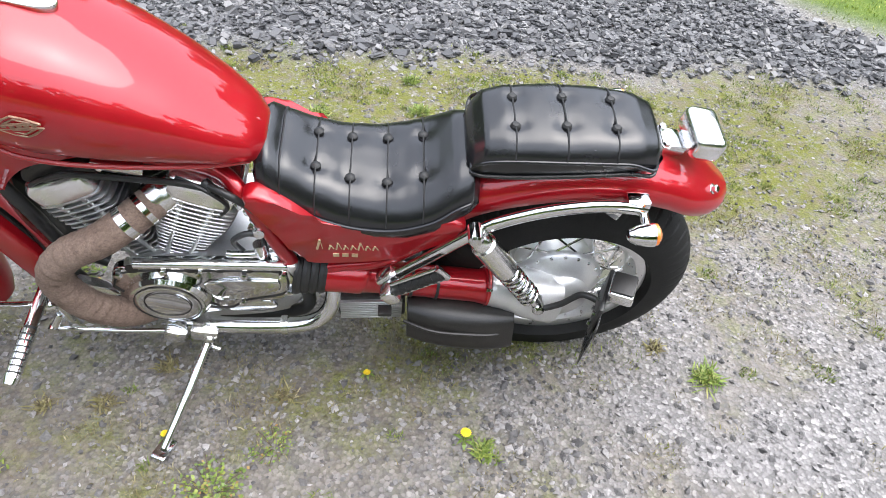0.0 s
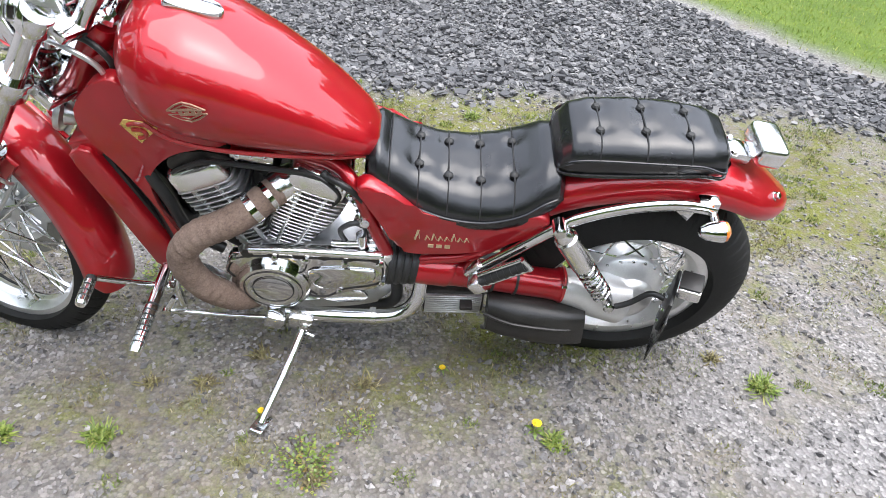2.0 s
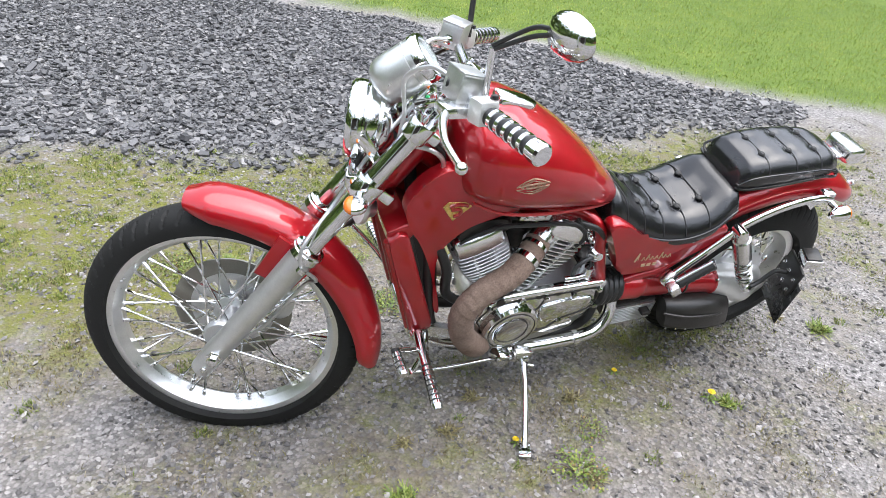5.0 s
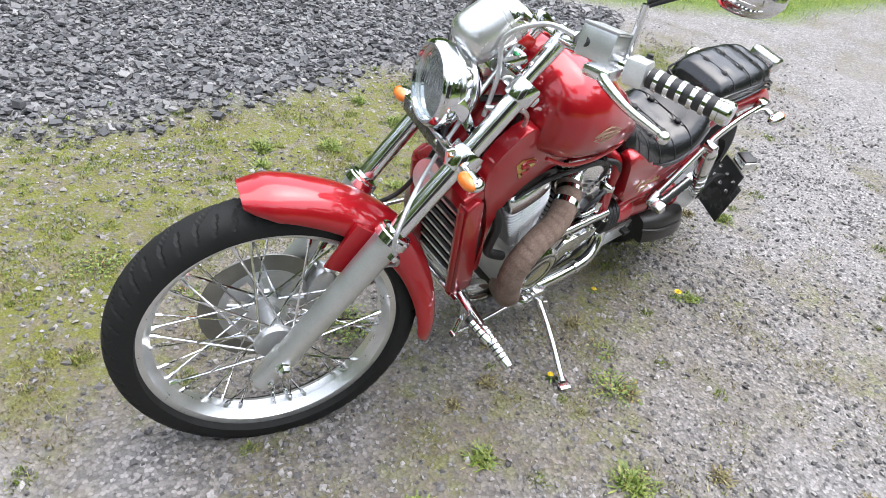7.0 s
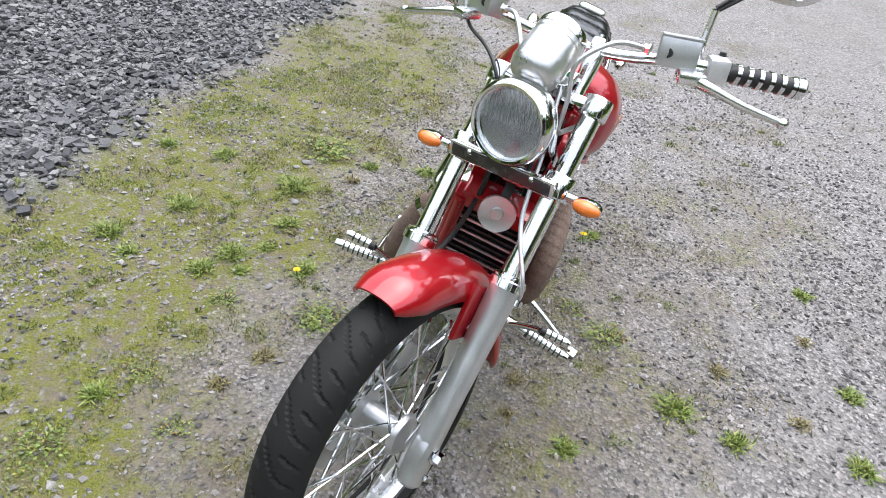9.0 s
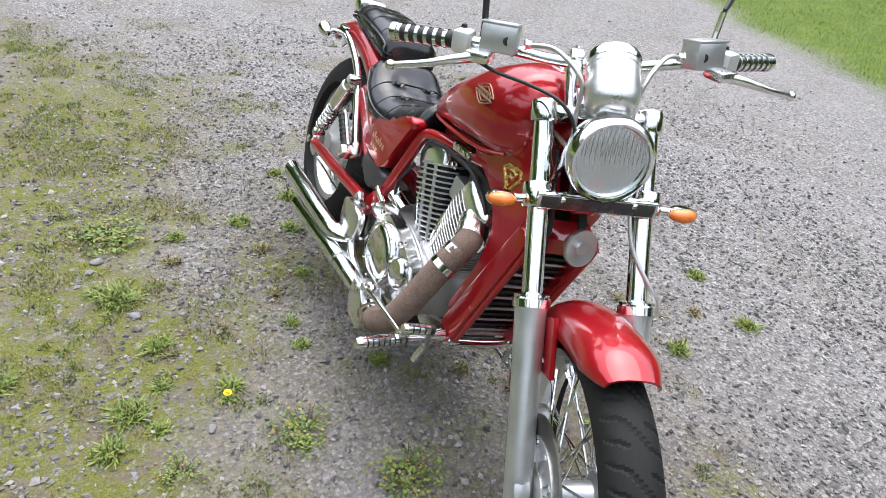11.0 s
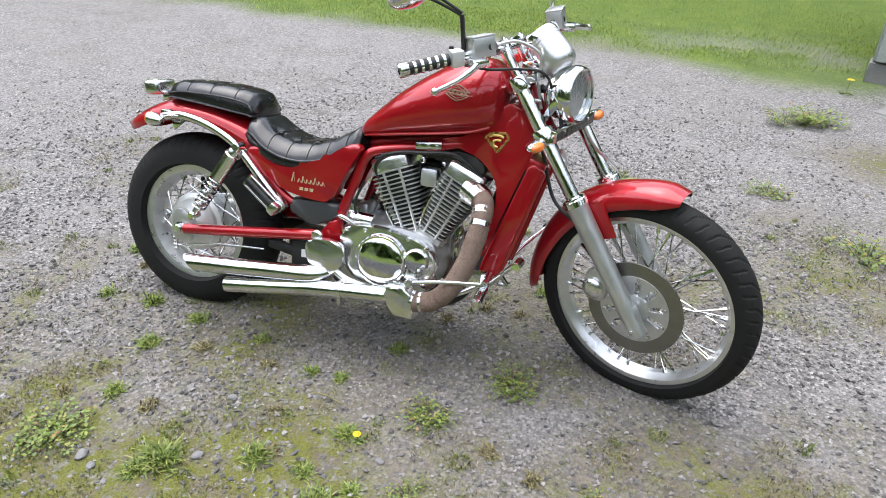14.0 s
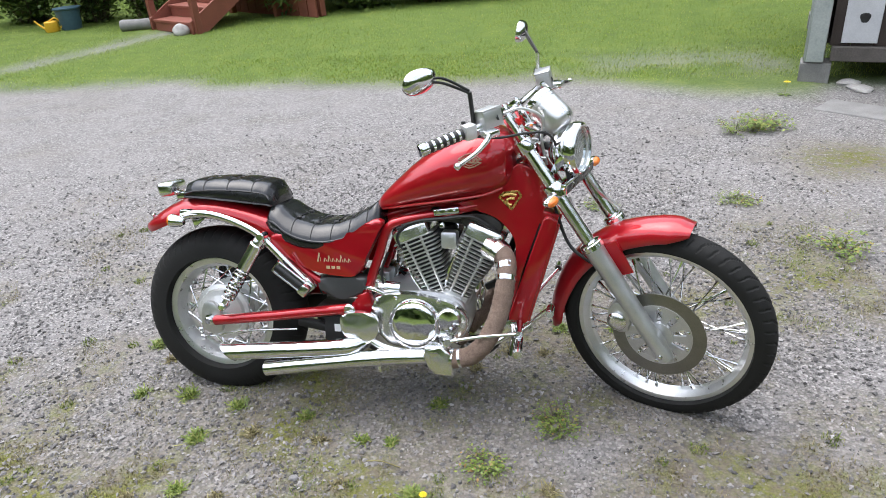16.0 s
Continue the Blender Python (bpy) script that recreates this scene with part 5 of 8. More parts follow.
def rear_fender():
    secs = []
    path = spline([(-0.36, 0, 0.600), (-0.27, 0, 0.668), (-0.17, 0, 0.708), (-0.06, 0, 0.730), (0.05, 0, 0.730), (0.13, 0, 0.709), (0.20, 0, 0.672), (0.268, 0, 0.626)], 6)
    n = len(path) - 1
    for i, p in enumerate(path):
        u = i / n
        d = (path[min(i + 1, n)] - path[max(i - 1, 0)]).normalized()
        up = d.cross(Y) if d.cross(Y).z > 0 else Y.cross(d)
        tip = max(0.0, 1 - ((u - 0.80) / 0.22) ** 2) ** 0.5 if u > 0.80 else 1.0
        half, drop = 0.098 * max(tip, 0.12), 0.075 * max(tip, 0.15) * (0.9 - 0.15 * smoothstep(0.6, 0.9, u))
        out, inn = [], []
        for k in range(19):
            b = math.pi * (k / 18 - 0.5)
            y, h = half * math.copysign(abs(math.sin(b)) ** 0.85, math.sin(b)), drop * (1 - math.cos(b) ** 0.75)
            out.append(p - up * h + Y * y)
            inn.append(p - up * (h + 0.004) + Y * y * 0.955)
        secs.append(out + inn[::-1])
    f = part("rear_fender", loft(bmesh.new(), secs), RED, bike, "glossy red rear mudguard", angle=60)
    for sgn in (-1, 1):
        part("fender_bolt", bolt(bmesh.new(), (0.215, sgn * 0.050, 0.655), Vector((0.5, sgn * 0.5, 0.7)), 0.008, 0.012), CHROME, f)
    tl = part("tail_light", box(bmesh.new(), (0.168, 0, 0.752), (0.064, 0.104, 0.052), Matrix.Rotation(radians(8), 4, "Y"), 0.016, 4), POLISHED, bike, "square chrome tail light")
    part("tail_lens", box(bmesh.new(), (0.195, 0, 0.748), (0.014, 0.078, 0.030), Matrix.Rotation(radians(8), 4, "Y"), 0.005), LENS_RED, tl, "red lens")
    part("tail_bracket", box(bmesh.new(), (0.115, 0, 0.728), (0.05, 0.05, 0.026), Matrix.Rotation(radians(10), 4, "Y"), 0.005), CHROME, tl)
    for y in (-0.022, 0.022):
        part("bracket_bolt", bolt(bmesh.new(), (0.10, y, 0.738), (0, 0, 1), 0.007, 0.01), CHROME, tl)
    for sgn in (-1, 1):
        line = [(0.062, 0.122, 0.672), (0.0, 0.126, 0.684), (-0.06, 0.127, 0.680), (-0.13, 0.128, 0.662), (-0.20, 0.130, 0.632), (-0.245, 0.133, 0.600), (-0.32, 0.138, 0.528), (-0.395, 0.142, 0.455)]
        rail = part("fender_rail", tube(bmesh.new(), [(x, sgn * y, z) for x, y, z in line], 0.0135, 14, 6, 0.75), CHROME, bike, "chrome fender rail")
        part("rail_end", box(bmesh.new(), (0.045, sgn * 0.113, 0.682), (0.045, 0.03, 0.03), None, 0.006), CHROME, rail)
        part("rail_foot", box(bmesh.new(), (-0.398, sgn * 0.142, 0.452), (0.045, 0.03, 0.05), Matrix.Rotation(radians(40), 4, "Y"), 0.010), POLISHED, rail)
        part("rail_gusset", slab(bmesh.new(), [(0.03, 0.670), (-0.03, 0.672), (0.02, 0.632)], sgn * 0.112, sgn * 0.118, 0.001), CHROME, rail)
        # rear indicator on a short stem
        c = Vector((0.058, sgn * 0.130, 0.668))
        st = part("rear_indicator", tube(bmesh.new(), [c, c + Y * sgn * 0.035], 0.009, 14), CHROME, bike, "chrome rear indicator with amber lens")
        body = c + Y * sgn * 0.045
        part("indicator_body", lathe(bmesh.new(), [(0, -0.040), (0.010, -0.036), (0.018, -0.022), (0.022, 0.0), (0.022, 0.010), (0.012, 0.012)], body, (1, 0, 0.1), 22), CHROME, st)
        part("indicator_lens", lathe(bmesh.new(), [(0.0205, 0.009), (0.020, 0.016), (0.012, 0.022), (0, 0.024)], body, (1, 0, 0.1), 22), AMBER, st)
        # folded passenger peg
        a, b = Vector((-0.385, sgn * 0.168, 0.452)), Vector((-0.300, sgn * 0.172, 0.520))
        pg = part("passenger_peg", tube(bmesh.new(), [a, b], 0.013, 14), BLACK, bike, "folded rubber passenger peg in chrome frame")
        for k in range(7):
            q = a.lerp(b, (k + 0.5) / 7)
            part("peg_rib", tube(bmesh.new(), [q, q + (b - a).normalized() * 0.005], 0.0150, 12), BLACK, pg)
        up = Vector((0.03, 0, -0.038)).normalized() * 0.019
        for s in (1, -1):
            part("peg_frame", tube(bmesh.new(), [a + up * s, b + up * s], 0.005, 10), CHROME, pg)
        part("peg_end", tube(bmesh.new(), [b + up * 1.1, b - up * 1.1], 0.007, 10), CHROME, pg)
        part("peg_mount", box(bmesh.new(), a - (b - a).normalized() * 0.015, (0.03, 0.045, 0.04), Matrix.Rotation(radians(-38), 4, "Y"), 0.006), POLISHED, pg)
        # shock absorber
        top, bot = Vector((-0.246, sgn * 0.150, 0.616)), Vector((-0.076, sgn * 0.146, 0.360))
        d = (bot - top).normalized()
        ln = (bot - top).length
        sh = part("shock_absorber", lathe(bmesh.new(), [(0, 0.005), (0.016, 0.008), (0.021, 0.02), (0.021, 0.03), (0.0255, 0.034), (0.0255, 0.135), (0.022, 0.138), (0.012, 0.14), (0.012, ln - 0.01), (0, ln - 0.01)], top, d, 26), POLISHED, bike, "chrome rear shock with exposed spring")
        side = d.orthogonal().normalized()
        b2 = d.cross(side)
        coil = [top + d * (0.138 + (ln - 0.178) * k / 110) + (side * math.cos(k / 110 * 7.5 * math.tau) + b2 * math.sin(k / 110 * 7.5 * math.tau)) * 0.0205 for k in range(111)]
        part("spring", tube(bmesh.new(), coil, 0.0042, 8, smooth_line=False), CHROME, sh)
        part("top_eye", lathe(bmesh.new(), [(0, -0.02), (0.015, -0.02), (0.015, 0.014), (0.011, 0.018), (0, 0.018)], top, Y * sgn, 20), CHROME, sh)
        part("lower_eye", lathe(bmesh.new(), [(0, -0.02), (0.014, -0.02), (0.014, 0.014), (0.010, 0.018), (0, 0.018)], bot, Y * sgn, 20), CHROME, sh)


def frame_and_covers():
    fr = part("frame", tube(bmesh.new(), [(-1.15, 0, 0.86), (-1.02, 0, 0.76), (-0.86, 0, 0.716), (-0.66, 0, 0.672), (-0.45, 0, 0.58)], 0.026, 16), RED, bike, "red painted tubular frame")
    for sgn in (-1, 1):
        inner = 1.0 if sgn > 0 else 0.66
        part("frame_tube", tube(bmesh.new(), [(-1.05, sgn * 0.066 * inner, 0.742), (-0.95, sgn * 0.072 * inner, 0.716), (-0.85, sgn * 0.078 * inner, 0.694), (-0.72, sgn * 0.086 * inner, 0.668), (-0.668, sgn * 0.092, 0.640), (-0.640, sgn * 0.098, 0.560), (-0.600, sgn * 0.104, 0.450), (-0.575, sgn * 0.106, 0.385)], 0.0155, 14), RED, fr)
        part("rear_stay", tube(bmesh.new(), [(-0.585, sgn * 0.104, 0.405), (-0.50, sgn * 0.108, 0.440), (-0.40, sgn * 0.112, 0.475), (-0.27, sgn * 0.108, 0.60)], 0.013, 14), RED, fr)
        part("cradle_tube", tube(bmesh.new(), [(-0.58, sgn * 0.10, 0.38), (-0.575, sgn * 0.095, 0.26), (-0.64, sgn * 0.085, 0.205), (-0.80, sgn * 0.08, 0.195), (-0.98, sgn * 0.078, 0.22), (-1.06, sgn * 0.075, 0.33), (-1.10, sgn * 0.06, 0.55), (-1.15, sgn * 0.035, 0.78)], 0.0145, 14), BLACK, fr)
        # neck cover that sweeps down beside the radiator
        gap = 0.0 if sgn > 0 else 0.022  # a wider black gap on the stand side
        out = rounded([(-0.905, 0.728), (-0.985, 0.748), (-1.045, 0.800), (-1.095, 0.856), (-1.150, 0.830), (-1.189, 0.767), (-1.176, 0.705), (-1.158 + gap * 0.6, 0.651), (-1.134 + gap, 0.578), (-1.109 + gap, 0.500), (-1.080 + gap * 0.5, 0.400), (-1.052, 0.385), (-1.066, 0.450), (-1.086, 0.522), (-1.090, 0.595), (-1.070, 0.642), (-1.025, 0.684), (-0.965, 0.706)], 4)
        nc = part("neck_cover", slab(bmesh.new(), out, sgn * 0.050, sgn * 0.086, 0.0035, 3), RED, bike, "glossy red steering head cover")
        # shield badge: gilt outline with a curled stroke
        em = [(x - 0.005, z - 0.010) for x, z in ((-1.102, 0.766), (-1.092, 0.780), (-1.050, 0.776), (-1.032, 0.762), (-1.072, 0.722))]
        bm = bmesh.new()
        if sgn < 0:
            slab(bm, em, -0.0862, -0.0882, 0.0006, 1)
        else:
            for i in range(5):
                p0, p1 = em[i], em[(i + 1) % 5]
                tube(bm, [(p0[0], 0.0868, p0[1]), (p1[0], 0.0868, p1[1])], 0.0040, 6, smooth_line=False)
        part("shield_emblem", bm, GOLD, nc, "gold shield emblem", None, False)
        bm = bmesh.new()
        for line in ([(-1.092, 0.757), (-1.078, 0.761), (-1.058, 0.759), (-1.048, 0.754)], [(-1.086, 0.747), (-1.070, 0.747), (-1.062, 0.740), (-1.066, 0.730), (-1.078, 0.727)]):
            tube(bm, [(x, sgn * 0.0882, z) for x, z in line], 0.0046, 8)
        part("emblem_stroke", bm, GOLD if sgn > 0 else DARK_RED, nc)
        part("gap_filler", slab(bmesh.new(), [(-1.19, 0.66), (-1.14, 0.67), (-1.08, 0.56), (-1.05, 0.39), (-1.09, 0.36)], sgn * 0.030, sgn * 0.066, 0.003), BLACK, nc, "black panel behind the cover")
        # radiator shroud
        sh = part("radiator_shroud", slab(bmesh.new(), [(-1.183, 0.690), (-1.200, 0.694), (-1.222, 0.676), (-1.216, 0.650), (-1.132, 0.345), (-1.118, 0.335), (-1.068, 0.336), (-1.072, 0.372), (-1.176, 0.684)], sgn * 0.068, sgn * 0.100, 0.006, 3), RED, bike, "red radiator side shroud")
        part("shroud_lip", tube(bmesh.new(), [(-1.222, sgn * 0.084, 0.668), (-1.175, sgn * 0.084, 0.500), (-1.130, sgn * 0.084, 0.345)], 0.008, 10), DARK_RED, sh)
        # side cover under the seat
        out = rounded([(-0.674, 0.668), (-0.660, 0.630), (-0.634, 0.560), (-0.608, 0.498), (-0.560, 0.482), (-0.470, 0.486), (-0.390, 0.505), (-0.310, 0.552), (-0.260, 0.600), (-0.300, 0.625), (-0.380, 0.605), (-0.460, 0.598), (-0.550, 0.622), (-0.636, 0.674)], 4)
        out = [(x + (0.012 + 0.017 * smoothstep(0.67, 0.53, z)) * smoothstep(-0.53, -0.60, x), z) for x, z in out]
        sc = part("side_cover", slab(bmesh.new(), out, sgn * 0.085, sgn * 0.130, 0.012, 3), RED, bike, "red side cover with gold script bars")
        bm = bmesh.new()
        for i, (w, h) in enumerate(((0.010, 0.030), (0.006, 0.013), (0.006, 0.021), (0.006, 0.013), (0.006, 0.013), (0.007, 0.023), (0.006, 0.013), (0.006, 0.013))):
            u = -0.049 + i * 0.0140 + (0.004 if i else -0.004)
            low, top, end = (Vector((-0.486 - sgn * q, sgn * 0.1306, z)) for q, z in ((u, 0.531), (u + w * 0.6, 0.531 + h), (u + 0.010, 0.532)))
            tube(bm, [low, top], 0.0019 if i else 0.0026, 6, smooth_line=False)
            tube(bm, [top, end], 0.0009, 5, smooth_line=False)
        part("script_bars", bm, GOLD_LEAF, sc, "gold script drawn as bars", smooth=False)
        bm = bmesh.new()
        for i in range(3):
            box(bm, (-0.515 + i * 0.018 + 0.011, sgn * 0.1306, 0.512), (0.012, 0.002, 0.010), None, 0)
        part("number_bars", bm, GOLD_LEAF, sc, smooth=False)
        bx = rounded([(-0.592, 0.478), (-0.500, 0.474), (-0.425, 0.470), (-0.432, 0.432), (-0.470, 0.405), (-0.545, 0.405), (-0.585, 0.435)], 4)
        if sgn > 0:
            part("tool_box", slab(bmesh.new(), bx, sgn * 0.07, sgn * 0.124, 0.012, 3), GREY_PLASTIC, bike, "dark grey plastic lower side cover")
    # radiator with slats
    tilt = Matrix.Rotation(radians(-17), 4, "Y")
    rd = part("radiator", box(bmesh.new(), (-1.128, 0, 0.510), (0.030, 0.155, 0.330), tilt, 0.004), BLACK, bike, "black radiator with horizontal slats")
    fr_pts = [Vector((-0.022, y, z)) for y, z in ((-0.076, -0.168), (0.076, -0.168), (0.076, 0.168), (-0.076, 0.168))]
    for i in range(4):
        a, b = fr_pts[i], fr_pts[(i + 1) % 4]
        c = Vector((-1.128, 0, 0.510))
        part("grille_frame", tube(bmesh.new(), [c + tilt @ a, c + tilt @ b], 0.006, 8, smooth_line=False), CAST, rd)
    for i in range(15):
        c = Vector((-1.128, 0, 0.510)) + tilt @ Vector((-0.022, 0, -0.15 + i * 0.0212))
        part("slat", box(bmesh.new(), c, (0.012, 0.150, 0.006), tilt @ Matrix.Rotation(radians(35), 4, "Y"), 0.001, 1), BLACK if i % 2 else CAST, rd)
    part("radiator_cap_cover", slab(bmesh.new(), [(-1.225, 0.692), (-1.175, 0.712), (-1.150, 0.695), (-1.165, 0.665), (-1.215, 0.652)], -0.085, 0.085, 0.008, 3), RED, bike, "red upper radiator cover")
    # swingarm tube, drive shaft and final drive
    sw = part("swingarm", tube(bmesh.new(), [(-0.030, 0.128, 0.300), (-0.25, 0.134, 0.330), (-0.535, 0.138, 0.372)], 0.0185, 16), RED, bike, "red swingarm tube")
    part("pivot_cap", lathe(bmesh.new(), [(0, 0), (0.021, 0), (0.021, 0.010), (0.016, 0.016), (0, 0.017)], (-0.540, 0.140, 0.370), Y, 24), POLISHED, sw)
    part("pivot_bracket", slab(bmesh.new(), rounded([(-0.60, 0.43), (-0.555, 0.40), (-0.52, 0.35), (-0.555, 0.33), (-0.61, 0.36)], 3), 0.09, 0.125, 0.006), RED, sw)
    part("shaft_tube", tube(bmesh.new(), [(-0.535, -0.092, 0.396), (-0.46, -0.094, 0.390), (-0.435, -0.095, 0.386), (-0.34, -0.098, 0.377), (-0.215, -0.100, 0.364), (-0.190, -0.100, 0.362)], [0.045, 0.044, 0.038, 0.036, 0.037, 0.044], 24), RED, sw, "red drive shaft housing")
    for x, r, mt in ((-0.355, 0.0385, BLACK), (-0.300, 0.039, BLACK), (-0.190, 0.045, DARK_RED)):
        z = 0.377 - (x + 0.34) * 0.1
        part("shaft_clamp", tube(bmesh.new(), [(x, -0.0985, z), (x + 0.006, -0.0985, z - 0.0006)], r, 22), mt, sw)
    for k in range(4):
        x = -0.594 + 0.017 * k
        part("shaft_boot", tube(bmesh.new(), [(x, -0.091, 0.400), (x + 0.008, -0.0915, 0.399), (x + 0.016, -0.092, 0.398)], [0.052 - 0.001 * k, 0.055 - 0.001 * k, 0.051 - 0.001 * k], 22), BLACK, sw)
    fd = part("final_drive", tube(bmesh.new(), [(-0.188, -0.100, 0.362), (-0.15, -0.098, 0.350), (-0.09, -0.092, 0.325), (-0.03, -0.088, 0.305)], [0.041, 0.045, 0.058, 0.062], 24), SATIN, sw, "silver final drive casing")
    for k in range(4):
        a = radians(45 + 90 * k)
        part("drive_stud", bolt(bmesh.new(), (-0.192, -0.100 + 0.040 * math.cos(a), 0.362 + 0.040 * math.sin(a)), (1, 0, 0), 0.005, 0.012), CHROME, fd)
    part("drive_cover", lathe(bmesh.new(), [(0, -0.115), (0.025, -0.114), (0.05, -0.106), (0.066, -0.092), (0.07, -0.078), (0.05, -0.07)], HUB, Y, 36), SATIN, fd)


def wrapped(bm, pts, r, pitch=0.021, seg=26):
    """A pipe bound with an overlapping spiral of bandage."""
    p = spline(pts, 26)
    up, run, rings = Vector((0, 0, 1)), 0.0, []
    for i, q in enumerate(p):
        d = (p[min(i + 1, len(p) - 1)] - p[max(i - 1, 0)]).normalized()
        a = (up - d * up.dot(d)).normalized()
        up, b = a, d.cross(a)
        run += (q - p[i - 1]).length if i else 0.0
        ring = []
        for k in range(seg):
            f = (run / pitch + k / seg) % 1.0
            rr = r * (1.0 + 0.055 * f + 0.02 * noise.noise(Vector((run * 60, k * 0.5, 3))))
            ring.append(bm.verts.new(q + (a * math.cos(k / seg * math.tau) + b * math.sin(k / seg * math.tau)) * rr))
        rings.append(ring)
    ring_faces(bm, rings)
    return bm


def exhaust():
    ex = part("exhaust_header", wrapped(bmesh.new(), [(-1.030, 0.085, 0.575), (-1.062, 0.118, 0.560), (-1.068, 0.155, 0.505), (-1.050, 0.182, 0.400), (-1.012, 0.192, 0.310), (-0.965, 0.194, 0.258), (-0.915, 0.192, 0.240), (-0.880, 0.190, 0.240)], 0.0298), WRAP, bike, "brown heat-wrapped front exhaust pipe")
    for a, b in (((-1.064, 0.130, 0.546), (-1.067, 0.142, 0.530)), ((-1.068, 0.150, 0.512), (-1.068, 0.158, 0.498)), ((-0.905, 0.192, 0.240), (-0.893, 0.191, 0.240)), ((-0.93, 0.192, 0.243), (-0.921, 0.192, 0.241))):
        part("hose_clamp", tube(bmesh.new(), [a, b], 0.0325, 18), CHROME, ex)
    part("header_flange", tube(bmesh.new(), [(-1.000, 0.070, 0.590), (-1.030, 0.085, 0.577), (-1.052, 0.104, 0.566)], [0.040, 0.042, 0.036], 18), POLISHED, ex)
    part("joint_box", slab(bmesh.new(), [(-0.815, 0.282), (-0.868, 0.290), (-0.900, 0.262), (-0.908, 0.188), (-0.845, 0.190), (-0.822, 0.215), (-0.808, 0.250)], 0.160, 0.222, 0.008, 3), POLISHED, ex)
    part("joint_knob", lathe(bmesh.new(), [(0, 0), (0.014, 0), (0.016, 0.01), (0.012, 0.02), (0, 0.022)], (-0.880, 0.20, 0.288), (-0.2, 0.3, 1), 16), CHROME, ex)
    part("joint_socket", box(bmesh.new(), (-0.845, 0.222, 0.268), (0.030, 0.010, 0.026), Matrix.Rotation(radians(20), 4, "Y"), 0.004), CHROME, ex)
    part("case_guard", tube(bmesh.new(), [(-0.585, 0.155, 0.298), (-0.615, 0.165, 0.278), (-0.660, 0.170, 0.254), (-0.730, 0.174, 0.243), (-0.820, 0.178, 0.240)], 0.0125, 14), CHROME, ex, "curved chrome guard tube")
    lo = part("lower_silencer", tube(bmesh.new(), [(-0.815, 0.190, 0.240), (-0.70, 0.196, 0.232), (-0.60, 0.200, 0.221), (-0.45, 0.204, 0.198), (-0.25, 0.206, 0.166)], [0.024, 0.026, 0.027, 0.026, 0.026], 20), CHROME, bike, "long chrome lower exhaust pipe")
    part("tip", tube(bmesh.new(), [(-0.252, 0.206, 0.1663), (-0.246, 0.206, 0.1653)], 0.021, 18), BLACK, lo)
    part("pipe_clamp", tube(bmesh.new(), [(-0.665, 0.198, 0.229), (-0.652, 0.198, 0.2275)], 0.030, 18), POLISHED, lo)
    part("clamp_tab", box(bmesh.new(), (-0.658, 0.205, 0.196), (0.012, 0.012, 0.028), None, 0.002), POLISHED, lo)
    up = bmesh.new()
    tube(up, [(-0.60, 0.150, 0.265), (-0.565, 0.180, 0.258), (-0.52, 0.196, 0.256), (-0.35, 0.204, 0.240), (-0.115, 0.206, 0.216)], [0.022, 0.027, 0.0285, 0.0285, 0.0285], 20)
    for v in up.verts:
        if v.co.x > -0.13:
            v.co.x += (v.co.z - 0.216) * 0.9
    up = part("upper_silencer", up, CHROME, bike, "chrome slash-cut upper exhaust pipe")
    part("slash_mouth", loft(bmesh.new(), [[(-0.1155 + 0.9 * 0.025 * math.sin(a) + h, 0.206 + 0.025 * math.cos(a), 0.2155 + 0.025 * math.sin(a)) for a in np.linspace(0, math.tau, 20, endpoint=False)] for h in (0.0, 0.0015)]), BLACK, up)
    part("heat_guard", slab(bmesh.new(), rounded([(-0.64, 0.365), (-0.56, 0.372), (-0.515, 0.352), (-0.53, 0.285), (-0.60, 0.262), (-0.645, 0.30)], 4), 0.155, 0.180, 0.008), POLISHED, up, "polished pivot cover plate")
    le = part("left_header", wrapped(bmesh.new(), [(-0.820, -0.072, 0.610), (-0.850, -0.105, 0.600), (-0.915, -0.145, 0.568), (-0.990, -0.158, 0.528), (-1.030, -0.166, 0.470), (-1.020, -0.168, 0.400), (-0.985, -0.162, 0.338), (-0.940, -0.135, 0.282), (-0.90, -0.09, 0.245)], 0.0312), WRAP, bike, "brown heat-wrapped rear cylinder exhaust pipe")
    for a, b in (((-0.842, -0.098, 0.603), (-0.850, -0.105, 0.600)), ((-0.868, -0.119, 0.591), (-0.880, -0.127, 0.585))):
        part("hose_clamp", tube(bmesh.new(), [a, b], 0.0345, 18), CHROME, le)
    part("header_flange", tube(bmesh.new(), [(-0.795, -0.055, 0.618), (-0.820, -0.072, 0.611), (-0.838, -0.088, 0.606)], [0.034, 0.038, 0.034], 18), POLISHED, le)
    lp = part("left_pipe", tube(bmesh.new(), [(-0.880, -0.128, 0.226), (-0.80, -0.134, 0.228), (-0.70, -0.138, 0.232), (-0.600, -0.138, 0.240), (-0.550, -0.132, 0.258), (-0.522, -0.118, 0.295), (-0.515, -0.095, 0.340)], 0.0185, 16), CHROME, bike, "polished lower left frame pipe")
    part("pipe_clamp", tube(bmesh.new(), [(-0.632, -0.138, 0.237), (-0.618, -0.138, 0.2385)], 0.0225, 16), POLISHED, lp)
    mf = part("collector_box", box(bmesh.new(), (-0.435, -0.055, 0.285), (0.15, 0.12, 0.085), Matrix.Rotation(radians(-4), 4, "Y"), 0.008), ENGINE_DARK, bike, "ribbed grey collector box")
    for i in range(9):
        part("rib", box(bmesh.new(), (-0.435, -0.117, 0.252 + i * 0.008), (0.136, 0.012, 0.0042), Matrix.Rotation(radians(-4), 4, "Y"), 0.001, 1), CAST, mf)
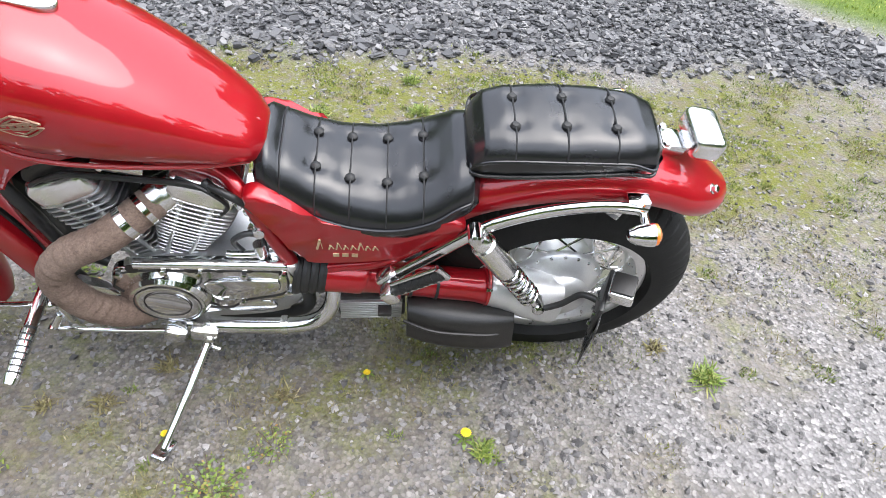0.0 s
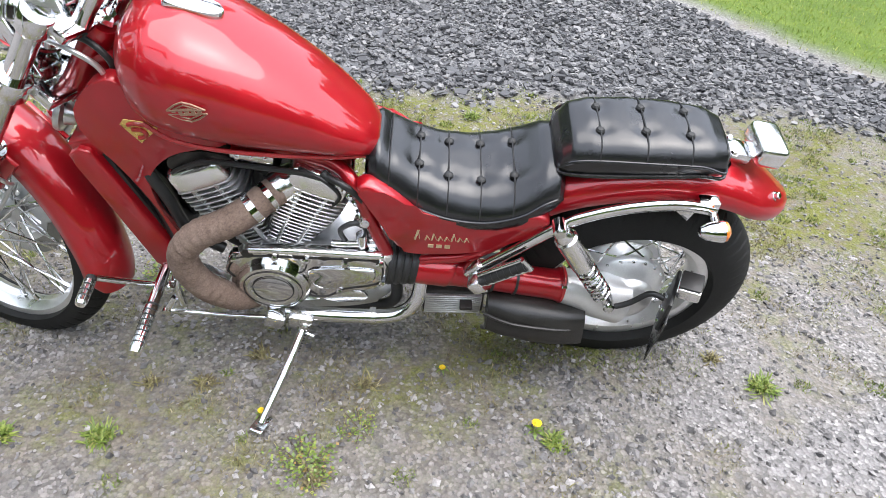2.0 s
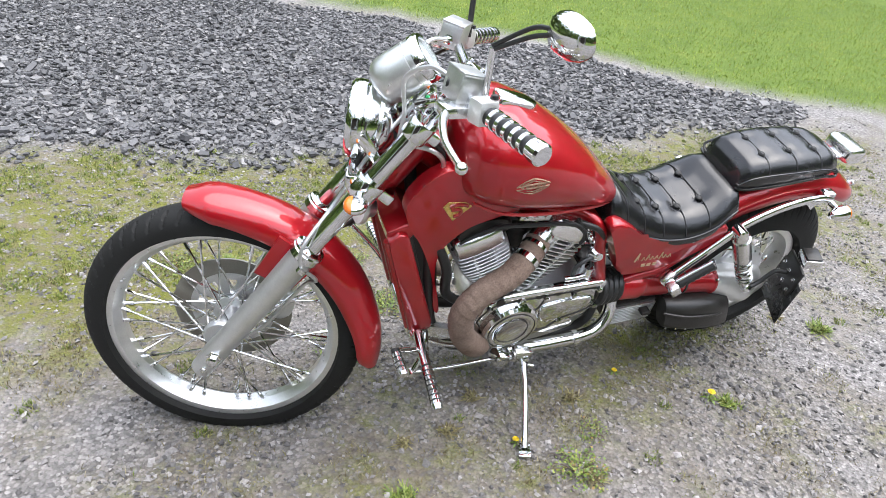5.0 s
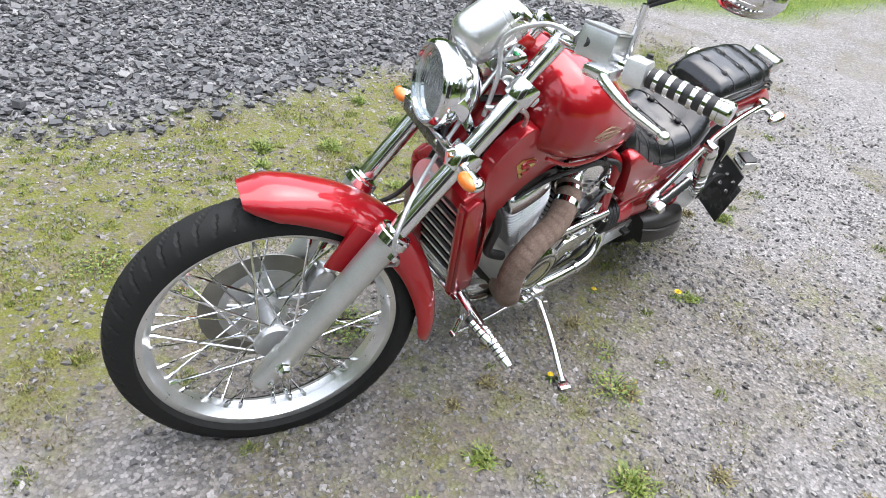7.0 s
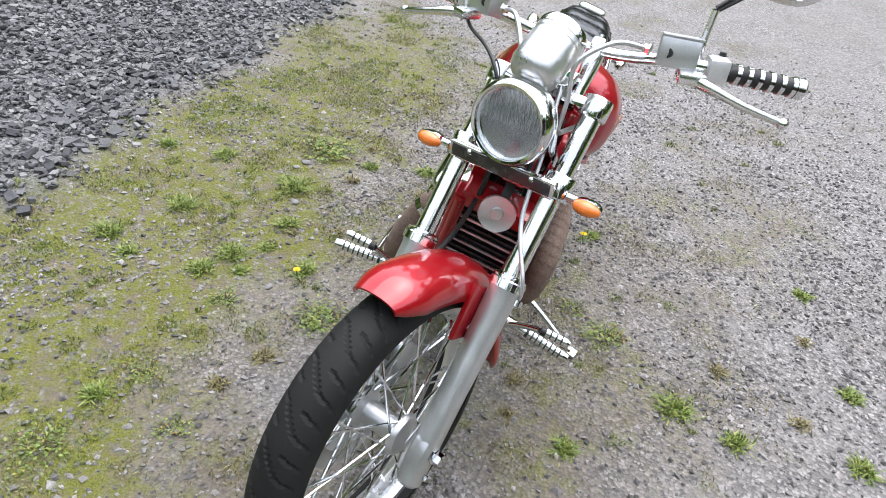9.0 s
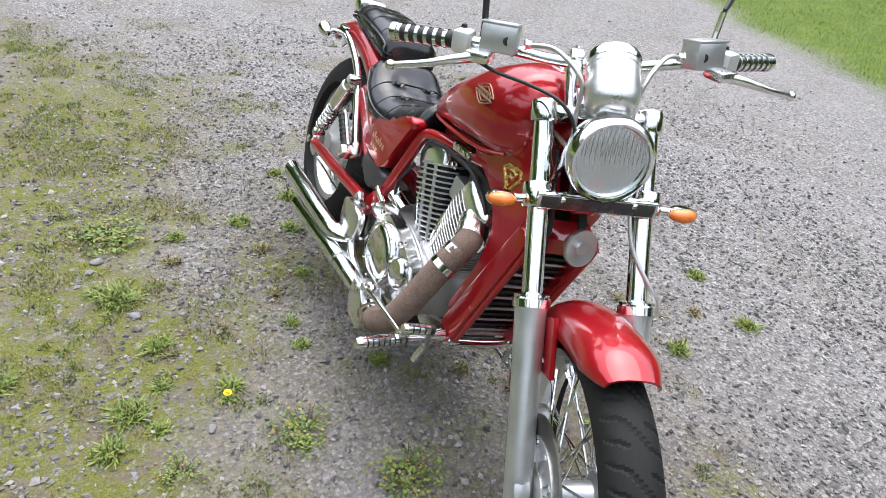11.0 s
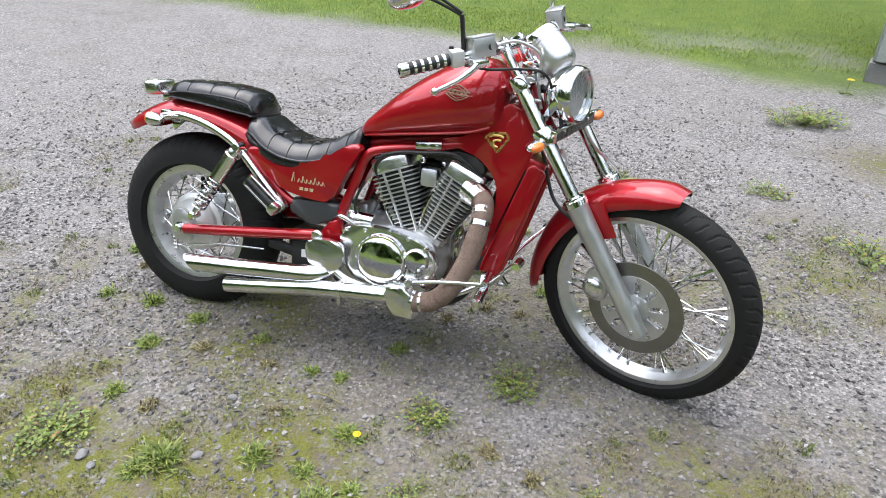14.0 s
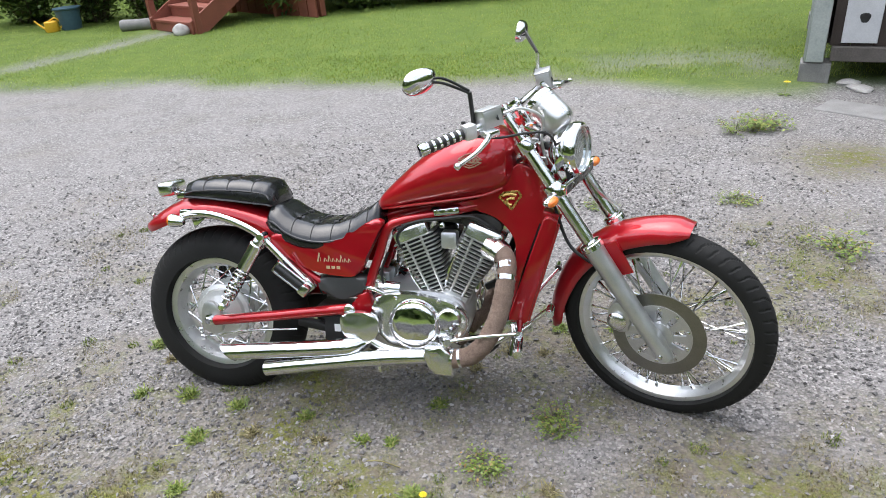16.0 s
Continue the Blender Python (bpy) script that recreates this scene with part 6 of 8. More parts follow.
    part("link_arm", box(bmesh.new(), (-0.36, 0.03, 0.27), (0.34, 0.035, 0.03), Matrix.Rotation(radians(-9), 4, "Y"), 0.006), BLACK, mf)
    part("battery_box", box(bmesh.new(), (-0.485, 0.075, 0.285), (0.10, 0.09, 0.10), None, 0.008), BLACK, mf)
    part("box_sticker", box(bmesh.new(), (-0.485, 0.1215, 0.295), (0.022, 0.002, 0.026), None, 0), DIAL, mf)


tank()
rider_seat()
pillion_seat()
rear_fender()
frame_and_covers()
exhaust()

# ---- engine ----
def fin_outline(hx, hy, n=6):
    return rounded([(-hx, -hy * 0.7), (-hx * 0.7, -hy), (hx * 0.7, -hy), (hx, -hy * 0.7), (hx, hy * 0.7), (hx * 0.7, hy), (-hx * 0.7, hy), (-hx, hy * 0.7)], 3)


def cylinder(foot, tilt, length, count, wide, label):
    """A finned barrel and head with a chrome cover, leaning by tilt degrees."""
    m = Matrix.Translation(foot) @ Matrix.Rotation(radians(tilt), 4, "Y")
    rings = []
    for i in range(9):
        u = i / 8
        k = 0.66 + 0.34 * smoothstep(0, 0.85, u)
        rings.append([(x, y, 0.030 + u * (length - 0.040)) for x, y in fin_outline(wide * k - 0.013, 0.094 * (0.84 + 0.16 * smoothstep(0, 0.8, u)) - 0.013)])
    # enlarged dark core paints the shade in the fin gaps
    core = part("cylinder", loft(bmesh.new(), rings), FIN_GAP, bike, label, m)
    foot_out = fin_outline(0.046, 0.080)
    part("barrel_foot", loft(bmesh.new(), [[(x * q, y * q, z) for x, y in foot_out] for q, z in ((1.10, -0.02), (1.0, 0.004), (0.98, 0.024), (0.9, 0.027))]), CAST, core, "smooth cast barrel foot")
    for i in range(count):
        u = i / (count - 1)
        h = 0.032 + u * (length - 0.045)
        k = 0.66 + 0.34 * smoothstep(0, 0.85, u)
        out = fin_outline(wide * k, 0.094 * (0.84 + 0.16 * smoothstep(0, 0.8, u)))
        part("fin", loft(bmesh.new(), [[(x * q, y * q, z) for x, y in out] for q, z in ((0.985, -0.0021), (1.0, -0.0012), (1.0, 0.0012), (0.985, 0.0021))]), CAST, core, m=Matrix.Translation((0, 0, h)), angle=30)
    for x in (-0.028, 0.028):
        for sy in (-1, 1):
            part("stud_sleeve", tube(bmesh.new(), [(x * 0.75, sy * 0.077, 0.02), (x, sy * 0.092, length - 0.01)], 0.0048, 8, smooth_line=False), CAST, core)
    out = fin_outline(0.064, 0.092)
    cov = loft(bmesh.new(), [[(x * q, y * q, length + z) for x, y in out] for q, z in ((0.98, -0.012), (1.02, -0.009), (1.02, 0.020), (0.99, 0.031), (0.91, 0.039), (0.80, 0.042), (0.2, 0.044))])
    part("head_cover", cov, COVER_METAL, core, "chrome cylinder head cover")
    for x in (-0.038, 0.038):
        for y in (-0.050, 0.050):
            part("head_bolt", bolt(bmesh.new(), (x, y, length + 0.040), (0, 0, 1), 0.007, 0.008), CHROME, core)
    part("oil_line", tube(bmesh.new(), [(0.045, 0.072, 0.03), (0.058, 0.080, length * 0.5), (0.05, 0.075, length)], 0.005, 8), CHROME, core)


def engine():
    case = slab(bmesh.new(), rounded([(-0.928, 0.300), (-0.928, 0.375), (-0.890, 0.415), (-0.800, 0.432), (-0.680, 0.428), (-0.610, 0.410), (-0.580, 0.350), (-0.590, 0.270), (-0.660, 0.225), (-0.780, 0.205), (-0.890, 0.220)], 4), -0.098, 0.098, 0.014, 3)
    eng = part("crankcase", case, BRUSHED, bike, "polished twin engine crankcase")
    # right side covers
    rc = slab(bmesh.new(), rounded([(-0.930, 0.300), (-0.940, 0.355), (-0.895, 0.402), (-0.800, 0.426), (-0.700, 0.430), (-0.628, 0.415), (-0.618, 0.345), (-0.640, 0.280), (-0.700, 0.248), (-0.800, 0.245), (-0.870, 0.262)], 4), 0.10, 0.138, 0.010, 3)
    part("clutch_case", rc, POLISHED, eng, "mirror-polished clutch side case")
    part("clutch_cover", lathe(bmesh.new(), [(0.088, 0.0), (0.088, 0.008), (0.082, 0.016), (0.076, 0.016), (0.072, 0.020), (0.055, 0.0225), (0, 0.024)], (-0.764, 0.138, 0.330), Y, 44), CHROME, eng, "round mirror-polished clutch cover")
    for i in range(9):
        a = i / 9 * math.tau
        part("cover_bolt", bolt(bmesh.new(), (-0.764 + 0.082 * math.cos(a), 0.150, 0.330 + 0.082 * math.sin(a)), Y, 0.0045, 0.006), CHROME, eng)
    part("timing_cover", lathe(bmesh.new(), [(0.040, 0.0), (0.040, 0.008), (0.034, 0.014), (0, 0.016)], (-0.880, 0.138, 0.350), Y, 32), CHROME, eng)
    part("oil_filter", lathe(bmesh.new(), [(0.030, 0.0), (0.030, 0.03), (0.026, 0.036), (0, 0.037)], (-0.905, 0.10, 0.290), (-0.4, 1, 0), 26), CHROME, eng)
    for x, z in ((-0.905, 0.392), (-0.845, 0.412), (-0.700, 0.418), (-0.632, 0.404), (-0.626, 0.285), (-0.83, 0.248)):
        part("case_bolt", bolt(bmesh.new(), (x, 0.128, z), Y, 0.007, 0.018), CHROME, eng)
    part("starter_cover", tube(bmesh.new(), [(-0.700, 0.08, 0.432), (-0.630, 0.09, 0.440)], 0.022, 18), CHROME, eng)
    part("cover_pipe", tube(bmesh.new(), [(-0.660, 0.135, 0.430), (-0.620, 0.14, 0.448), (-0.590, 0.12, 0.440)], 0.008, 10), CHROME, eng)
    # left side covers
    lc = slab(bmesh.new(), rounded([(-0.960, 0.350), (-0.950, 0.420), (-0.905, 0.442), (-0.780, 0.450), (-0.660, 0.456), (-0.602, 0.452), (-0.594, 0.385), (-0.610, 0.345), (-0.690, 0.318), (-0.760, 0.280), (-0.850, 0.268), (-0.925, 0.290)], 4), -0.10, -0.128, 0.009, 3)
    part("generator_case", lc, CHROME, eng, "mirror-polished generator side case")
    part("generator_cover", lathe(bmesh.new(), [(0.083, 0.0), (0.083, 0.010), (0.076, 0.018), (0.070, 0.018), (0.064, 0.021), (0.055, 0.0215), (0.050, 0.019), (0, 0.020)], (-0.856, -0.128, 0.336), -Y, 44), CHROME, eng, "round polished generator cover")
    edge = rounded([(-0.945, 0.352), (-0.938, 0.412), (-0.898, 0.432), (-0.780, 0.438), (-0.664, 0.442), (-0.613, 0.438), (-0.606, 0.388), (-0.622, 0.355), (-0.695, 0.330), (-0.762, 0.292)], 3)
    part("case_edge", tube(bmesh.new(), [(x, -0.1283, z) for x, z in edge], 0.0024, 6, smooth_line=False), ENGINE_DARK, eng)
    part("case_panel", slab(bmesh.new(), rounded([(-0.762, 0.404), (-0.640, 0.412), (-0.622, 0.396), (-0.634, 0.366), (-0.700, 0.344), (-0.748, 0.330), (-0.774, 0.362)], 3), -0.126, -0.134, 0.005, 3), CHROME, eng, "raised polished panel")
    for rr in (0.046, 0.067):
        part("cover_groove", tube(bmesh.new(), [(-0.856 + rr * math.cos(k / 40 * math.tau), -0.1486, 0.336 + rr * math.sin(k / 40 * math.tau)) for k in range(41)], 0.0011, 6, smooth_line=False), ENGINE_DARK, eng)
    for k in range(6):
        part("washer", lathe(bmesh.new(), [(0.006, 0.0), (0.013, 0.0), (0.013, 0.003), (0.006, 0.003)], (-0.905 + 0.056 * k, -0.1275, 0.441 + 0.0022 * k), -Y, 14), ENGINE_DARK, eng)
    part("upper_rib", tube(bmesh.new(), [(-0.90, -0.122, 0.450), (-0.80, -0.124, 0.456), (-0.61, -0.124, 0.458)], 0.011, 10), POLISHED, eng)
    for x, z in ((-0.935, 0.425), (-0.845, 0.440), (-0.775, 0.436), (-0.690, 0.432), (-0.612, 0.438), (-0.606, 0.372), (-0.705, 0.328)):
        part("case_bolt", bolt(bmesh.new(), (x, -0.124, z), -Y, 0.0085, 0.014), CHROME, eng)
    part("case_line", tube(bmesh.new(), [(-0.775, -0.1285, 0.425), (-0.782, -0.1285, 0.395), (-0.800, -0.1285, 0.370), (-0.790, -0.1285, 0.33), (-0.760, -0.1285, 0.300)], 0.0022, 6), ENGINE_DARK, eng)
    part("gearbox_plate", slab(bmesh.new(), rounded([(-0.760, 0.275), (-0.740, 0.305), (-0.660, 0.312), (-0.640, 0.280), (-0.680, 0.262)], 3), -0.10, -0.120, 0.006), POLISHED, eng)
    part("output_housing", box(bmesh.new(), (-0.606, -0.085, 0.400), (0.045, 0.082, 0.110), None, 0.012), CAST, eng)
    part("sump", box(bmesh.new(), (-0.78, 0, 0.212), (0.24, 0.15, 0.04), None, 0.012), ENGINE_DARK, eng)
    cylinder((-0.838, 0, 0.402), 22.5, 0.235, 15, 0.076, "finned aluminium rear cylinder")
    cylinder((-0.884, 0, 0.402), -25, 0.235, 15, 0.070, "finned aluminium front cylinder")
    # carburettors, intake and wiring between and above the barrels
    ca = part("carburettor", lathe(bmesh.new(), [(0, 0), (0.03, 0), (0.034, 0.02), (0.034, 0.05), (0.026, 0.06), (0.026, 0.085), (0, 0.09)], (-0.862, -0.03, 0.560), (0.1, 0.2, 1), 22), ENGINE_DARK, bike, "dark carburettor between the cylinders")
    part("float_bowl", box(bmesh.new(), (-0.868, 0.045, 0.600), (0.055, 0.05, 0.06), None, 0.01), CAST, ca)
    part("intake_stub", tube(bmesh.new(), [(-0.84, 0.03, 0.62), (-0.80, 0.03, 0.60)], 0.024, 16), BLACK, ca)
    part("air_box", box(bmesh.new(), (-0.90, 0, 0.672), (0.20, 0.11, 0.04), Matrix.Rotation(radians(-8), 4, "Y"), 0.012), BLACK, ca)
    part("choke_knob", bolt(bmesh.new(), (-0.852, 0.085, 0.655), Y, 0.008, 0.012), CHROME, ca)
    for sgn in (-1, 1):
        dm = slab(bmesh.new(), rounded([(-1.045, 0.640), (-1.030, 0.680), (-0.960, 0.695), (-0.915, 0.680), (-0.925, 0.650), (-0.990, 0.630)], 4), sgn * 0.045, sgn * 0.082, 0.008)
        part("rocker_shroud", dm, ENGINE_DARK, ca)
        part("fuse_block", box(bmesh.new(), (-0.868, sgn * 0.088, 0.702), (0.085, 0.020, 0.022), Matrix.Rotation(radians(8), 4, "Y"), 0.004), CHROME, ca)
        for k in range(3):
            part("block_screw", bolt(bmesh.new(), (-0.895 + 0.027 * k, sgn * 0.098, 0.704), Y * sgn, 0.005, 0.004), CHROME, ca)
        for k, pts in enumerate((((-1.00, 0.09, 0.66), (-0.95, 0.10, 0.688), (-0.86, 0.098, 0.680), (-0.77, 0.095, 0.668), (-0.70, 0.092, 0.640)),
                                 ((-0.78, 0.085, 0.672), (-0.73, 0.098, 0.655), (-0.70, 0.095, 0.610), (-0.72, 0.09, 0.57)),
                                 ((-1.05, 0.07, 0.60), (-1.03, 0.085, 0.64), (-0.98, 0.09, 0.672), (-0.92, 0.07, 0.680)),
                                 ((-0.665, 0.085, 0.56), (-0.645, 0.10, 0.50), (-0.65, 0.10, 0.45), (-0.67, 0.09, 0.43)))):
            part("ignition_cable", tube(bmesh.new(), [(x, sgn * y, z) for x, y, z in pts], 0.0045 if k else 0.006, 8), BLACK, ca)
        part("spark_cap", tube(bmesh.new(), [(-0.735, sgn * 0.085, 0.662), (-0.720, sgn * 0.092, 0.650)], 0.011, 12), BLACK, ca)
        part("rear_bracket", slab(bmesh.new(), [(-0.66, 0.47), (-0.625, 0.49), (-0.60, 0.44), (-0.63, 0.42)], sgn * 0.09, sgn * 0.10, 0.002), POLISHED, ca)
    part("coolant_pipe", tube(bmesh.new(), [(-1.09, -0.075, 0.62), (-1.06, -0.085, 0.55), (-1.04, -0.08, 0.45), (-0.97, -0.085, 0.40)], 0.013, 12), BLACK, ca)
    for k in range(5):
        part("head_stud", bolt(bmesh.new(), (-0.705 + 0.012 * k, -0.088, 0.640 - 0.018 * k), (0.3, -1, 0.5), 0.006, 0.012), CHROME, ca)
    part("thermostat", lathe(bmesh.new(), [(0, 0), (0.020, 0), (0.022, 0.012), (0.014, 0.020), (0.010, 0.030), (0, 0.031)], (-0.650, -0.090, 0.545), (0.1, -1, 0.3), 20), CHROME, ca)
    part("rear_hose", tube(bmesh.new(), [(-0.735, -0.085, 0.660), (-0.690, -0.105, 0.652), (-0.655, -0.105, 0.615), (-0.650, -0.100, 0.560)], 0.0075, 10), BLACK, ca)
    part("cross_bar", tube(bmesh.new(), [(-0.720, -0.108, 0.472), (-0.690, -0.110, 0.474), (-0.655, -0.108, 0.476)], 0.008, 12), CHROME, ca)
    part("valve_body", tube(bmesh.new(), [(-0.655, -0.105, 0.505), (-0.653, -0.107, 0.470)], 0.012, 14), POLISHED, ca)
    part("vent_hose", tube(bmesh.new(), [(-0.69, -0.10, 0.47), (-0.70, -0.11, 0.52), (-0.67, -0.11, 0.545), (-0.645, -0.105, 0.53)], 0.006, 8), GREY_PLASTIC, ca)


# ---- controls, stand and luggage ----
def foot_controls():
    for sgn in (-1, 1):
        root = Vector((-1.108, sgn * 0.105, 0.340))
        plate = slab(bmesh.new(), rounded([(-1.120, 0.345), (-1.080, 0.350), (-1.000, 0.315), (-0.975, 0.285), (-1.075, 0.290)], 3), sgn * 0.080, sgn * 0.100, 0.004)
        fc = part("forward_control", plate, POLISHED, bike, "polished forward foot control")
        tip = Vector((-1.122, sgn * 0.325, 0.320))
        part("peg_arm", tube(bmesh.new(), [root, root.lerp(tip, 0.45)], 0.013, 14), CHROME, fc)
        part("peg_rubber", tube(bmesh.new(), [root.lerp(tip, 0.45), root.lerp(tip, 0.95)], 0.0125, 14), BLACK, fc)
        d = (tip - root).normalized()
        for k in range(8):
            q = root.lerp(tip, 0.48 + 0.06 * k)
            part("peg_ring", tube(bmesh.new(), [q, q + d * 0.0098], 0.0150, 14), CHROME, fc)
        part("peg_cap", tube(bmesh.new(), [root.lerp(tip, 0.94), tip], [0.0155, 0.013], 14), CHROME, fc)
        part("control_shaft", tube(bmesh.new(), [(-1.085, sgn * 0.10, 0.330), (-1.090, sgn * 0.125, 0.300), (-1.082, sgn * 0.135, 0.240)], 0.010, 12), CHROME, fc)
        part("pedal_arm", tube(bmesh.new(), [(-1.100, sgn * 0.130, 0.300), (-1.150, sgn * 0.175, 0.370), (-1.212, sgn * 0.215, 0.436)], 0.007, 12), CHROME, fc)
        end = Vector((-1.212, sgn * 0.215, 0.438))
        part("toe_peg", tube(bmesh.new(), [end, end + Y * sgn * 0.065], 0.011, 12), BLACK, fc)
        for k in range(4):
            part("toe_ring", tube(bmesh.new(), [end + Y * sgn * (0.012 + 0.014 * k), end + Y * sgn * (0.0225 + 0.014 * k)], 0.0125, 12), CHROME, fc)
        part("toe_cap", tube(bmesh.new(), [end + Y * sgn * 0.062, end + Y * sgn * 0.072], [0.0125, 0.010], 12), CHROME, fc)
        rod = [Vector((-1.118, 0.222, 0.348)), Vector((-1.0, 0.224, 0.332)), Vector((-0.892, 0.222, 0.308))] if sgn > 0 else [Vector((-1.120, -0.150, 0.228)), Vector((-1.0, -0.150, 0.222)), Vector((-0.872, -0.146, 0.216))]
        part("link_rod", tube(bmesh.new(), rod, 0.006, 10), CHROME, fc)
        for q in (rod[0], rod[-1]):
            part("rod_end", lathe(bmesh.new(), [(0, -0.009), (0.011, -0.009), (0.012, 0), (0.011, 0.009), (0, 0.009)], q, Y, 16), POLISHED, fc)
        part("rod_lever", tube(bmesh.new(), [rod[0], Vector((-1.098, sgn * 0.135, 0.300 if sgn > 0 else 0.262))], 0.009, 12), CHROME, fc)
        part("pivot_ball", lathe(bmesh.new(), [(0.016 * math.sin(math.pi * i / 10), -0.016 * math.cos(math.pi * i / 10)) for i in range(11)], (-1.100, sgn * 0.140, 0.312), (0, 0, 1), 16), CHROME, fc)
        part("brace", tube(bmesh.new(), [(-1.08, sgn * 0.10, 0.30), (-1.02, sgn * 0.10, 0.262), (-0.95, sgn * 0.09, 0.225)], 0.009, 10), POLISHED, fc)


def cross_bar():
    bar = part("control_bar", tube(bmesh.new(), [(-1.116, -0.112, 0.330), (-1.118, 0.0, 0.328), (-1.116, 0.112, 0.330)], 0.0125, 14), CHROME, bike, "chrome cross bar between the foot pegs")
    for y in (-0.085, 0.085):
        part("bar_clamp", tube(bmesh.new(), [(-1.116, y - 0.010, 0.329), (-1.116, y + 0.010, 0.329)], 0.0175, 14), POLISHED, bar)


def side_stand():
    foot_w = Vector((-0.849, -0.352, 0.006))
    foot = bike.matrix_world.inverted() @ foot_w
    top = Vector((-0.790, -0.150, 0.212))
    st = part("side_stand", tube(bmesh.new(), [top, top.lerp(foot, 0.5) + Vector((0.004, 0, 0.004)), foot], [0.0115, 0.0095, 0.0085], 14), CHROME, bike, "chrome side stand")
    part("stand_bracket", box(bmesh.new(), (-0.800, -0.140, 0.226), (0.060, 0.055, 0.044), Matrix.Rotation(radians(12), 4, "Y"), 0.009), POLISHED, st)
    part("stand_block", box(bmesh.new(), (-0.862, -0.148, 0.226), (0.050, 0.050, 0.050), Matrix.Rotation(radians(20), 4, "Y"), 0.012), CHROME, st)
    part("stand_tang", tube(bmesh.new(), [top.lerp(foot, 0.10), top.lerp(foot, 0.12) + Vector((0.032, -0.004, -0.004))], 0.006, 10), POLISHED, st)
    part("stand_bolt", bolt(bmesh.new(), top + Vector((0, -0.012, 0.004)), (0, -1, 0.2), 0.010, 0.012), CHROME, st)
    inv = bike.matrix_world.to_3x3().inverted().to_4x4()
    pad = slab(bmesh.new(), rounded([(-0.022, -0.003), (0.022, -0.003), (0.026, 0.001), (0.018, 0.004), (-0.018, 0.004), (-0.026, 0.001)], 3), -0.016, 0.016, 0.002)
    part("stand_foot", pad, CHROME, st, "", Matrix.Translation(foot - inv.to_3x3() @ Vector((0, 0, 0.004))) @ inv @ Matrix.Rotation(radians(70), 4, "Z"))
    sp = []
    for k in range(61):
        u = k / 60
        q = (top + Vector((0.012, 0.0, 0.01))).lerp(top.lerp(foot, 0.30) + Vector((0.012, 0, 0)), u)
        sp.append(q + Vector((math.cos(u * 12 * math.tau), 0.3 * math.sin(u * 12 * math.tau), 0.6 * math.sin(u * 12 * math.tau))) * 0.0045)
    part("stand_spring", tube(bmesh.new(), sp, 0.0012, 6, smooth_line=False), BLACK, st)


def pouch_and_plate():
    secs = []
    for i in range(11):
        u = i / 10
        x = -0.356 + 0.235 * u
        top = 0.344 + 0.012 * math.sin(u * math.pi) - 0.022 * u
        low = top - 0.078 - 0.012 * math.sin(u * math.pi)
        th = 0.020 + 0.030 * math.sin(math.pi * min(max(u, 0.02), 0.98)) ** 0.5
        sec = []
        for k in range(20):
            a = k / 20 * math.tau
            c, s = math.cos(a), math.sin(a)
            z = (top + low) / 2 + (top - low) / 2 * math.copysign(abs(s) ** 0.55, s)
            sec.append((x, -0.145 - (th if c > 0 else 0.02) * abs(c) ** 0.6 * math.copysign(1, c) + 0.45 * (z - 0.30), z))
        secs.append(sec)
    pc = part("tool_pouch", loft(bmesh.new(), secs), OLD_LEATHER, bike, "black leather tool pouch with studs", angle=60)
    part("pouch_flap_edge", tube(bmesh.new(), [(-0.365, -0.166, 0.318), (-0.305, -0.190, 0.318), (-0.235, -0.193, 0.310), (-0.165, -0.186, 0.298), (-0.140, -0.166, 0.292)], 0.004, 8), OLD_LEATHER, pc)
    for i in range(7):
        part("stud", lathe(bmesh.new(), [(0, 0), (0.004, 0), (0.003, 0.002), (0, 0.003)], (-0.350 + 0.033 * i, -0.186 - 0.014 * math.sin(math.pi * i / 6), 0.272 - 0.003 * i), (0, -1, -0.2), 10), CHROME, pc)
    part("pouch_strap", box(bmesh.new(), (-0.405, -0.115, 0.30), (0.03, 0.06, 0.012), None, 0.003), OLD_LEATHER, pc)
    arm = part("plate_bracket", tube(bmesh.new(), [(-0.070, -0.150, 0.352), (-0.03, -0.150, 0.375), (0.005, -0.150, 0.415), (0.035, -0.165, 0.420)], 0.007, 10), BLACK, bike, "black side-mounted number plate bracket")
    m = Matrix.Translation((0.046, -0.172, 0.372)) @ Matrix.Rotation(radians(-23), 4, "Z")
    part("plate_backing", box(bmesh.new(), (-0.004, 0.0, 0.05), (0.010, 0.11, 0.10), None, 0.004), BLACK, arm, m=m)
    for y in (-0.04, 0.0, 0.04):
        for z in (0.02, 0.06):
            part("plate_bolt", bolt(bmesh.new(), (-0.009, y, z), (-1, 0, 0), 0.005, 0.006), CHROME, arm, m=m)
    part("number_plate", box(bmesh.new(), (0.003, 0.0, -0.02), (0.003, 0.15, 0.155), None, 0.0012), PLATE_GREY, arm, "plain number plate seen edge-on", m)
    part("plate_lamp", box(bmesh.new(), (0.022, 0.0, 0.118), (0.050, 0.060, 0.032), Matrix.Rotation(radians(-8), 4, "Y"), 0.006), CHROME, arm, "chrome number plate lamp", m)
    part("lamp_lid", box(bmesh.new(), (0.020, 0.0, 0.136), (0.046, 0.052, 0.006), Matrix.Rotation(radians(-8), 4, "Y"), 0.003), BLACK, arm, "", m)


engine()
foot_controls()
cross_bar()
side_stand()
pouch_and_plate()

# ---- things round the yard ----
def ground_z(x, y):
    return float(height_at(np.array([x]), np.array([y]))[0])


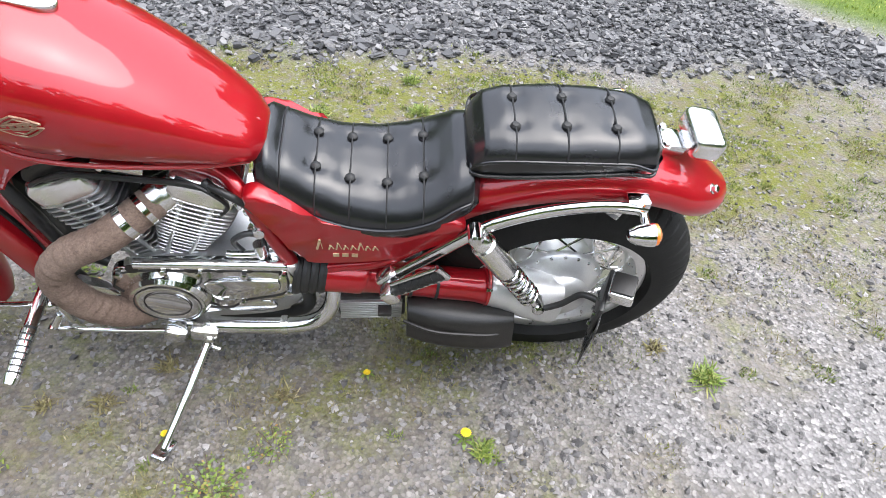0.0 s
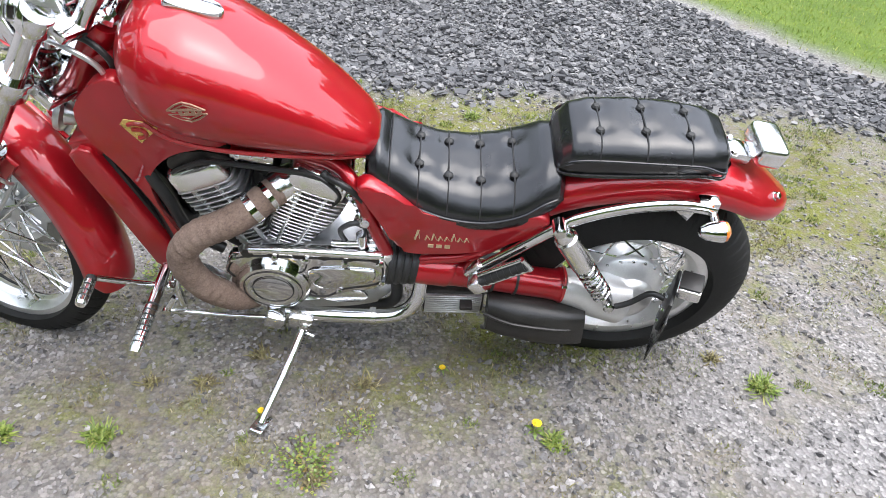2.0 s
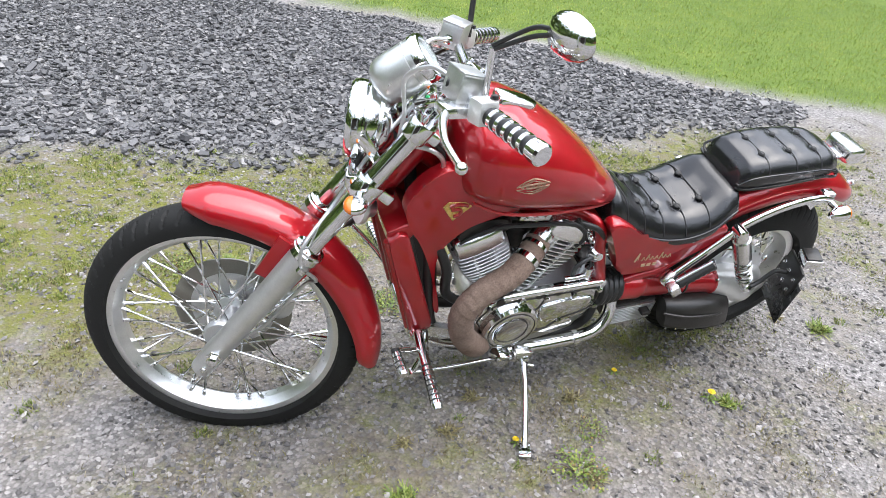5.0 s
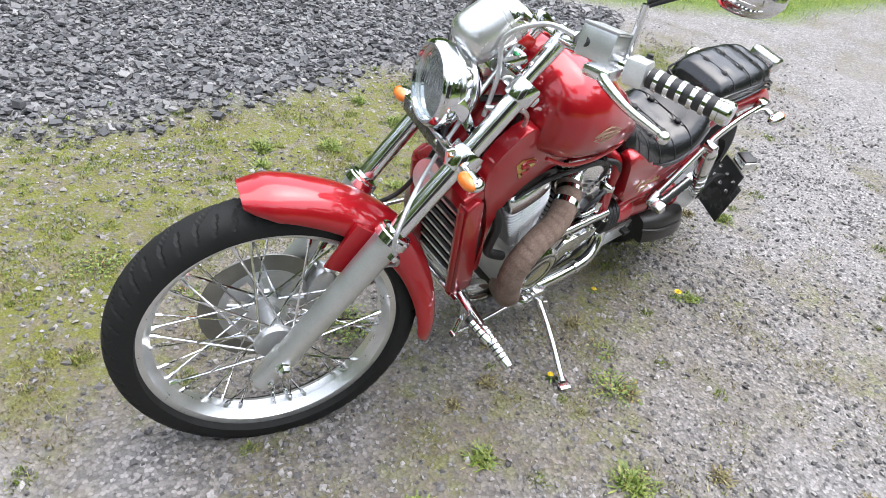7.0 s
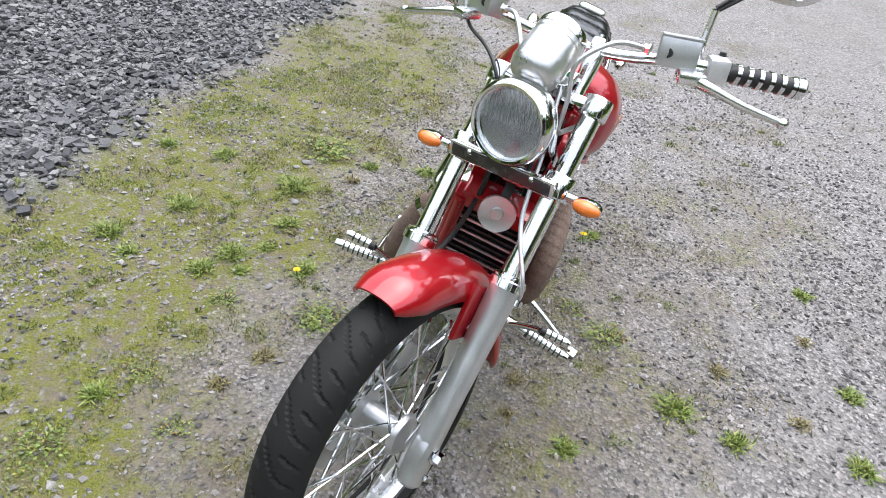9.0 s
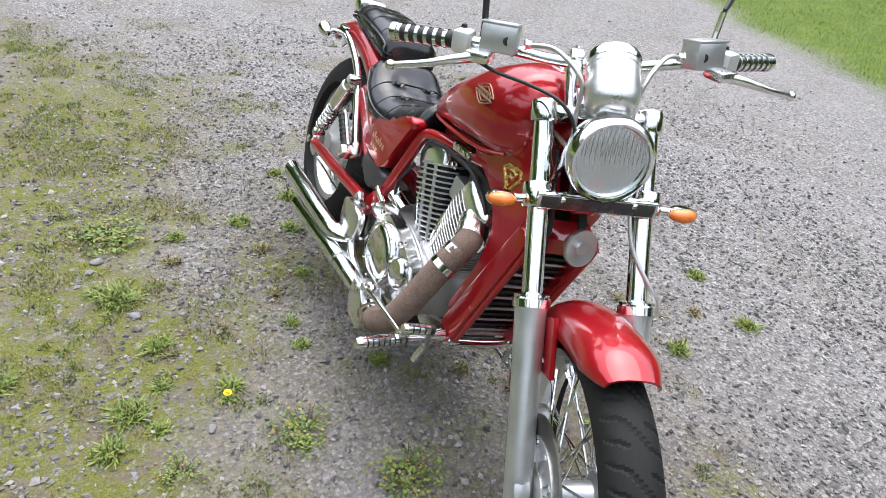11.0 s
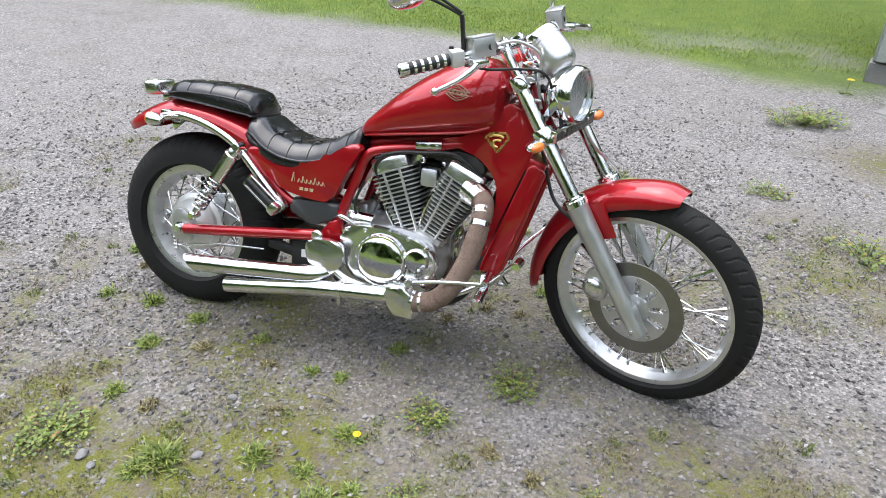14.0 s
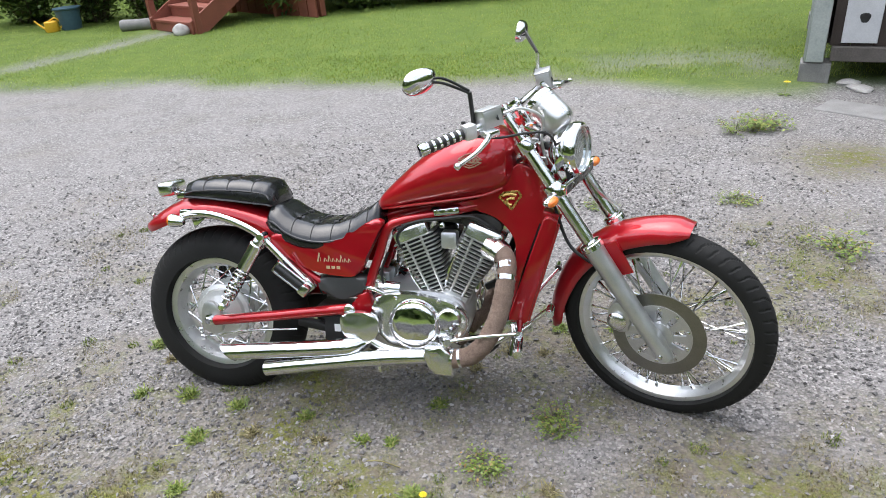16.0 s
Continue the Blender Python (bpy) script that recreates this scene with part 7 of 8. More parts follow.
def dandelion(x, y, h, r):
    d = new("dandelion")
    d.matrix_basis = pose(x, y, ground_z(x, y) - 0.002, 0, 0, (x * 977 + y * 331) % 360)
    tagged(d, "yellow dandelion flower growing in the gravel", "flower", "dandelions in the yard")
    part("stem", tube(bmesh.new(), [(0, 0, 0), (0.003, 0.002, h * 0.6), (0.004, 0.0, h)], 0.0016, 6, 4), LEAF, d)
    bm = bmesh.new()
    for ring, (n, rr, z) in enumerate(((16, 1.0, 0.0), (12, 0.7, 0.003), (8, 0.4, 0.005))):
        for i in range(n):
            a = i / n * math.tau + ring * 0.3
            o, s = Vector((math.cos(a), math.sin(a), 0)), Vector((-math.sin(a), math.cos(a), 0))
            w = r * 0.16
            c = Vector((0.004, 0, h + z))
            bm.faces.new([bm.verts.new(q) for q in (c - s * w * 0.5, c + o * r * rr * 0.7 - s * w + Vector((0, 0, 0.004)), c + o * r * rr + Vector((0, 0, 0.003)), c + o * r * rr * 0.7 + s * w + Vector((0, 0, 0.004)), c + s * w * 0.5)])
    part("flower_head", bm, PETAL, d, "bright yellow petals", smooth=False)
    bm = bmesh.new()
    for i in range(6):
        a = i / 6 * math.tau + 0.4
        o, s = Vector((math.cos(a), math.sin(a), 0)), Vector((-math.sin(a), math.cos(a), 0))
        ln = r * 2.2
        bm.faces.new([bm.verts.new(q) for q in (Vector((0, 0, 0.003)), o * ln * 0.5 - s * r * 0.35 + Vector((0, 0, 0.010)), o * ln + Vector((0, 0, 0.004)), o * ln * 0.5 + s * r * 0.35 + Vector((0, 0, 0.010)))])
    part("leaf_rosette", bm, LEAF, d, smooth=False)


def weed(x, y, r, h, count, label):
    """A low spreading weed: thin stalks with many small leaves."""
    w = new("weed")
    w.matrix_basis = pose(x, y, ground_z(x, y) - 0.004)
    tagged(w, label, "weed", "weeds in the yard")
    rng = random.Random(int((x + 9) * 1000 + y * 77))
    stalks, leaves = bmesh.new(), bmesh.new()
    for i in range(count):
        a, d = rng.uniform(0, math.tau), r * rng.uniform(0.15, 1) ** 0.7
        tip = Vector((math.cos(a) * d, math.sin(a) * d, h * rng.uniform(0.35, 1) * (1.1 - 0.5 * d / r)))
        base = Vector((math.cos(a) * d * 0.25, math.sin(a) * d * 0.25, 0))
        if i % 3 == 0:
            tube(stalks, [base, base.lerp(tip, 0.5) + Vector((0, 0, h * 0.2)), tip], 0.0011, 4, 3)
        for k in range(7):
            q = base.lerp(tip, rng.uniform(0.25, 1.05)) + Vector((rng.gauss(0, 0.3), rng.gauss(0, 0.3), rng.gauss(0, 0.15))) * r * 0.3
            q.z = max(q.z, 0.004)
            b, s = rng.uniform(0, math.tau), r * rng.uniform(0.05, 0.13)
            u, v = Vector((math.cos(b), math.sin(b), rng.uniform(-0.2, 0.7))) * s, Vector((-math.sin(b), math.cos(b), rng.uniform(-0.3, 0.3))) * s * 0.4
            leaves.faces.new([leaves.verts.new(p) for p in (q, q + u * 0.5 + v, q + u, q + u * 0.5 - v)])
    part("stem", stalks, BARK, w)
    part("foliage", leaves, LEAF, w, "small green leaves", smooth=False)


def grass_tuft(x, y, r, tint=0):
    """A spray of narrow blades fanning out from one crown."""
    rng = np.random.default_rng(int((x + 5) * 991 + (y + 5) * 3571))
    r *= 0.8 if tint else 0.9
    n = int(40 + r * 1500) if tint else int(70 + r * 2600)
    a, e = rng.uniform(0, math.tau, n), rng.uniform(0.2, 1.5, n)
    ln, w = r * rng.uniform(0.4, 1.1, n), rng.uniform(0.0012, 0.0026, n)
    o = np.stack((np.cos(a), np.sin(a), 0 * a), -1)
    sd = np.stack((-np.sin(a), np.cos(a), 0 * a), -1) * w[:, None]
    base = np.stack((rng.normal(0, 0.28, n), rng.normal(0, 0.28, n), 0 * a), -1) * r
    rows = []
    for u, k in ((0.0, 0.8), (0.5, 1.0), (0.85, 0.7)):
        c = base + o * (np.cos(e) * ln * u)[:, None]
        c[:, 2] = np.maximum(np.sin(e) * ln * (u - 0.45 * u * u), 0.002)
        rows += [c - sd * k, c + sd * k]
    c = base + o * (np.cos(e) * ln)[:, None]
    c[:, 2] = np.maximum(np.sin(e) * ln * 0.50, 0.001)
    v = np.stack(rows + [c], 1).reshape(-1, 3)
    k = np.arange(n)[:, None] * 7
    faces = (k + (0, 1, 3, 2)).tolist() + (k + (2, 3, 5, 4)).tolist() + (k + (4, 5, 6)).tolist()
    t = new("grass_tuft", mesh_of("grass_tuft", v.tolist(), faces, DRY_BLADE if tint else BLADE))
    t.matrix_basis = pose(x, y, ground_z(x, y) - 0.002)
    tagged(t, "withered brownish grass tuft in the gravel" if tint else "green grass tuft fanning out of the gravel", "grass tuft", "grass tufts in the yard")


def plant_yard():
    for x, y, r in ((-0.41, 0.80, 0.090), (-0.03, 0.40, 0.055), (-0.09, 0.62, 0.050), (-0.37, 0.24, 0.040), (-0.10, 0.23, 0.050), (0.12, 0.20, 0.055), (0.31, 0.22, 0.045), (-0.65, 0.69, 0.060),
                    (-0.84, 0.52, 0.050), (-0.88, 0.77, 0.065), (-0.94, 0.70, 0.035), (-0.80, 0.69, 0.035), (-0.61, 0.32, 0.035), (-0.71, 0.31, 0.035), (-0.82, 0.10, 0.045), (-1.41, -0.43, 0.045),
                    (-1.20, -0.41, 0.050), (-0.99, -0.84, 0.055), (-0.94, -0.67, 0.065), (-0.65, -1.18, 0.050), (-0.94, -1.17, 0.055), (-0.17, -1.08, 0.045), (0.43, -0.08, 0.055), (-0.16, -0.32, 0.040),
                    (-0.99, 0.81, 0.055), (-1.53, 0.74, 0.050), (-0.71, 1.08, 0.065), (-0.36, 1.40, 0.055), (-0.96, 1.19, 0.070), (-1.02, 1.06, 0.050), (-0.37, 0.85, 0.050), (-0.32, 1.16, 0.060)):
        grass_tuft(x, y, r)
    for x, y, r in ((-0.22, 0.35, 0.055), (-0.24, 0.64, 0.055), (-0.68, 0.66, 0.045), (-0.60, 0.52, 0.040), (-0.47, 0.35, 0.050), (-0.91, -0.12, 0.045), (-1.02, -0.23, 0.045), (-1.15, -0.24, 0.040), (-0.62, -0.19, 0.050),
                    (-0.72, -0.79, 0.050), (-0.84, -1.02, 0.045), (-0.71, -0.48, 0.050), (-1.24, 0.44, 0.050), (-1.38, 0.49, 0.050), (-0.45, -1.06, 0.040), (0.32, 0.01, 0.045), (0.05, 0.68, 0.050)):
        grass_tuft(x, y, r, 1)
    for k, (x, y, w) in enumerate(((-0.45, 0.52, 0.016), (-0.50, 0.75, 0.018), (-0.20, 0.86, 0.020), (-0.25, 0.88, 0.015), (-0.97, 0.58, 0.014))):
        boulder("stone", x, y, w, w * 0.75, w * 0.5, "small dark stone lying in the gravel", seed=20 + k, material=SLATE)
    for x, y, h, r in ((-0.203, -0.293, 0.028, 0.014), (-0.434, -0.115, 0.014, 0.010), (-0.855, -0.318, 0.018, 0.010), (-0.882, 0.530, 0.025, 0.013), (-2.60, -3.72, 0.10, 0.028)):
        dandelion(x, y, h, r)
    for x, y, r, h, n, label in ((-1.235, 0.160, 0.105, 0.065, 70, "leafy green weed spreading in the gravel"), (-1.03, 0.365, 0.10, 0.040, 60, "low reddish green weed in the gravel"), (-1.09, 0.66, 0.07, 0.035, 44, "low reddish green weed in the gravel"),
                                 (-0.73, -0.44, 0.085, 0.035, 60, "yellowish green weed patch by the stand"), (-0.62, -0.33, 0.06, 0.025, 36, "yellowish green weed patch by the stand"), (-2.33, -2.96, 0.22, 0.11, 80, "tall straggly flowering weed in the drive"),
                                 (-2.16, -2.86, 0.16, 0.14, 50, "thin straggly weed in the drive"), (-2.40, -1.18, 0.16, 0.10, 60, "straggly weed by the shed post"), (-2.02, -1.72, 0.13, 0.06, 50, "straggly weed in the drive"), (-1.31, -1.59, 0.12, 0.05, 50, "straggly weed in the drive"), (-0.06, 0.83, 0.12, 0.040, 130, "low clover-like weed in the gravel"),
                                 (-0.93, -0.69, 0.06, 0.04, 36, "leafy green weed in the gravel"), (-1.42, 0.67, 0.06, 0.030, 36, "low weed in the gravel"), (-1.72, 0.75, 0.08, 0.035, 40, "low weed in the gravel"), (-1.55, 0.50, 0.06, 0.03, 30, "low weed in the gravel")):
        weed(x, y, r, h, n, label)
    bm = bmesh.new()
    tube(bm, [(-0.66, 0.42, ground_z(-0.66, 0.42) + 0.012), (-0.71, 0.415, ground_z(-0.7, 0.41) + 0.016), (-0.775, 0.425, ground_z(-0.77, 0.42) + 0.01)], 0.0022, 6, 4)
    link_mesh("dry_twig", bm, DRY_BLADE)
    tagged(bpy.data.objects["dry_twig"], "pale dry twig lying on the gravel", "twig")


def boulder(name, x, y, sx, sy, sz, label, category="stone", seed=0, material=None):
    bm = bmesh.new()
    bmesh.ops.create_icosphere(bm, subdivisions=3, radius=1)
    for v in bm.verts:
        k = 1 + 0.22 * noise.noise(v.co * 1.4 + Vector((seed * 7.1, 3, 1))) + 0.06 * noise.noise(v.co * 5 + Vector((seed, 0, 0)))
        v.co = Vector((v.co.x * sx, v.co.y * sy, v.co.z * sz)) * k
    ob = link_mesh(name, bm, material or STONE)
    ob.matrix_basis = pose(x, y, ground_z(x, y) + sz * 0.35, 0, 0, seed * 37)
    return tagged(ob, label, category)


def shed():
    """Raised timber shed on concrete blocks, its long side facing the drive."""
    s = new("shed")
    s.matrix_basis = pose(-2.79, -4.02, -0.10, 0, 0, 77)
    tagged(s, "weathered timber shed raised on concrete blocks", "shed")
    ln = 2.95

    def block(name, at, size, material, label="", bevel=0.006, turn=None):
        return part(name, box(bmesh.new(), at, size, turn, bevel, 1), material, s, label)

    g = ground_z(-2.9, -4.0)
    for y in (0.06, ln):
        block("foundation_block", (-0.10, y, g + 0.17), (0.20, 0.22, 0.16) if y < 1 else (0.16, 0.16, 0.16), CONCRETE if y < 1 else GREY_WOOD, "weathered concrete foundation block")
    block("foundation_block", (-2.2, 0.06, g + 0.17), (0.2, 0.22, 0.16), CONCRETE)
    block("foundation_block", (-2.2, ln, g + 0.17), (0.2, 0.22, 0.16), CONCRETE)
    block("corner_board", (-0.055, -0.02, 1.36), (0.11, 0.028, 2.18), PALE_WOOD, "pale green painted corner board")
    block("corner_board", (0.012, 0.045, 1.36), (0.022, 0.13, 2.18), PALE_WOOD)
    block("corner_board", (0.016, ln - 0.02, 1.28), (0.03, 0.13, 2.34), PALE_WOOD)
    block("corner_board", (-0.05, ln + 0.055, 1.28), (0.12, 0.026, 2.34), PALE_WOOD)
    block("sill_beam", (-0.035, ln / 2 + 0.05, 0.335), (0.09, ln - 0.20, 0.11), GREY_WOOD, "weathered grey sill beam")
    block("inner_floor", (-1.2, ln / 2, 0.42), (2.2, ln - 0.1, 0.05), DARK_WOOD)
    n = 19
    for i in range(n):
        w = (ln - 0.24) / n
        y = 0.13 + w * (i + 0.5)
        block("wall_board", (-0.045 + 0.004 * (i % 2), y, 1.42), (0.022, w * 0.97, 2.06), DARK_WOOD, bevel=0.003)
    for i in range(15):
        x = -0.12 - 0.145 * (i + 0.5)
        block("end_board", (x, 0.0, 1.42), (0.14, 0.022, 2.06), DARK_WOOD, bevel=0.003)
        block("end_board", (x, ln + 0.03, 1.42), (0.14, 0.022, 2.06), DARK_WOOD, bevel=0.003)
    block("rear_wall", (-2.32, ln / 2, 1.42), (0.03, ln, 2.06), DARK_WOOD)
    wp = block("target_panel", (-0.022, 0.325, 0.665), (0.016, 0.24, 0.50), WHITE_PANEL, "scuffed white board with a dark round hole", 0.003)
    hole = rounded([(0.034 * math.cos(a) * (1 + 0.15 * math.sin(3 * a)), 0.040 * math.sin(a) * (1 + 0.12 * math.cos(2 * a))) for a in np.linspace(0, math.tau, 12, endpoint=False)], 3)
    part("hole", loft(bmesh.new(), [[(-0.013 + h, 0.335 + p[0] * k, 0.60 + p[1] * k) for p in hole] for k, h in ((1.0, 0.0), (0.9, 0.003), (0.3, 0.0035))]), BLACK, wp, "dark round hole")
    roof = loft(bmesh.new(), [[(x, -0.25, z) for x, z in ((0.35, 2.42), (-1.2, 3.0), (-2.7, 2.42), (-2.7, 2.36), (-1.2, 2.93), (0.35, 2.36))], [(x, ln + 0.3, z) for x, z in ((0.35, 2.42), (-1.2, 3.0), (-2.7, 2.42), (-2.7, 2.36), (-1.2, 2.93), (0.35, 2.36))]])
    part("roof", roof, GREY_WOOD, s, "plain weathered roof", smooth=False)
    for y in (-0.01, ln + 0.04):
        part("gable", loft(bmesh.new(), [[(x, y + d, z) for x, z in ((0.0, 2.40), (-1.2, 2.90), (-2.3, 2.40))] for d in (-0.01, 0.01)]), DARK_WOOD, s, smooth=False)
    # loose plank and slab before it
    gp = new("gate_post")
    gp.matrix_basis = pose(-2.80, -1.30, ground_z(-2.8, -1.3), 0, 0, 20)
    tagged(gp, "pale green painted timber post on a brown foot", "post")
    part("post", box(bmesh.new(), (0, 0, 1.28), (0.15, 0.15, 1.98), None, 0.008, 1), PALE_WOOD, gp)
    part("foot", box(bmesh.new(), (0, 0, 0.14), (0.16, 0.16, 0.31), None, 0.010, 1), GREY_WOOD, gp, "weathered brown foot")
    slab_ob = link_mesh("concrete_slab", box(bmesh.new(), (0, 0, 0), (0.95, 0.30, 0.05), None, 0.012, 2), CONCRETE)
    slab_ob.matrix_basis = pose(-3.20, -3.20, ground_z(-3.1, -3.2) - 0.014, 0, 0, -34)
    tagged(slab_ob, "pale concrete slab set in the gravel", "slab")
    boulder("flat_stone", -3.15, -3.86, 0.11, 0.075, 0.025, "flat grey stone lying beside the shed footing", seed=3)
    boulder("flat_stone", -3.10, -3.98, 0.09, 0.06, 0.03, "flat grey stone lying beside the shed footing", seed=5)


def shrub(name, x, y, w, d, h, n, leaf, label, seed, long_leaf=False):
    """A bush of stems and many separate leaves with an uneven outline."""
    s = new(name)
    s.matrix_basis = pose(x, y, ground_z(x, y) - 0.02)
    tagged(s, label, "shrub", "shrubs along the lawn")
    rng = np.random.default_rng(seed)
    stems = bmesh.new()
    tips = []
    for i in range(22):
        a, r = rng.uniform(0, math.tau), rng.uniform(0.2, 1) ** 0.5
        tip = Vector((math.cos(a) * r * w / 2, math.sin(a) * r * d / 2, h * rng.uniform(0.5, 1.0) * (1.08 - 0.35 * r)))
        tips.append(tip)
        tube(stems, [(tip.x * 0.25, tip.y * 0.25, 0), (tip.x * 0.6, tip.y * 0.6, tip.z * 0.6), tip], [0.014, 0.009, 0.004], 5, 3)
    part("stem", stems, BARK, s)
    k = rng.integers(0, len(tips), n)
    t = np.array(tips)[k]
    u = rng.uniform(0.15, 1.12, (n, 1))
    p = t * (u, 1)[0] * np.array([1, 1, 1]) + rng.normal(0, 1, (n, 3)) * (w * 0.075, d * 0.085, h * 0.085)
    p[:, 2] = np.abs(p[:, 2]) + 0.02
    a, e = rng.uniform(0, math.tau, n), rng.uniform(-0.9, 0.7, n)
    ln = leaf * rng.uniform(0.6, 1.3, n)
    if long_leaf:
        e = rng.uniform(0.2, 1.3, n)
        ln = ln * 3.2
    o = np.stack((np.cos(a) * np.cos(e), np.sin(a) * np.cos(e), np.sin(e)), -1) * ln[:, None]
    sd = np.stack((-np.sin(a), np.cos(a), rng.uniform(-0.4, 0.4, n)), -1) * ln[:, None] * (0.07 if long_leaf else 0.32)
    v = np.stack((p, p + o * 0.5 + sd, p + o - (np.array([0, 0, 1]) * ln[:, None] * 0.35 if long_leaf else 0), p + o * 0.5 - sd), 1).reshape(-1, 3)
    f = (np.arange(n)[:, None] * 4 + (0, 1, 2, 3)).tolist()
    ob = new("foliage", mesh_of("foliage", v.tolist(), f, HEDGE_LEAF))
    ob.parent = s
    return s


def garden():
    shrub("shrub", 8.74, -8.66, 1.9, 1.3, 1.5, 5200, 0.10, "yellowish leafy shrub at the lawn's edge", 1)
    shrub("shrub", 7.35, -8.53, 1.7, 1.2, 1.7, 5200, 0.085, "dense green shrub at the lawn's edge", 2)
    shrub("shrub", 6.12, -8.32, 1.5, 1.0, 1.4, 4600, 0.07, "dense green shrub beside the steps", 3)
    shrub("shrub", 3.59, -8.45, 1.3, 0.9, 0.85, 1500, 0.11, "arching clump of long narrow leaves", 4, True)
    shrub("shrub", 2.57, -8.83, 1.6, 1.0, 0.8, 3600, 0.09, "low green shrub along the lawn", 5)
    shrub("shrub", 1.56, -9.08, 1.5, 1.0, 0.8, 1800, 0.11, "clump of upright strap leaves", 6, True)
    shrub("shrub", 0.37, -9.34, 1.7, 1.0, 0.9, 3800, 0.09, "low green shrub along the lawn", 7)
    # red-brown wooden steps with side posts
    st = new("garden_steps")
    st.matrix_basis = pose(4.92, -7.35, ground_z(4.85, -7.31), 0, 0, -26)
    tagged(st, "red-brown stained wooden garden steps", "steps")
    for i in range(5):
        part("tread", box(bmesh.new(), (0, -0.30 * i, 0.16 * (i + 1) - 0.02), (1.02, 0.31, 0.04), None, 0.005, 1), RED_WOOD, st)
        part("riser_board", box(bmesh.new(), (0, 0.13 - 0.30 * i, 0.16 * i + 0.07), (0.99, 0.025, 0.14), None, 0.003, 1), RED_WOOD, st)
    for sx in (-0.55, 0.55):
        part("stringer", loft(bmesh.new(), [[(sx + d, y, z) for y, z in ((0.18, 0.0), (0.18, 0.18), (-1.35, 0.98), (-1.35, 0.70), (-0.05, 0.0))] for d in (-0.02, 0.02)]), RED_WOOD, st, smooth=False)
        for y, z in ((0.10, 1.05), (-1.3, 1.85)):
            part("rail_post", box(bmesh.new(), (sx * 1.06, y, z / 2), (0.09, 0.09, z), None, 0.006, 1), RED_WOOD, st)
        part("hand_rail", tube(bmesh.new(), [(sx * 1.06, 0.15, 1.06), (sx * 1.06, -1.35, 1.88)], 0.035, 8), RED_WOOD, st)
    dk = new("deck")
    dk.matrix_basis = pose(4.18, -9.5, ground_z(4.01, -9.0), 0, 0, -26)
    tagged(dk, "red-brown stained wooden deck", "deck")
    for i in range(12):
        part("deck_plank", box(bmesh.new(), (0, -0.145 * i + 0.75, 0.84), (3.4, 0.138, 0.04), None, 0.004, 1), RED_WOOD, dk)
    for i in range(16):
        part("skirt_board", box(bmesh.new(), (-1.6 + i * 0.213, 0.86, 0.41), (0.20, 0.025, 0.82), None, 0.004, 1), RED_WOOD, dk)
    for x in (-1.66, 1.66):
        for y in (-0.8, 0.75):
            part("deck_post", box(bmesh.new(), (x, y, 0.42), (0.1, 0.1, 0.84), None, 0.006, 1), RED_WOOD, dk)
    boulder("boulder", 4.73, -7.02, 0.17, 0.12, 0.11, "pale boulder lying beside the wooden steps", seed=8)
    boulder("boulder", 4.6, -7.14, 0.12, 0.10, 0.08, "small grey boulder beside the wooden steps", seed=9)
    lg = link_mesh("log", lathe(bmesh.new(), [(0, -0.26), (0.075, -0.26), (0.085, -0.23), (0.08, 0), (0.09, 0.23), (0.08, 0.26), (0, 0.26)], (0, 0, 0), (1, 0, 0), 18), CONCRETE)
    lg.matrix_basis = pose(5.78, -7.52, ground_z(5.78, -7.48) + 0.075, 0, 0, 18)
    tagged(lg, "pale round log lying on the lawn", "log")
    bn = new("bucket")
    bn.matrix_basis = pose(7.26, -7.83, ground_z(7.22, -7.81))
    tagged(bn, "dark blue plastic tub on the lawn", "bucket")
    part("tub", lathe(bmesh.new(), [(0, 0), (0.15, 0), (0.19, 0.30), (0.205, 0.31), (0.205, 0.33), (0.18, 0.33), (0.145, 0.03), (0, 0.03)], (0, 0, 0), (0, 0, 1), 28), BLUE_PLASTIC, bn)
    part("rim", lathe(bmesh.new(), [(0.195, 0.318), (0.212, 0.318), (0.212, 0.334), (0.195, 0.334)], (0, 0, 0), (0, 0, 1), 28), BLUE_PLASTIC, bn)
    cn = new("watering_can")
    cn.matrix_basis = pose(7.46, -7.63, ground_z(7.39, -7.65), 0, 0, 25)
    tagged(cn, "small yellow watering can on the lawn", "watering can")
    part("body", lathe(bmesh.new(), [(0, 0), (0.10, 0), (0.11, 0.02), (0.10, 0.15), (0.085, 0.16), (0, 0.16)], (0, 0, 0), (0, 0, 1), 24), YELLOW_PLASTIC, cn)
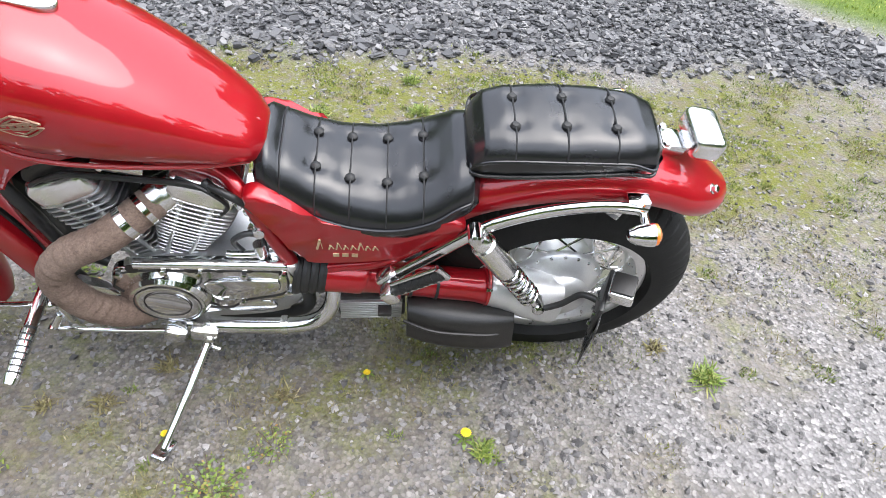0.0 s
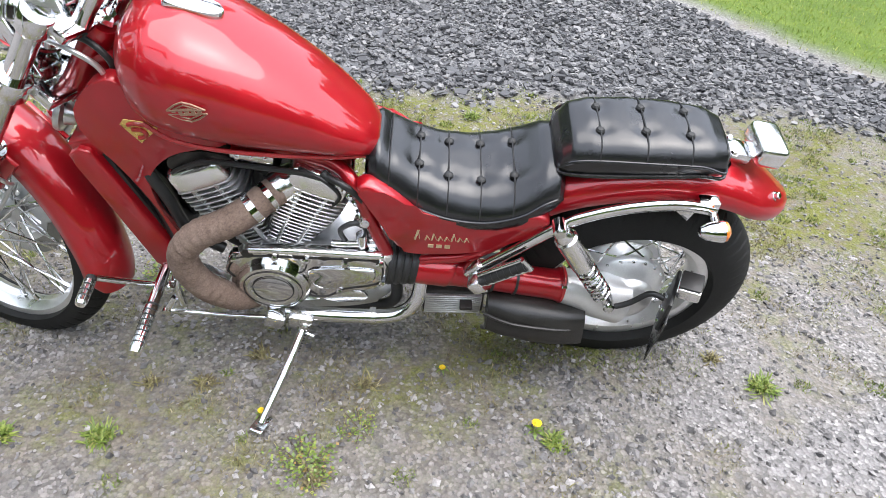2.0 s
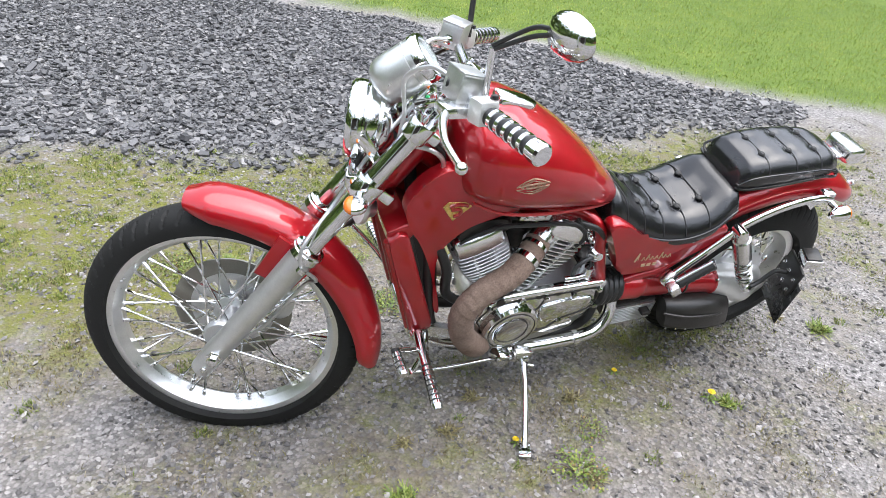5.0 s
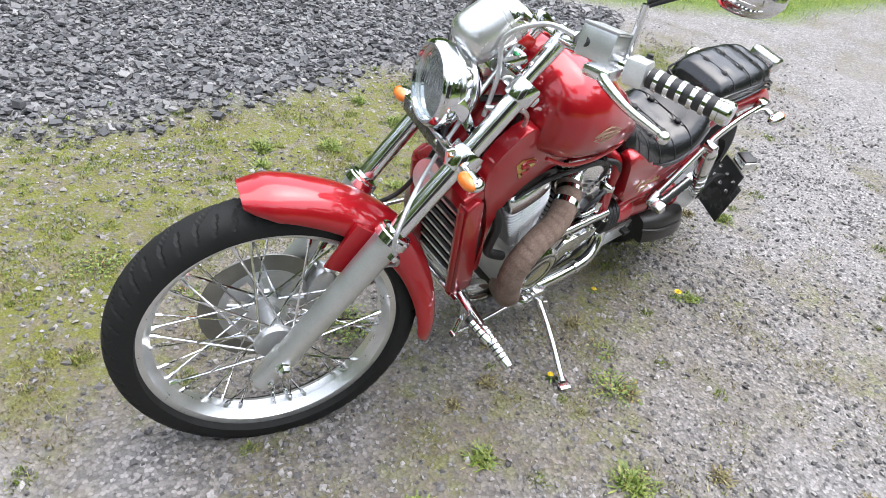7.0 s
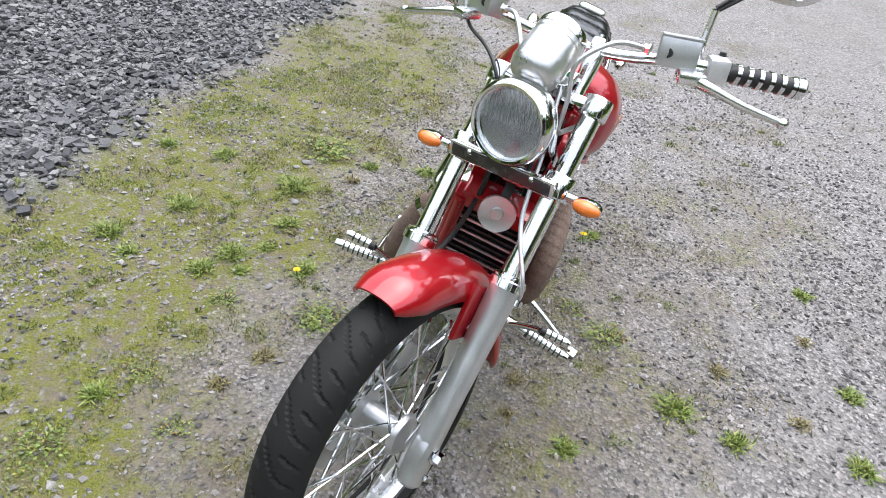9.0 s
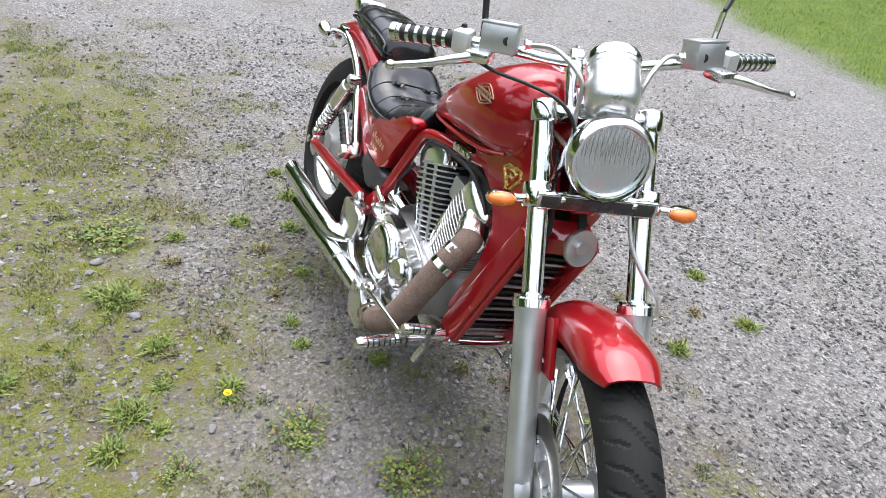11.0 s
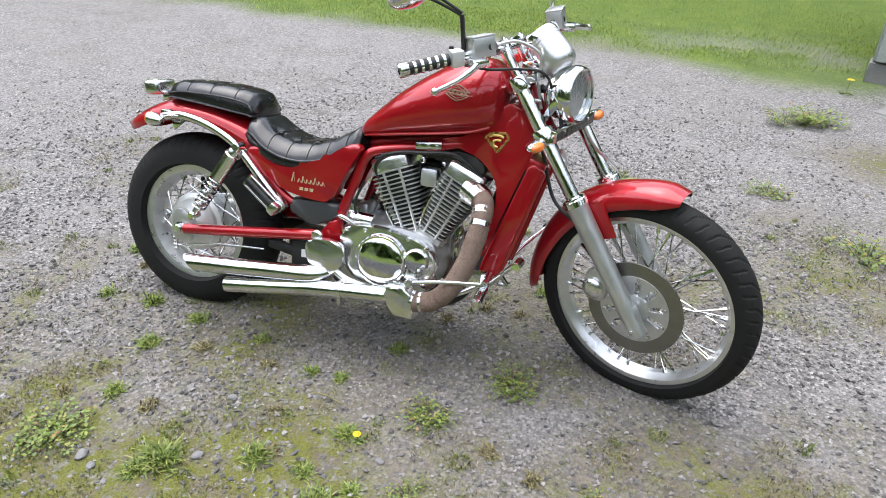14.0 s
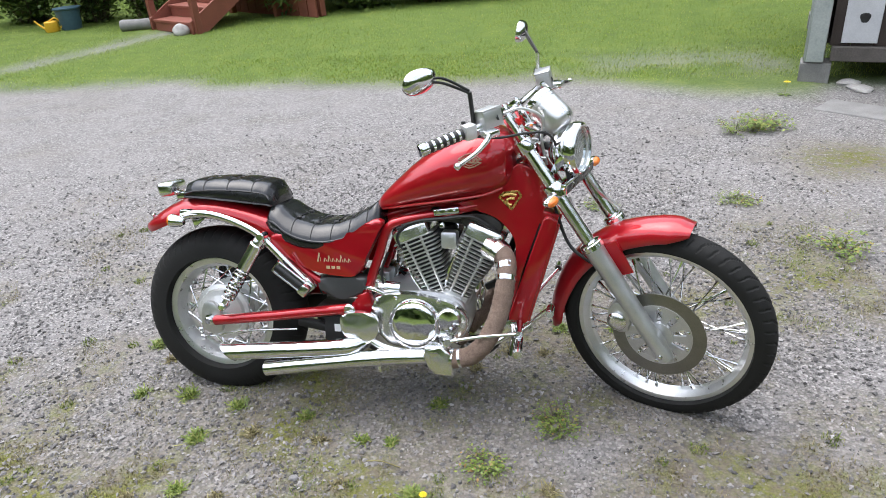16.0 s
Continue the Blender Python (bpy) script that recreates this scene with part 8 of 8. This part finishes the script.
    part("spout", tube(bmesh.new(), [(0.09, 0, 0.04), (0.17, 0, 0.11), (0.24, 0, 0.19)], [0.022, 0.016, 0.014], 12), YELLOW_PLASTIC, cn)
    part("handle", tube(bmesh.new(), [(-0.09, 0, 0.03), (-0.16, 0, 0.10), (-0.08, 0, 0.20), (0.03, 0, 0.16)], 0.012, 10), YELLOW_PLASTIC, cn)


def unseen_woods():
    """An unseen belt of far trees added to darken reflections, each clump many leaf cards over trunks, joined as one.
    """
    rng = np.random.default_rng(90)
    v, f = [], []
    pts, rad = [], []
    for i in range(180):
        a = i / 180 * math.tau + rng.uniform(-0.015, 0.015)
        r = rng.uniform(21, 30)
        hh = rng.uniform(8, 14)
        for k in range(34):
            z = hh * rng.uniform(0.05, 1.0)
            w = (1.0 - 0.75 * z / hh) * 2.2
            pts.append((math.cos(a) * r + rng.normal(0, w), math.sin(a) * r + rng.normal(0, w), z))
            rad.append(rng.uniform(0.5, 1.3))
    p, rad = np.array(pts), np.array(rad)
    n = len(p)
    tri = rng.normal(0, 1, (n, 6, 3)) * rad[:, None, None] * 0.8
    v = (p[:, None] + tri).reshape(-1, 3)
    k = np.arange(n)[:, None] * 6
    faces = np.concatenate((k + (0, 1, 2), k + (3, 4, 5), k + (0, 2, 4), k + (1, 3, 5))).tolist()
    tagged(new("unseen_trees", mesh_of("unseen_trees", v.tolist(), faces, HEDGE_LEAF)), "dark belt of unseen far trees added for reflections", "trees", kind="stuff")
    # dark screen out of view, added to close the horizon behind the trees
    line = np.linspace(0, math.tau, 121)
    vv, ff = [], []
    for a in line[:-1]:
        h = 6.0 + 2.5 * math.sin(a * 7) + rng.uniform(0, 2.5)
        vv += [(math.cos(a) * 29, math.sin(a) * 29, -0.5), (math.cos(a) * 29, math.sin(a) * 29, h)]
    m = 240
    ff = [(2 * i, (2 * i + 2) % m, (2 * i + 3) % m, 2 * i + 1) for i in range(120)]
    tagged(new("backdrop", mesh_of("backdrop", vv, ff, HEDGE_LEAF)), "dark unseen screen added behind the far trees", "backdrop", kind="structure")


shed()
plant_yard()
garden()
unseen_woods()
build_gravel()
build_grass()
